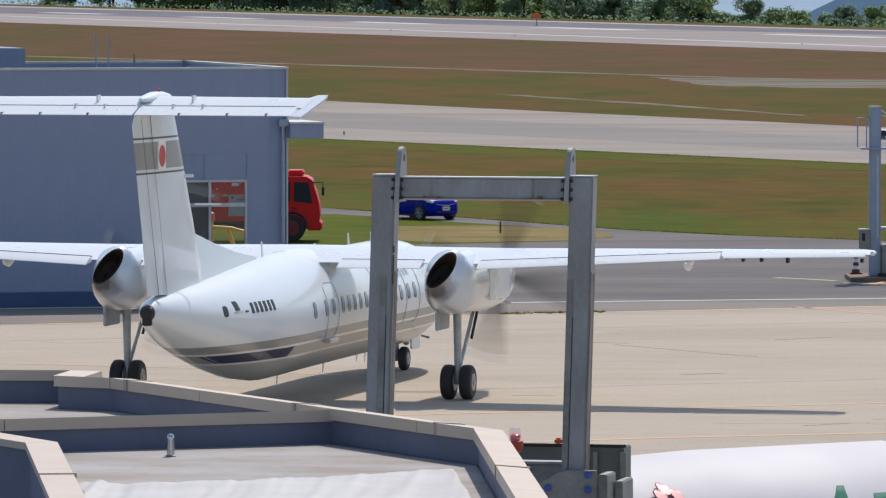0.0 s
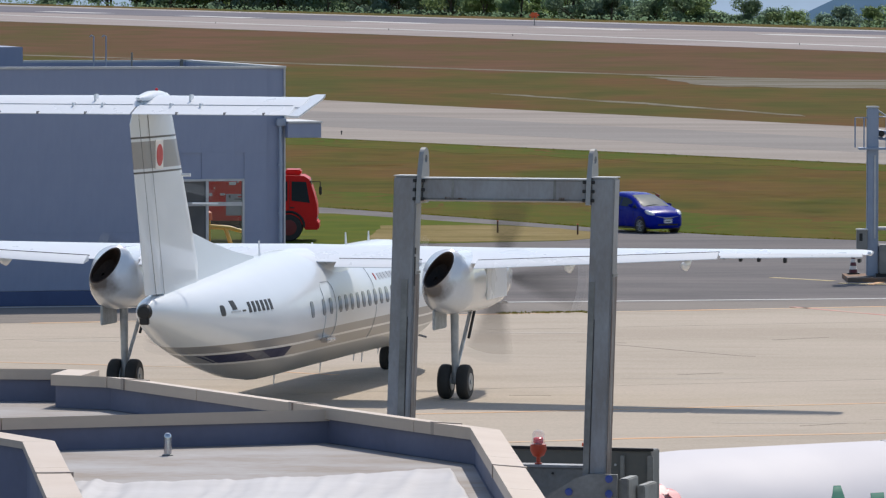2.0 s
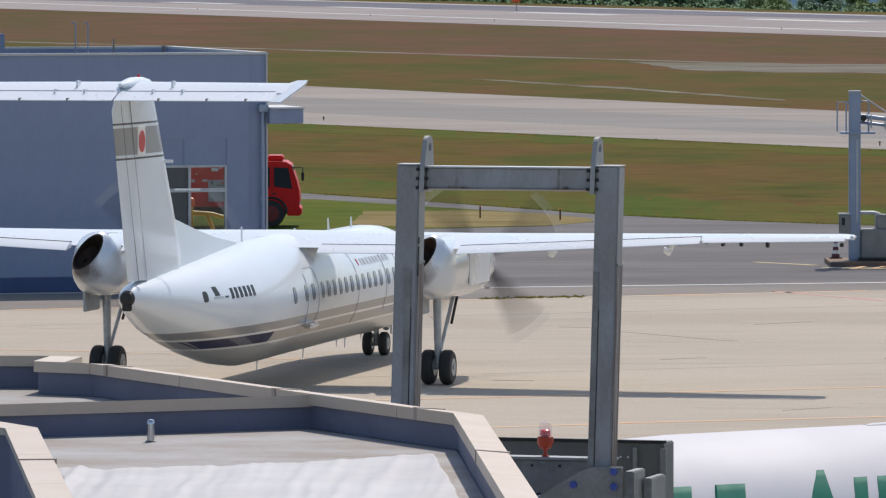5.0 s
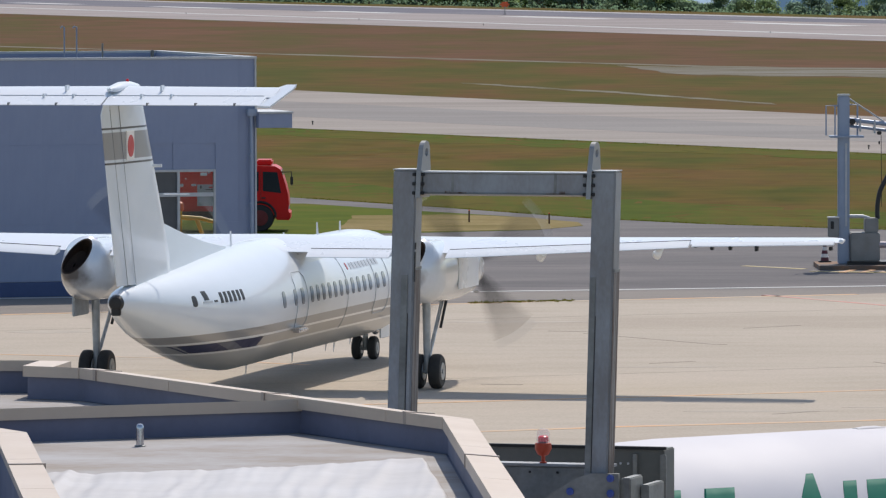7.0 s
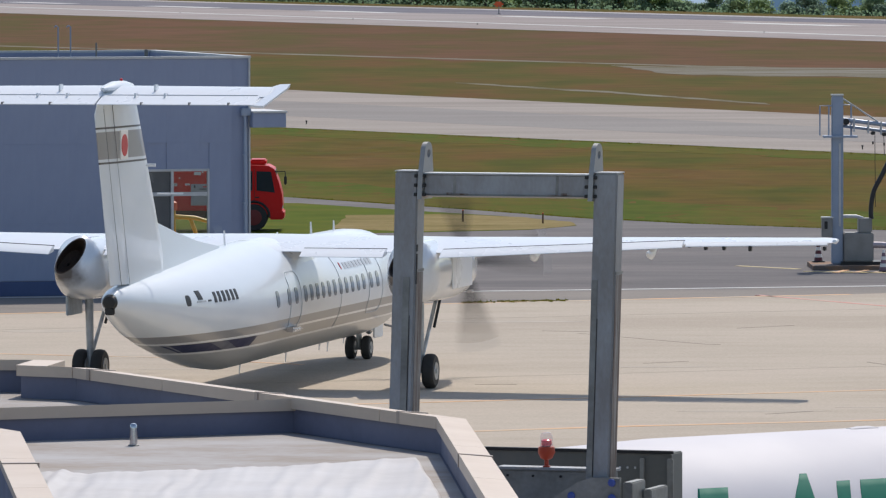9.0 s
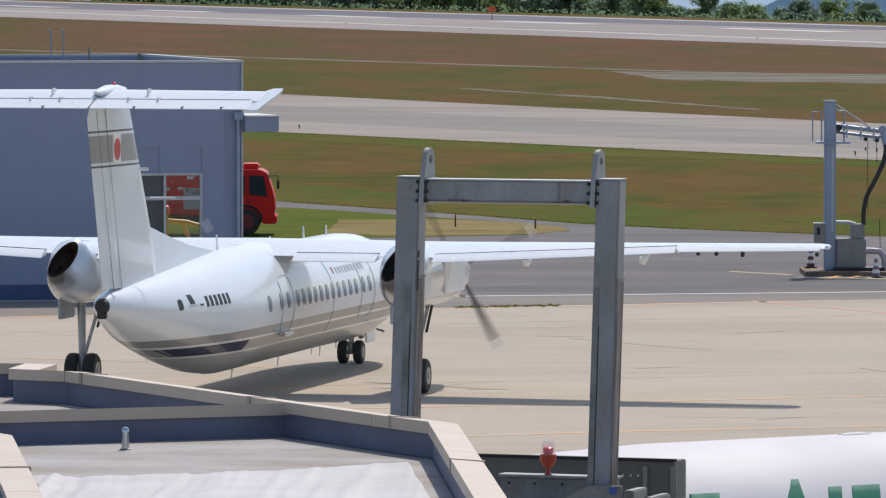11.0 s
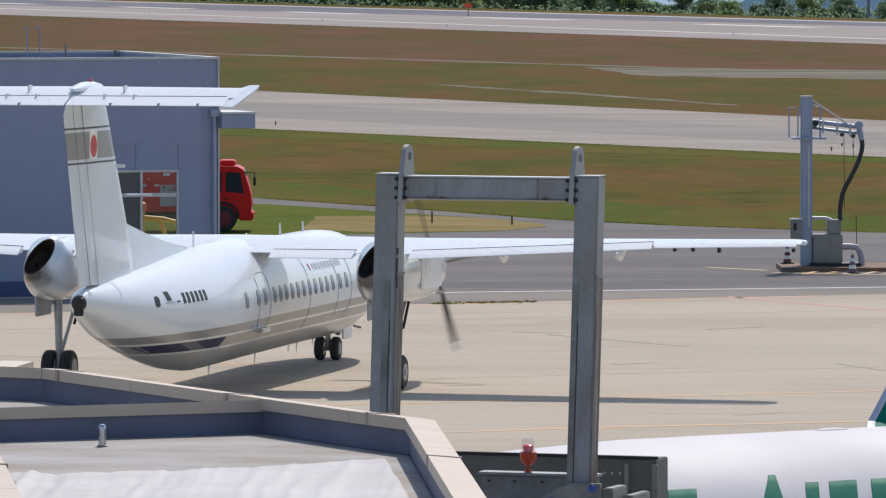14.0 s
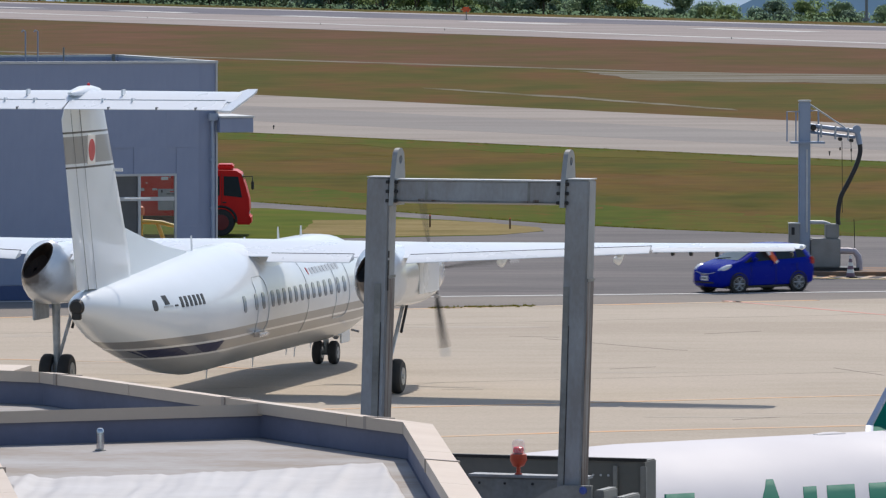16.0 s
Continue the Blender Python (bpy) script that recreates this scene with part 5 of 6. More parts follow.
    part("pump_unit", box(0.2, 1.12, -0.4, 0.5, 0.1, 1.0, 0.03), m_pumpbox, P, "grey pump housing")
    part("pump_cover", box(0.66, 1.08, -0.3, 0.4, 1.004, 1.45, 0.03), m_pumpbox, P)
    part("skid", box(0.1, 1.7, -0.5, 0.6, 0.0, 0.1), m_black, P)
    part("pipe", tube([(0.18, 0, 1.5), (0.6, 0, 1.5), (0.78, 0, 1.45), (0.82, 0, 1.3)], 0.06, 10), m_trim, P)
    part("valve_pipe", tube([(1.1, -0.3, 0.62), (1.35, -0.3, 0.62), (1.56, -0.3, 0.6), (1.68, -0.3, 0.45), (1.72, -0.3, 0.25), (1.72, -0.3, 0.02)], 0.1, 12), m_pumppipe, P, "blue-grey bent pipe")
    part("chain", tube([(1.55, -0.2, 1.6), (1.58, -0.2, 0.6)], 0.012, 5), m_black, P)


fuel_boom()


def cone_thing(x, y, z, dark):
    C = empty("traffic_cone", pose(x, y, z), "banded traffic cone standing by the boom island", "cone", "cones at the island")
    part("base", box(-0.2, 0.2, -0.2, 0.2, 0, 0.04, 0.01), m_black, C)
    cols = [dark, m_bladetip] * 3
    for k in range(6):
        r0, r1 = 0.14 - k * 0.019, 0.14 - (k + 1) * 0.019
        part("band", lathe([(r0, 0.04 + k * 0.11), (r1, 0.15 + k * 0.11)], 16), cols[k], C)
    return C


m_conedark = mat("dark red cone plastic", (0.11, 0.025, 0.035), 0.5)
cone_thing(13.05, 207.0, 0.16, m_conedark)
cone_thing(14.85, 203.4, 0.03, mat("violet-grey cone plastic", (0.2, 0.12, 0.16), 0.5))


def marker(x, y, h, label):
    M = empty("marker_post", pose(x, y, 0.05), label, "marker post", "posts by the road")
    part("post", box(-0.03, 0.03, -0.03, 0.03, 0, h, 0.005), mat("brown post", (0.1, 0.05, 0.03), 0.8), M)
    part("cap", box(-0.035, 0.035, -0.035, 0.035, h + 0.002, h + 0.03, 0.005), m_orange, M)


marker(5.0, 238.5, 0.36, "short brown marker post in the verge")
marker(2.1, 240.0, 0.42, "short brown marker post in the verge")


def runway_light(x, y, label):
    L = empty("edge_light", pose(x, y, 0.03), label, "edge light", "airfield edge lights")
    part("stem", lathe([(0.03, 0), (0.03, 0.14)], 8), m_black, L)
    part("lamp", lathe([(0.04, 0.14), (0.055, 0.16), (0.05, 0.21), (0.015, 0.23)], 12), m_black, L)


for x, y in ((22.6, 324), (-5.6, 371), (-33, 962), (-7, 880), (9.0, 820), (40.6, 742)):
    runway_light(x, y, "small dark edge light beside the pavement")
R_ = empty("wind_cone_box", pose(13.5, 945, 0.0), "small orange box beyond the runway", "box")
part("housing", box(-0.75, 0.65, -0.3, 0.3, 1.1, 1.85, 0.25), m_orange, R_)
part("stand", box(-0.06, 0.06, -0.06, 0.06, 0.1, 1.25), m_panel, R_)
part("foot", box(-0.25, 0.25, -0.25, 0.25, 0.0, 0.12), m_panel, R_)


W_ = empty("mast", pose(70.5, 936.0, 0.0), "tall dark mast beyond the runway", "mast")
part("pole", lathe([(0.22, 0), (0.14, 14.0)], 8), m_line, W_)
part("foot", lathe([(0.6, 0), (0.5, 0.4)], 10), m_line, W_)
for k in range(6):
    sheet("island_hatch", stripe_line((13.3 + k * 0.62, 202.7), (13.75 + k * 0.62, 204.2), 0.2), 0.05, m_markorange, "orange hatching in front of the island", "marking", 0.02)


# ---- blue car ----
def blue_car():
    C = empty("blue_car", pose(0, 250, 0.04), "blue compact hatchback with an orange-white flag", "car")
    # half sections along the length: x, half width, sill, belt, roof, roof half width
    secs = [(1.99, 0.50, 0.32, 0.52, 0.56, 0.45), (1.94, 0.66, 0.23, 0.66, 0.72, 0.58), (1.82, 0.76, 0.19, 0.76, 0.83, 0.64), (1.55, 0.82, 0.18, 0.86, 0.94, 0.68), (1.2, 0.845, 0.18, 0.93, 1.03, 0.70),
            (1.0, 0.848, 0.18, 0.96, 1.11, 0.67), (0.5, 0.848, 0.18, 0.99, 1.36, 0.61), (0.1, 0.848, 0.18, 1.01, 1.51, 0.585), (-0.4, 0.848, 0.18, 1.02, 1.58, 0.58), (-1.1, 0.848, 0.18, 1.04, 1.58, 0.575),
            (-1.55, 0.84, 0.19, 1.06, 1.53, 0.56), (-1.8, 0.82, 0.22, 1.05, 1.32, 0.58), (-1.93, 0.78, 0.27, 0.98, 1.06, 0.6), (-1.98, 0.70, 0.33, 0.8, 0.84, 0.55)]
    rings = []
    for x, w, s, b, r, rw in secs:
        half = [(w * 0.8, s), (w * 0.96, s + 0.08), (w * 0.995, s + 0.25 * (b - s)), (w, (s + b) / 2), (w * 0.995, s + 0.8 * (b - s)), (w * 0.965, b), (rw + 0.06, b + 0.8 * (r - b)), (rw + 0.01, r - 0.07 * (r - b) - 0.012), (rw * 0.8, r - 0.005), (rw * 0.4, r + 0.01)]
        rings.append([(x, -y, z) for y, z in half] + [(x, y, z) for y, z in half[::-1]])
    body = part("body", loft(rings), m_blue, C, "glossy blue car body")

    def at_x(x):
        for p, q in zip(secs, secs[1:]):
            if q[0] <= x <= p[0]:
                k = (x - q[0]) / (p[0] - q[0])
                return [b + (a - b) * k for a, b in zip(p, q)]

    def flank(x, t, off):
        """A point on the cabin's side: t runs from the belt to the roof's edge."""
        _, w, _, b, r, rw = at_x(x)
        t *= 0.8
        return x, w * 0.965 + (rw + 0.06 - w * 0.965) * t / 0.8 + off, b + (r - b) * t

    def side_glass(name, outline, label):
        for sg in (-1, 1):
            part(name, loft([[(x, sg * y, z) for x, y, z in (flank(*p, d) for p in outline)] for d in (-0.02, 0.012)]), m_carglass, body, label)
    side_glass("quarter_window", [(0.98, 0.1), (0.62, 0.1), (0.62, 0.82)], "small dark front quarter window")
    side_glass("side_window", [(0.56, 0.1), (-0.3, 0.1), (-0.3, 0.9), (0.1, 0.9), (0.42, 0.84)], "dark side window")
    side_glass("side_window", [(-0.36, 0.1), (-1.14, 0.1), (-1.14, 0.9), (-0.36, 0.9)], "dark rear side window")
    side_glass("quarter_window", [(-1.2, 0.12), (-1.62, 0.2), (-1.55, 0.75), (-1.2, 0.88)], "dark rear quarter window")

    def top_glass(name, xs, material, label):
        """Glass that lies on the sloping front or rear of the cabin."""
        rows = []
        for d in (-0.02, 0.016):
            rows.append([[(x, f * at_x(x)[5], at_x(x)[4] + d - 0.004 - (0.012 if abs(f) > 0.8 else 0.0)) for f in (-0.9, -0.6, -0.2, 0.2, 0.6, 0.9)] for x in xs])
        b = loft(rows[1], cap=False, closed=False)
        part(name, b, material, body, label)
    top_glass("windscreen", [1.12, 0.98, 0.8, 0.5, 0.3, 0.14], m_screen, "pale clear windscreen")
    top_glass("rear_window", [-1.6, -1.7, -1.79, -1.86, -1.9], m_carglass, "dark rear window")
    part("wiper", tube([(1.1, -0.45, 1.09), (1.0, 0.1, 1.13)], 0.012, 5), m_black, body)
    part("nose_trim", tube([(1.955, -0.5, 0.69), (1.985, -0.25, 0.64), (1.995, 0, 0.63), (1.985, 0.25, 0.64), (1.955, 0.5, 0.69)], 0.012, 6), m_chrome, body, "thin chrome strip on the nose")
    for sg in (-1, 1):
        lens = bmesh.new()
        bmesh.ops.create_uvsphere(lens, u_segments=16, v_segments=10, radius=1)
        bmesh.ops.transform(lens, matrix=pose(1.69, sg * 0.66, 0.80, 0, 26, sg * -24) @ Matrix.Diagonal((0.27, 0.13, 0.09, 1)), verts=lens.verts)
        part("headlight", lens, m_lamp, body, "clear headlight")
        part("tail_light", box(-1.95, -1.74, sg * 0.76 - 0.09, sg * 0.76 + 0.07, 0.86, 1.12, 0.04), m_taillamp, body, "red tail light")
        part("door_mirror", box(0.55, 0.72, sg * 0.92 - 0.1, sg * 0.92 + 0.1, 1.02, 1.16, 0.04), m_blue, body)
        for x in (-0.1, -0.95):
            part("door_handle", box(x - 0.14, x, sg * 0.845 - 0.02, sg * 0.845 + 0.03, 0.86, 0.9, 0.01), m_blue, body)
        for x in (0.72, -0.31, -1.2):
            part("door_joint", tube([(x, sg * 0.845, 0.3), (x, sg * 0.85, 0.95)], 0.007, 5), m_black, body)
        for x in (1.22, -1.25):
            t = part("wheel", lathe([(0.2, -0.1), (0.28, -0.1), (0.305, -0.06), (0.305, 0.06), (0.28, 0.1), (0.2, 0.1)], 28, "y"), m_tyre, C, "", pose(x, sg * 0.755, 0.305))
            rim = part("rim", lathe([(0.03, -0.07), (0.19, -0.05), (0.2, -0.1), (0.225, -0.103), (0.225, 0.103), (0.2, 0.1), (0.19, 0.05), (0.03, 0.07)], 20, "y"), m_rim, t)
            for k in range(6):
                a = 2 * math.pi * k / 6
                part("spoke", tube([(0, sg * 0.095, 0), (0.2 * math.cos(a), sg * 0.1, 0.2 * math.sin(a))], 0.035, 6), m_rim, t, "silver wheel spoke")
            part("wheel_arch", lathe([(0.36, sg * 0.70), (0.36, sg * 0.862), (0.32, sg * 0.862), (0.32, sg * 0.70)], 24, "y"), m_black, body, "", pose(x, 0, 0.32))
    part("grille", box(1.88, 2.0, -0.48, 0.48, 0.30, 0.40, 0.02), m_black, body, "black grille")
    part("upper_grille", box(1.9, 2.0, -0.2, 0.2, 0.58, 0.61, 0.01), m_chrome, body)
    part("number_plate", box(1.98, 2.012, -0.18, 0.18, 0.41, 0.56, 0.005), m_flagwhite, body, "blank white plate")
    part("plate_bar", box(2.012, 2.018, -0.12, 0.12, 0.46, 0.51), m_line, body)
    part("rear_plate", box(-1.985, -1.955, -0.17, 0.17, 0.6, 0.72, 0.005), m_flagwhite, body)
    part("skirt", box(-1.7, 1.7, -0.8, 0.8, 0.16, 0.24, 0.03), m_black, body)
    # warning flag hung from the roof on the side
    f = part("warning_flag", loft([[(0.16, y - 0.16, 1.48), (-0.08, y - 0.16, 1.5), (-0.34, y, 0.99), (-0.22, y, 0.93)] for y in (0.9, 0.925)]), m_orange, C, "orange and white warning flag")
    part("flag_stripe", loft([[(0.17, y - 0.16, 1.47), (0.02, y - 0.16, 1.49), (-0.06, y - 0.05, 1.24), (0.02, y - 0.05, 1.2)] for y in (0.93, 0.945)]), m_flagwhite, f)
    part("flag_stripe", loft([[(-0.315, y, 1.06), (-0.22, y, 1.0), (-0.22, y, 0.93), (-0.34, y, 0.99)] for y in (0.927, 0.935)]), m_flagwhite, f)
    part("flag_stick", tube([(0.05, 0.75, 1.5), (0.02, 0.5, 1.6)], 0.012, 5), m_black, f)
    return C


car = blue_car()
car.scale = (0.91, 0.91, 0.91)


# ---- white airliner at the gate ----
def airliner():
    A = empty("jet_airliner", pose(-2.5, 61.35, 0.05, 0, 0, 213), "white jet airliner with green markings parked at the gate", "aircraft")
    zc, r = 3.42, 1.88
    st = [(-0.02, -0.55, 0.05), (-0.25, -0.5, 0.42), (-0.8, -0.42, 0.85), (-1.7, -0.26, 1.26), (-2.8, -0.1, 1.6), (-4.2, 0, 1.81), (-6, 0, 1.88), (-12, 0, 1.88), (-20, 0, 1.88), (-26, 0, 1.88), (-30, 0.2, 1.66), (-34, 0.6, 1.15), (-37, 0.95, 0.6), (-38.5, 1.1, 0.2)]
    fus = part("fuselage", loft([oval(x, 0, zc + dz, rr, rr, 48) for x, dz, rr in st]), m_wliner, A, "white airliner fuselage")
    def skin(z, off=0.01):
        return (r + off) * math.sqrt(max(0, 1 - ((z - zc) / r) ** 2))
    def patch(name, pts, material, label=""):
        b = bmesh.new()
        b.faces.new([b.verts.new((x, 0, z)) for x, z in pts])
        q, hi = min(p[1] for p in pts) + 0.06, max(p[1] for p in pts)
        while q < hi - 0.005:
            bmesh.ops.bisect_plane(b, geom=b.verts[:] + b.edges[:] + b.faces[:], plane_co=(0, 0, q), plane_no=(0, 0, 1))
            q += 0.06
        r = bmesh.ops.extrude_face_region(b, geom=b.faces[:])
        raised = {v for v in r["geom"] if isinstance(v, bmesh.types.BMVert)}
        for v in b.verts:
            v.co.y = skin(v.co.z, 0.008 if v in raised else -0.05)
            v.co.x += 0.65 * (skin(v.co.z) - skin(4.9)) if name == "title_block" else 0
        return part(name, b, material, A, label)
    # plain green blocks for the title
    def block(x0, x1, z0, z1, name="title_block"):
        n = 5
        pts = [(x0, z0 + (z1 - z0) * k / n) for k in range(n + 1)] + [(x1, z1 - (z1 - z0) * k / n) for k in range(n + 1)]
        return patch(name, pts, m_green, "plain green title block")
    for s, w in ((2.35, 0.3), (2.8, 0.3), (3.42, 0.32), (4.05, 0.34), (5.62, 0.16), (6.0, 0.34), (6.5, 0.3), (6.95, 0.2), (7.35, 0.34), (7.85, 0.3)):
        block(-s - w / 2 - 1.74, -s + w / 2 - 1.74, 4.3, 4.90)
    n = 5
    pts = [(-6.88 - 0.30 + 0.26 * k / n, 4.26 + 0.72 * k / n) for k in range(n + 1)] + [(-6.88 + 0.04 + 0.26 * k / n, 4.98 - 0.72 * k / n) for k in range(n + 1)]
    patch("title_block", pts, m_green, "plain green wedge of the title")
    for k in range(5):
        a = 2 * math.pi * k / 5 + 0.3
        cx, cz = -4.9 + 0.1 * math.cos(a), 4.95 + 0.085 * math.sin(a)
        patch("petal", [(cx + 0.062 * math.cos(q), cz + 0.055 * math.sin(q)) for q in (2 * math.pi * i / 10 for i in range(10))], m_pink, "pink petal of a painted flower")
    for k in range(40):
        x = -6.5 - k * 0.72
        patch("cabin_window", [(x + 0.12 * math.cos(q), 3.95 + 0.17 * math.sin(q)) for q in (2 * math.pi * i / 10 for i in range(10))], m_window)
    part("upper_aerial", loft([oval(x, 0, zc + r, 0.05, h, 10) for x, h in ((-8.3, 0.005), (-8.4, 0.02), (-8.55, 0.02), (-8.65, 0.005))]), m_wliner, A)
    part("upper_aerial", loft([oval(x, 0, zc + r, 0.06, h, 10) for x, h in ((-9.2, 0.005), (-9.3, 0.018), (-9.5, 0.018), (-9.6, 0.005))]), m_wliner, A)
    for k, sx in enumerate((-0.9, 0.9)):
        part("windscreen", loft([[(-1.75, sx * 0.2, zc + 0.84), (-2.5, sx * 0.2, zc + 1.34), (-2.6, sx * 1.1, zc + 1.0), (-1.95, sx * 1.0, zc + 0.6)], [(-1.85, sx * 0.2, zc + 0.7), (-2.6, sx * 0.2, zc + 1.2), (-2.7, sx, zc + 0.9), (-2.05, sx * 0.9, zc + 0.5)]]), m_window, fus)
    for sg in (1, -1):
        wg = part("wing", loft([section(sg * y, a, b, z, z - 0.05, t) for y, a, b, z, t in ((1.2, -15.0, -22.8, 2.6, 0.9), (5.6, -17.7, -22.6, 2.9, 0.6), (16.7, -21.7, -23.4, 3.65, 0.18))]), m_wliner, A, "swept white wing")
        wl = part("winglet", loft([[(a, sg * y, z), ((a + b) / 2, sg * (y + 0.03), z), (b, sg * y, z), ((a + b) / 2, sg * (y - 0.03), z)] for a, b, y, z in ((-21.7, -23.4, 16.7, 3.68), (-22.0, -23.5, 17.1, 3.8), (-22.5, -23.7, 17.3, 4.3), (-23.8, -24.4, 17.6, 6.1))]), m_green, wg, "green winglet")
        part("winglet_edge", loft([[(a + 0.03, sg * y, z), (a - 0.05, sg * y - 0.02 * sg, z), (a - 0.1, sg * y, z), (a - 0.05, sg * y + 0.02 * sg, z)] for a, y, z in ((-21.7, 16.72, 3.69), (-22.0, 17.1, 3.81), (-22.5, 17.3, 4.31), (-23.8, 17.6, 6.1))]), m_silver, wl, "silver leading edge")
        eng = part("engine", lathe([(0.75, 0.0), (0.98, -0.3), (1.02, -1.6), (0.8, -3.2), (0.5, -3.9)], 28, "x"), m_wliner, A, "white engine", pose(-12.6, sg * 4.8, 1.6))
        part("engine_fan", lathe([(0.02, 0.1), (0.72, -0.3), (0.74, -0.4)], 20, "x"), m_black, eng)
        part("pylon", box(-16.0, -13.2, sg * 4.8 - 0.12, sg * 4.8 + 0.12, 2.4, 2.85, 0.03), m_wliner, A)
        part("tailplane", loft([section(sg * y, a, b, 4.6, 4.55, t) for y, a, b, t in ((0.3, -33.5, -37.0, 0.3), (7.0, -36.8, -38.4, 0.12))]), m_wliner, A)
        g = part("main_gear_leg", tube([(-19.4, sg * 2.86, 2.4), (-19.4, sg * 2.86, 0.5)], 0.12, 12), m_strut, A)
        for d in (-0.42, 0.42):
            wheel(g, -19.4, sg * 2.86 + d, 0.56, 0.56, 0.38)
    part("fin", loft([[(a, 0, z), ((a * 0.7 + b * 0.3), t, z), (b, 0, z), ((a * 0.7 + b * 0.3), -t, z)] for a, b, z, t in ((-29.5, -37.2, 5.0, 0.25), (-32.5, -37.6, 6.2, 0.22), (-36.9, -39.3, 12.4, 0.1))]), m_green, A, "green tail fin")
    g = part("nose_gear_leg", tube([(-4.1, 0, 1.9), (-4.1, 0, 0.35)], 0.08, 10), m_strut, A)
    for d in (-0.2, 0.2):
        wheel(g, -4.1, d, 0.34, 0.34, 0.2)


airliner()


# ---- boarding bridge drive with its lift portal (it swings slowly) ----
def dome_mat():
    m = bpy.data.materials.new("hazy clear dome")
    m.use_nodes = True
    n, l = m.node_tree.nodes, m.node_tree.links
    tr, mx = n.new("ShaderNodeBsdfTransparent"), n.new("ShaderNodeMixShader")
    n["Principled BSDF"].inputs["Base Color"].default_value = (0.8, 0.8, 0.82, 1)
    n["Principled BSDF"].inputs["Roughness"].default_value = 0.15
    mx.inputs[0].default_value = 0.22
    l.new(tr.outputs[0], mx.inputs[1])
    l.new(n["Principled BSDF"].outputs[0], mx.inputs[2])
    l.new(mx.outputs[0], n["Material Output"].inputs["Surface"])
    return m


m_dome = dome_mat()
m_beaconbase = mat("dark orange beacon base", (0.5, 0.06, 0.025), 0.4)


def boarding_bridge():
    G = empty("boarding_bridge", pose(0.805, 58.0, 0.05), "weathered grey boarding bridge with a steel lift portal and red beacon", "boarding bridge")
    F = pose(-0.43, -0.022, -0.05, 0, 0, -12.6)
    def bp(name, bm, material, label="", parent=None, smooth=False):
        bmesh.ops.transform(bm, matrix=F, verts=bm.verts)
        return part(name, bm, material, parent or G, label, None, smooth)
    # the posts lean a little out of plumb, the beam stays level
    LEAN = Matrix.Identity(4)
    LEAN[0][2], LEAN[0][3] = 0.0305, -0.0305 * 8.28
    def leaning(name, bm, material, label="", parent=None, smooth=False):
        bmesh.ops.transform(bm, matrix=LEAN, verts=bm.verts)
        return bp(name, bm, material, label, parent, smooth)
    for sg in (-1, 1):
        c = -0.9 if sg < 0 else 0.888
        p = leaning("portal_post", box(c - 0.104, c + 0.104, -0.1, 0.1, 0.9, 8.285, 0.012), m_steel, "weathered galvanised post with rust streaks")
        # rust-streaked inner face, weld seam and a thin cover strip
        f = c + 0.105
        leaning("inner_face", box(f, f + 0.006, -0.085, 0.09, 5.2, 7.42, 0.002), m_rust, "rust-streaked inner face", p)
        leaning("weld_seam", box(f, f + 0.01, -0.09, 0.095, 7.425, 7.45, 0.002), m_panel, "", p)
        leaning("cover_strip", box(c - 0.005 if sg < 0 else c - 0.095, c + 0.055 if sg < 0 else c - 0.045, -0.108, -0.1015, 5.7, 7.38, 0.002), m_panel, "", p)
        leaning("strip_slot", box(c + 0.057 if sg < 0 else c - 0.043, c + 0.062 if sg < 0 else c - 0.038, -0.105, -0.1012, 5.7, 7.05), m_black, "", p)
        for z0, z1 in ((7.62, 7.88), (7.9, 7.96)):
            if sg < 0:
                leaning("dark_slot", box(f, f + 0.008, -0.098, -0.07, z0 - 0.3, z1 - 0.3, 0.002), m_black, "", p)
        leaning("post_cap", box(c - 0.108, c + 0.108, -0.104, 0.104, 8.287, 8.296, 0.003), m_trim, "", p)
        x = c + 0.128 if sg < 0 else c - 0.128
        # lifting lug: an upright plate across the beam, with a rounded top and an eye
        out = [(-0.125, 8.05), (0.17, 8.05), (0.17, 8.3)] + [(0.035 + 0.1 * math.cos(a), 8.45 + 0.088 * math.sin(a)) for a in (math.pi * k / 10 for k in range(11))] + [(-0.11, 8.28)]
        eye = [(0.04 + 0.045 * math.cos(a), 8.44 + 0.036 * math.sin(a)) for a in (2 * math.pi * k / 16 for k in range(16))]
        b = bmesh.new()
        rims = []
        for u in (-0.021, 0.021):
            ov = [b.verts.new((x + u, y, z)) for y, z in out]
            ev = [b.verts.new((x + u, y, z)) for y, z in eye]
            es = [b.edges.new((q[i], q[(i + 1) % len(q)])) for q in (ov, ev) for i in range(len(q))]
            bmesh.ops.triangle_fill(b, edges=es, use_beauty=True)
            rims.append((ov, ev))
        for q0, q1 in zip(*rims):
            for i in range(len(q0)):
                j = (i + 1) % len(q0)
                b.faces.new((q0[i], q0[j], q1[j], q1[i]))
        lug = leaning("lifting_lug", b, m_lug, "pale steel lifting lug with an eye")
        for u in (-0.038, 0.038):
            for z in (8.09, 8.17, 8.25):
                leaning("bolt", box(x + u - 0.015, x + u + 0.015, -0.122, -0.1, z - 0.015, z + 0.015, 0.004), m_black, "", lug)
    b = leaning("crossbeam", box(-0.745, 0.735, -0.08, 0.08, 8.085, 8.265, 0.01), m_steel, "weathered steel crossbeam")
    leaning("beam_flange", box(-0.75, 0.74, -0.1, 0.1, 8.266, 8.278, 0.003), m_trim, "", b)
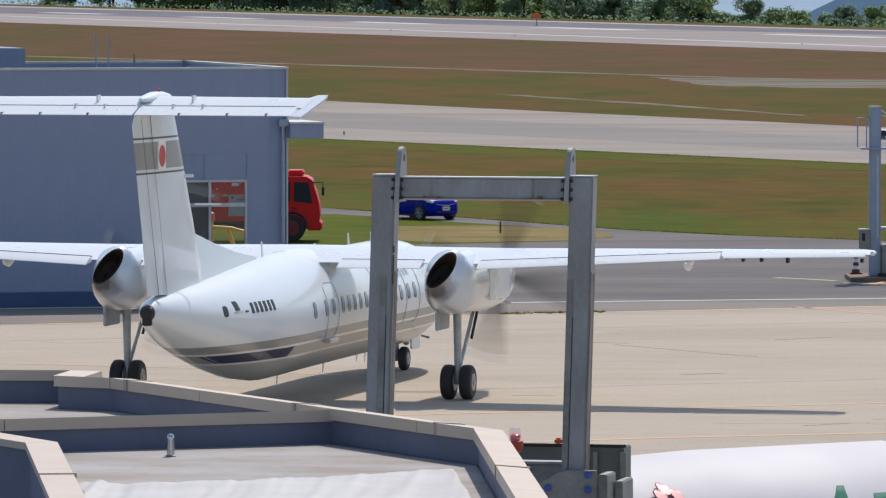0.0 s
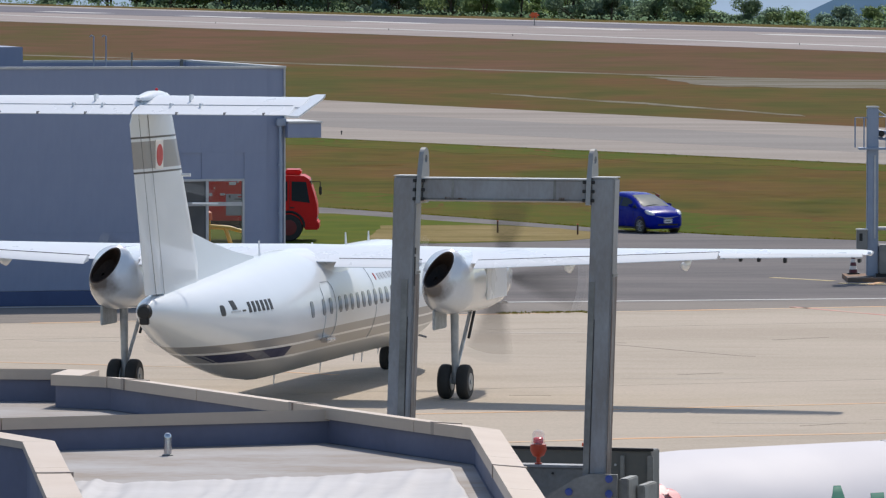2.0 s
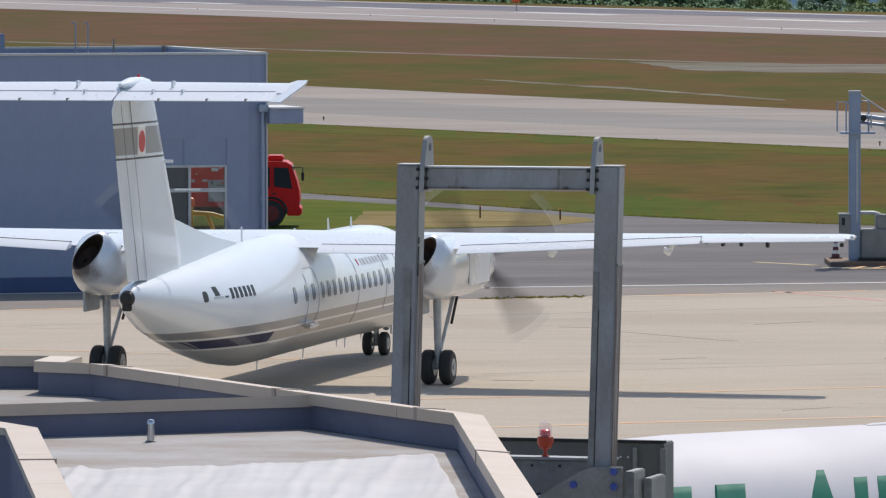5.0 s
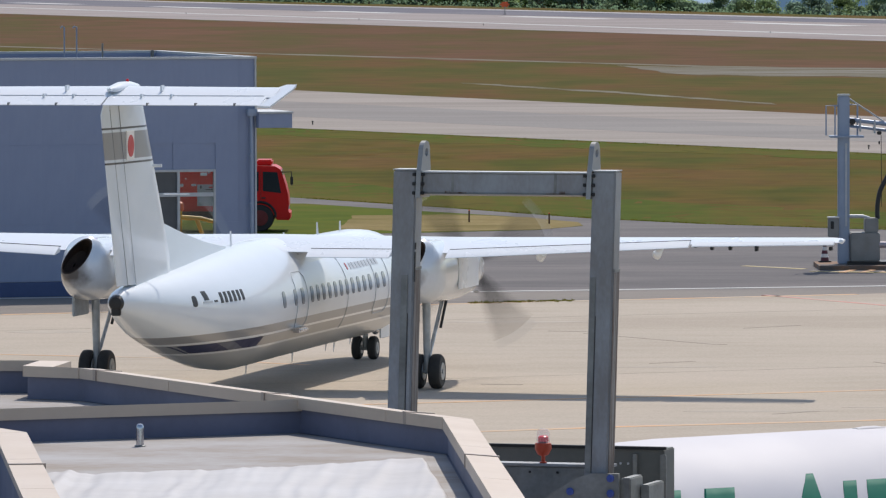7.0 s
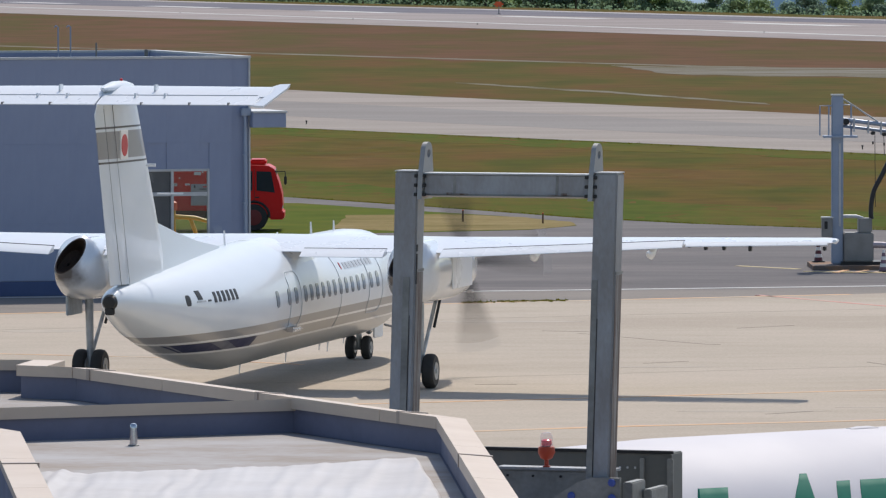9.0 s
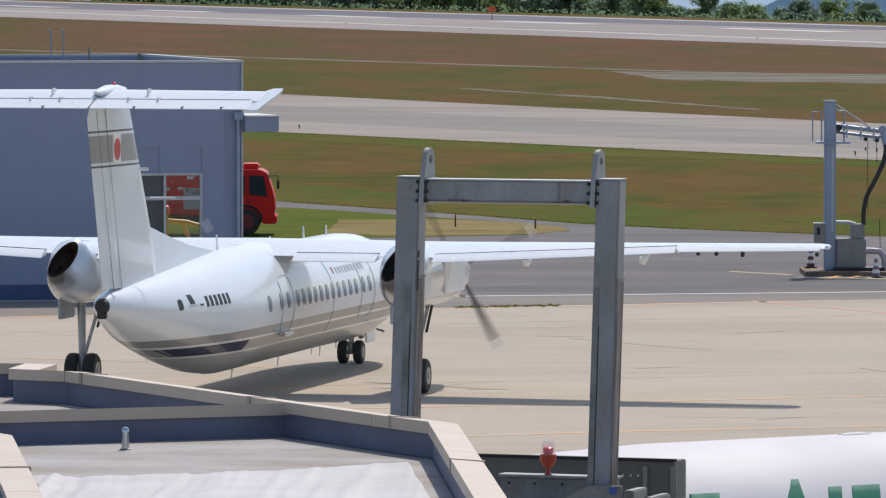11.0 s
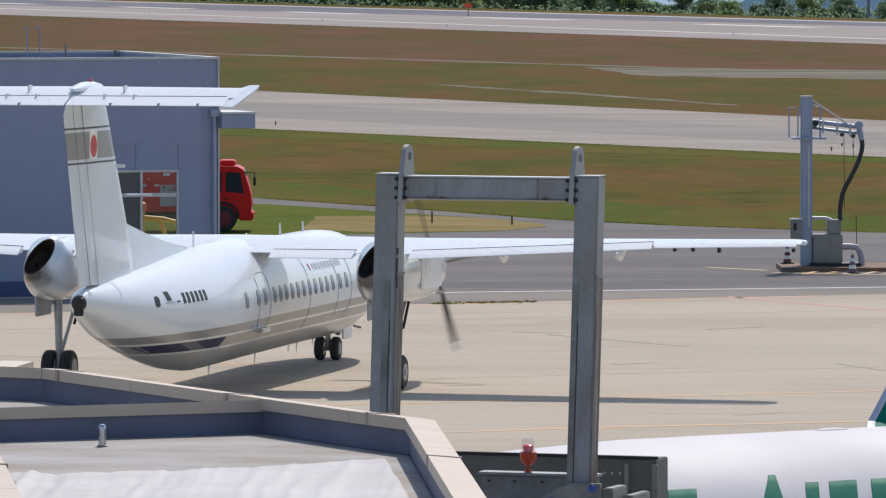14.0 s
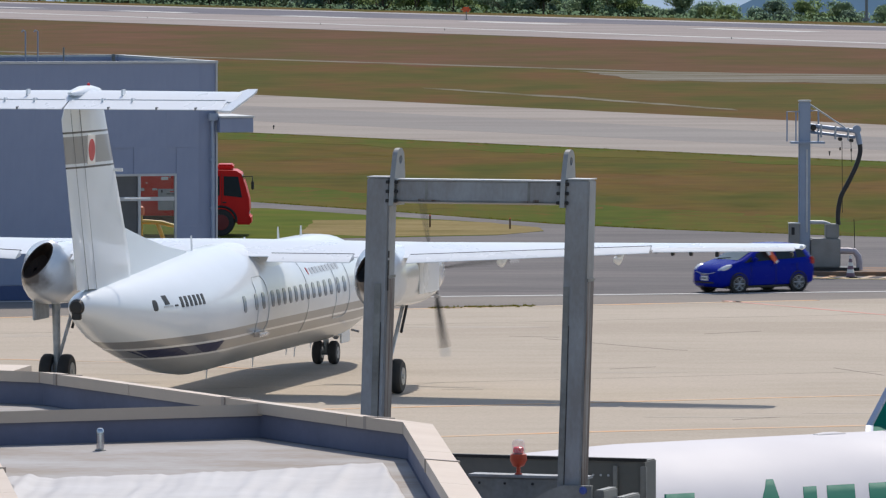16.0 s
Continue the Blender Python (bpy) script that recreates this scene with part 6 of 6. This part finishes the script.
    leaning("beam_flange", box(-0.75, 0.74, -0.1, 0.1, 8.07, 8.084, 0.003), m_coping, "", b)
    for x0, x1, h in ((-0.54, -0.34, 0.014), (-0.54, -0.49, 0.022), (0.37, 0.54, 0.012), (0.49, 0.54, 0.024)):
        leaning("rust_stain", box(x0, x1, -0.0845, -0.0805, 8.088, 8.088 + h, 0.001), m_rust, "", b)
    for x in (-0.47, 0.45):
        leaning("weld_seam", box(x - 0.012, x + 0.012, -0.083, -0.0802, 8.09, 8.262, 0.001), m_panel, "", b)
    # dark gangway housing behind the portal
    h = bp("gangway_housing", box(-1.0, 0.9, 1.8, 2.15, 3.0, 5.76, 0.01), m_darkpanel, "dark grey gangway housing")
    bp("housing_trim", box(-1.0, 0.925, 1.77, 1.8, 5.758, 5.785, 0.004), m_black, "", h)
    bp("housing_edge", box(0.87, 0.925, 1.76, 1.8, 3.0, 5.716, 0.006), m_panel, "", h)
    bp("housing_rib", box(0.62, 0.66, 1.765, 1.798, 3.0, 5.716, 0.004), m_panel, "", h)
    for k in range(4):
        bp("rivet", box(0.35 + 0.07 * k, 0.37 + 0.07 * k, 1.79, 1.799, 5.62, 5.64, 0.003), m_trim, "", h)
    s = bp("equipment_panel", box(-0.25, 0.78, 0.45, 0.6, 4.4, 5.70, 0.01), m_panel, "mid grey equipment panel")
    bp("panel_trim", box(-0.27, 0.8, 0.43, 0.62, 5.702, 5.725, 0.004), m_steel, "", s)
    for x in (-0.18, 0.05, 0.3):
        bp("screw", box(x, x + 0.02, 0.435, 0.449, 5.64, 5.66, 0.003), m_black, "", s)
    # bracket plate with blue-capped bolts at the foot of the post
    out = [(0.1, 4.6), (0.2, 5.38), (0.4, 5.50), (0.66, 5.66), (0.78, 5.70), (1.03, 5.70), (1.03, 4.6)]
    k = bp("bracket_plate", loft([[(x, y, z) for x, z in out] for y in (-0.16, -0.115)]), m_panel, "grey bracket plate with blue bolts")
    for x, z in ((0.60, 5.54), (0.96, 5.66), (0.96, 5.53), (0.72, 5.3), (0.96, 5.3)):
        bp("bolt_cap", loft([[(x + r * math.cos(a), y, z + r * math.sin(a)) for a in (2 * math.pi * i / 12 for i in range(12))] for r, y in ((0.02, -0.185), (0.033, -0.178), (0.034, -0.161))]), m_bolt, "blue bolt cap", k)
    bp("side_box", box(1.035, 1.12, -0.1, 0.3, 4.6, 5.66, 0.01), m_panel, "", k)
    bp("side_box", box(1.125, 1.2, 0.2, 0.7, 4.6, 5.58, 0.01), m_panel, "", k)
    bp("valve_block", tube([(-0.1, 0.35, 5.38), (0.0, 0.3, 5.36), (0.18, 0.3, 5.4)], 0.03, 8), m_black, "black valve block", s)
    bp("hydraulic_rod", tube([(0.05, 0.3, 5.37), (0.3, 0.1, 5.42)], 0.016, 8), m_chrome, "", s)
    bp("mounting_ring", loft([[(1.2 + r * math.cos(a), y, 5.2 + r * math.sin(a)) for a in (2 * math.pi * i / 16 for i in range(16))] for r, y in ((0.05, 0.1), (0.08, 0.11), (0.085, 0.2))]), m_trim, "", k)
    # small orange lamp on the housing, red beacon in front of it
    bp("side_lamp", box(0.24, 0.31, 1.86, 1.93, 5.77, 5.83, 0.015), m_orange, "small orange side lamp", h)
    bx, by = 0.165, 0.5
    b = bp("beacon", loft([[(bx + r * math.cos(a), by + r * math.sin(a), z) for a in (2 * math.pi * i / 20 for i in range(20))] for r, z in ((0.032, 5.726), (0.032, 5.737), (0.018, 5.74), (0.018, 5.785), (0.05, 5.80), (0.074, 5.85), (0.07, 5.9), (0.02, 5.911))]), m_beaconbase, "red and clear warning beacon", None, True)
    bp("red_lens", loft([[(bx + r * math.cos(a), by + r * math.sin(a), z) for a in (2 * math.pi * i / 20 for i in range(20))] for r, z in ((0.045, 5.912), (0.045, 5.955), (0.03, 5.965))]), m_redlens, "red lens", b, True)
    d = bp("clear_dome", loft([[(bx + r * math.cos(a), by + r * math.sin(a), z) for a in (2 * math.pi * i / 20 for i in range(20))] for r, z in ((0.06, 5.902), (0.056, 5.99), (0.044, 6.02), (0.015, 6.03))]), m_dome, "clear dome", b, True)
    d.visible_shadow = False
    # undercarriage
    bp("axle_beam", box(-1.3, 1.3, -0.25, 0.25, 0.55, 0.95, 0.03), m_panel, "grey axle beam")
    bp("leg_frame", box(0.8, 0.93, 1.85, 2.1, 0.06, 3.0, 0.02), m_panel)
    for x in (-1.0, 1.0):
        b = loft([[(x + dx, r * math.cos(a), 0.5 + r * math.sin(a)) for a in (2 * math.pi * i / 24 for i in range(24))] for r, dx in ((0.3, -0.2), (0.46, -0.2), (0.5, -0.12), (0.5, 0.12), (0.46, 0.2), (0.3, 0.2))])
        bp("wheel", b, m_tyre, "", None, True)
    return G


bridge = boarding_bridge()


# ---- roof terrace in the foreground ----
ZT, ZF = 6.93, 6.668
OUT = [(-12.0, 53.1), (-2.75, 52.35), (-2.86, 51.62), (-2.465, 51.385), (-0.93, 48.4), (-0.02, 46.62), (0.40, 45.84), (0.605, 40.6), (0.83, 34.8)]
CROSS = [(-0.83, 47.915), (-3.18, 46.96), (-12.0, 43.4)]
LOW = [(-3.85, 46.5), (-2.81, 44.48), (-2.37, 39.9), (-1.92, 35.2)]


def offset_line(pts, d):
    """The line moved sideways by d (to its right), mitred."""
    res = []
    for i, p in enumerate(pts):
        p = Vector(p)
        ns = []
        for a, b in ((i - 1, i), (i, i + 1)):
            if a >= 0 and b < len(pts):
                t = (Vector(pts[b]) - Vector(pts[a])).normalized()
                ns.append(Vector((t.y, -t.x)))
        n = sum(ns, Vector((0, 0))).normalized()
        res.append(p + n * (d / max(0.4, n.dot(ns[0]))))
    return res


def run(piece, parent, pts, d0, d1, z0, za, zb, material, maxlen=None, gap=0.0):
    """A wall or coping along a line, in butted pieces; its top slopes from za at the offset d0 to zb at d1."""
    a, b = offset_line(pts, d0), offset_line(pts, d1)
    for i in range(len(pts) - 1):
        n = 1 if not maxlen else max(1, round((a[i + 1] - a[i]).length / maxlen))
        for k in range(n):
            t0, t1 = k / n, (k + 1) / n
            g = gap / max(0.01, (a[i + 1] - a[i]).length)
            q = [a[i].lerp(a[i + 1], t0 + g), a[i].lerp(a[i + 1], t1 - g), b[i].lerp(b[i + 1], t1 - g), b[i].lerp(b[i + 1], t0 + g)]
            part(piece, loft([[(v.x, v.y, z0) for v in q], [(v.x, v.y, z) for v, z in zip(q, (za, za, zb, zb))]]), material, parent, "", None, False)


def terrace():
    T = empty("terminal_roof", pose(0, 0, 0.0), "flat terminal roof with blue-grey parapets and beige copings", "roof")
    outline = [tuple(p) for p in OUT] + [(-1.62, 34.8)] + [(x + 0.13, y) for x, y in LOW[::-1]] + [(-4.32, 46.45), (-12.0, 43.36)]
    part("lower_block", prism([(-1.64, 34.8), (-12.0, 34.8), (-12.0, 43.3), (-4.4, 46.36)] + [(x + 0.1, y) for x, y in LOW[1:]], 0.05, 4.6), m_parapet, T, "", None, False)
    part("building_mass", prism(outline, 0.05, ZF - 0.004), m_parapet, T, "", None, False)
    deck = offset_line(OUT, 0.17)
    part("deck", prism([(v.x, v.y) for v in deck] + [(-1.6, 34.82)] + [(x + 0.15, y) for x, y in LOW[::-1]] + [(-4.3, 46.47), (-11.98, 43.38)], ZF - 0.003, ZF), m_deck, T, "grey roof membrane", None, False)
    run("parapet_wall", T, OUT, 0.012, 0.155, ZF + 0.001, ZT - 0.086, ZT - 0.086, m_parapet)
    run("coping", T, OUT, -0.02, 0.19, ZT - 0.085, ZT - 0.018, ZT, m_coping, 2.1, 0.004)
    run("parapet_wall", T, CROSS, -0.07, 0.07, ZF + 0.001, ZT - 0.101, ZT - 0.101, m_parapet)
    run("coping", T, CROSS, -0.1, 0.1, ZT - 0.1, ZT - 0.014, ZT - 0.03, m_coping, 3.3, 0.004)
    run("parapet_wall", T, LOW, -0.13, 0.0, 4.62, ZT - 0.055, ZT - 0.055, m_parapet)
    run("coping", T, LOW, -0.19, 0.03, ZT - 0.054, ZT - 0.004, ZT - 0.004, m_coping, 2.1, 0.004)
    # metal covers over the coping joints
    m_cover = mat("coping joint cover", (0.40, 0.33, 0.28), 0.5, 0.1)
    for x, y, ang in ((-0.93, 48.4, -63), (0.12, 46.38, -63), (0.535, 42.45, -87.8), (-2.3, 51.06, -63)):
        b = loft([[(u, v, z + dz) for u, v, z in ((-0.025, 0.03, -0.012), (0.025, 0.03, -0.012), (0.025, -0.2, 0.006), (-0.025, -0.2, 0.006))] for dz in (-0.09, 0.0)])
        bmesh.ops.transform(b, matrix=pose(x, y, ZT, 0, 0, ang), verts=b.verts)
        part("joint_cover", b, m_cover, T, "", None, False)
    b = loft([[(u, v, z) for u, v in ((-0.025, 0.2), (0.025, 0.2), (0.025, -0.04), (-0.025, -0.04))] for z in (-0.03, 0.004)])
    bmesh.ops.transform(b, matrix=pose(-2.54, 41.75, ZT, 0, 0, -84.3), verts=b.verts)
    part("joint_cover", b, m_cover, T, "", None, False)
    V = empty("roof_vent", pose(-1.94, 46.6, ZF + 0.001), "small metal vent pipe on the roof deck", "vent pipe")
    part("pipe", lathe([(0.028, 0.0), (0.028, 0.125), (0.026, 0.145), (0.018, 0.158), (0.003, 0.162)], 14), m_chrome, V)
    part("base_flange", lathe([(0.04, 0.0), (0.04, 0.006), (0.034, 0.01)], 14), m_panel, V)
    # white sheet laid over the near part of the deck
    bm = bmesh.new()
    nx, ny = 150, 30
    grid = []
    for j in range(ny + 1):
        row = []
        for i in range(nx + 1):
            u, v = i / nx, j / ny
            a, b = Vector((-2.5, 43.98)).lerp(Vector((0.08, 45.3)), u) - Vector((0, 0.3 * math.sin(math.pi * u))), Vector((-2.1, 40.2)).lerp(Vector((0.3, 40.4)), u)
            p = a.lerp(b, v)
            w = 0.014 * noise.noise((u * 10 + v * 2.0, v * 1.4, 0)) + 0.006 * noise.noise((u * 38 + v * 6, v * 1.2, 4)) + 0.036 * max(0, noise.noise((u * 18 + v * 4, v * 0.6, 9))) ** 1.5
            z = ZF + 0.03 + max(-0.02, w) - (0.03 if i in (0, nx) or j == 0 else 0)
            row.append(bm.verts.new((p.x + 0.03 * noise.noise((v * 6, 2, u)), p.y + 0.05 * noise.noise((u * 5, 8, v)), z)))
        grid.append(row)
    for a, b in zip(grid, grid[1:]):
        for i in range(nx):
            bm.faces.new((a[i], a[i + 1], b[i + 1], b[i]))
    tagged(finish(bm, "plastic_sheet", m_tarp, None, None, True, 80), "wrinkled white plastic sheet laid on the roof", "sheet")


terrace()


def weeds():
    """Small tufts along the edge of the apron and in the verges."""
    rnd = random.Random(9)
    verts, faces = [], []
    def tuft(x, y, z, s, n):
        for _ in range(n):
            a, h = rnd.uniform(0, 6.28), s * rnd.uniform(0.5, 1.2)
            dx, dy = math.cos(a), math.sin(a)
            px, py = x + rnd.gauss(0, s * 0.8), y + rnd.gauss(0, s * 0.8)
            i = len(verts)
            verts.extend([(px - dy * 0.02, py + dx * 0.02, z), (px + dy * 0.02, py - dx * 0.02, z), (px + dx * h * 0.5, py + dy * h * 0.5, z + h)])
            faces.append((i, i + 1, i + 2))
    for k in range(150):
        t = rnd.random() ** 0.8
        x = 1.6 + t * 3.0
        tuft(x, 180.8 + (x + 11.3) * 0.384 + rnd.gauss(0, 0.16), 0.05, 0.02 + 0.05 * rnd.random() ** 2, 9)
    edge = [(-4.8, 264.2), (0.8, 254.5), (6.6, 243.4), (10.5, 238.4), (15.8, 233.9), (26, 226)]
    for (a, b) in zip(edge, edge[1:]):
        for k in range(170):
            p = along(a, b, rnd.random())
            tuft(p[0] + rnd.uniform(0, 0.5), p[1] + rnd.uniform(0, 0.7), 0.0, 0.03 + 0.05 * rnd.random() ** 3, 6)
    for k in range(900):
        p = along((-5.8 - 30, 363.7 + 47), (19.9 + 15, 323.1 - 24), rnd.random())
        tuft(p[0] - rnd.uniform(0, 0.8), p[1] - rnd.uniform(0.1, 1.6), 0.0, 0.03 + 0.06 * rnd.random() ** 4, 6)
    me = bpy.data.meshes.new("grass_tufts")
    me.from_pydata(verts, [], faces)
    me.materials.append(leaf_mat("grass blade", (0.10, 0.12, 0.01), (0.14, 0.12, 0.015)))
    tagged(new("grass_tufts", me), "grass tufts along pavement edges", "grass", "", "stuff")


weeds()


# ---- what moves ----
def motions():
    swing = [
        (0, 0.000, 0.000, 0.00), (0.5, 0.049, -0.086, -0.32), (1, 0.084, -0.212, -0.68), (1.5, 0.146, -0.321, -1.24), (2, 0.213, -0.446, -1.80), (2.5, 0.278, -0.588, -2.25), (3, 0.306, -0.754, -2.74),
        (3.5, 0.353, -0.909, -3.19), (4, 0.369, -1.088, -3.65), (6.5, 0.438, -1.436, -4.42), (7, 0.455, -1.553, -4.88), (7.5, 0.488, -1.641, -5.26), (8, 0.495, -1.773, -5.59), (8.5, 0.503, -1.847, -5.88),
        (9, 0.519, -2.009, -6.36), (11.5, 0.603, -2.365, -7.14), (12, 0.612, -2.477, -7.51), (12.5, 0.631, -2.533, -7.65), (13, 0.611, -2.554, -7.74), (13.5, 0.615, -2.507, -7.61), (14, 0.611, -2.456, -7.47),
        (14.5, 0.584, -2.368, -7.25), (15, 0.587, -2.321, -7.07), (15.5, 0.573, -2.228, -6.92), (16, 0.555, -2.239, -6.84)]
    walk(bridge, [(t, pose(0.805 + x, 58 + y, 0.05, 0, 0, a)) for t, x, y, a in swing])
    # the car goes out along the service road, turns beyond the boom and comes back nearer
    drive = [(0, -1.0, 253.4, -52), (0.5, 1.15, 250.6, -54), (1, 3.3, 247.6, -56), (1.5, 5.45, 244.7, -58), (2, 7.4, 241.4, -59), (2.5, 9.35, 238.3, -60), (3, 11.2, 235.3, -60), (3.5, 13.15, 232.8, -58),
             (4, 15.0, 230.6, -54), (4.5, 16.9, 228.3, -48), (6, 23.0, 223.0, -42), (8, 31.0, 216.5, -50), (10, 34.5, 210.0, -110), (12, 30.0, 203.6, -158), (14, 20.3, 199.4, -150), (15, 15.85, 197.3, -147), (15.5, 13.6, 196.2, -146), (16, 11.33, 195.2, -145)]
    walk(car, [(t, pose(x, y, 0.04, 0, 0, a)) for t, x, y, a in drive])
    # the propellers turn fast, then run down
    turns, turn = [], 13.0
    for k in range(16 * FPS + 1):
        turns.append(turn % 360)
        t = k / FPS
        turn += 66.5 - 0.576 * t if t < 9.2 else 61.2 - 46.1 * min(1.0, (t - 9.2) / 1.9) -0.257 if t < 11.1 else 15.1
    for sgn, (pr, blades) in zip((1, -1), PROPS):
        walk(pr, [(k / FPS, pose(4.55, sgn * 3.94, 2.64, a, 0, 0)) for k, a in enumerate(turns)])
        # the blades feather as the propeller runs down
        for blade, axis in blades:
            walk(blade, [(t, Matrix.Rotation(radians(a), 4, axis)) for t, a in ((0, 0), (9.3, 0), (11.1, FEATHER), (16, FEATHER))])


motions()
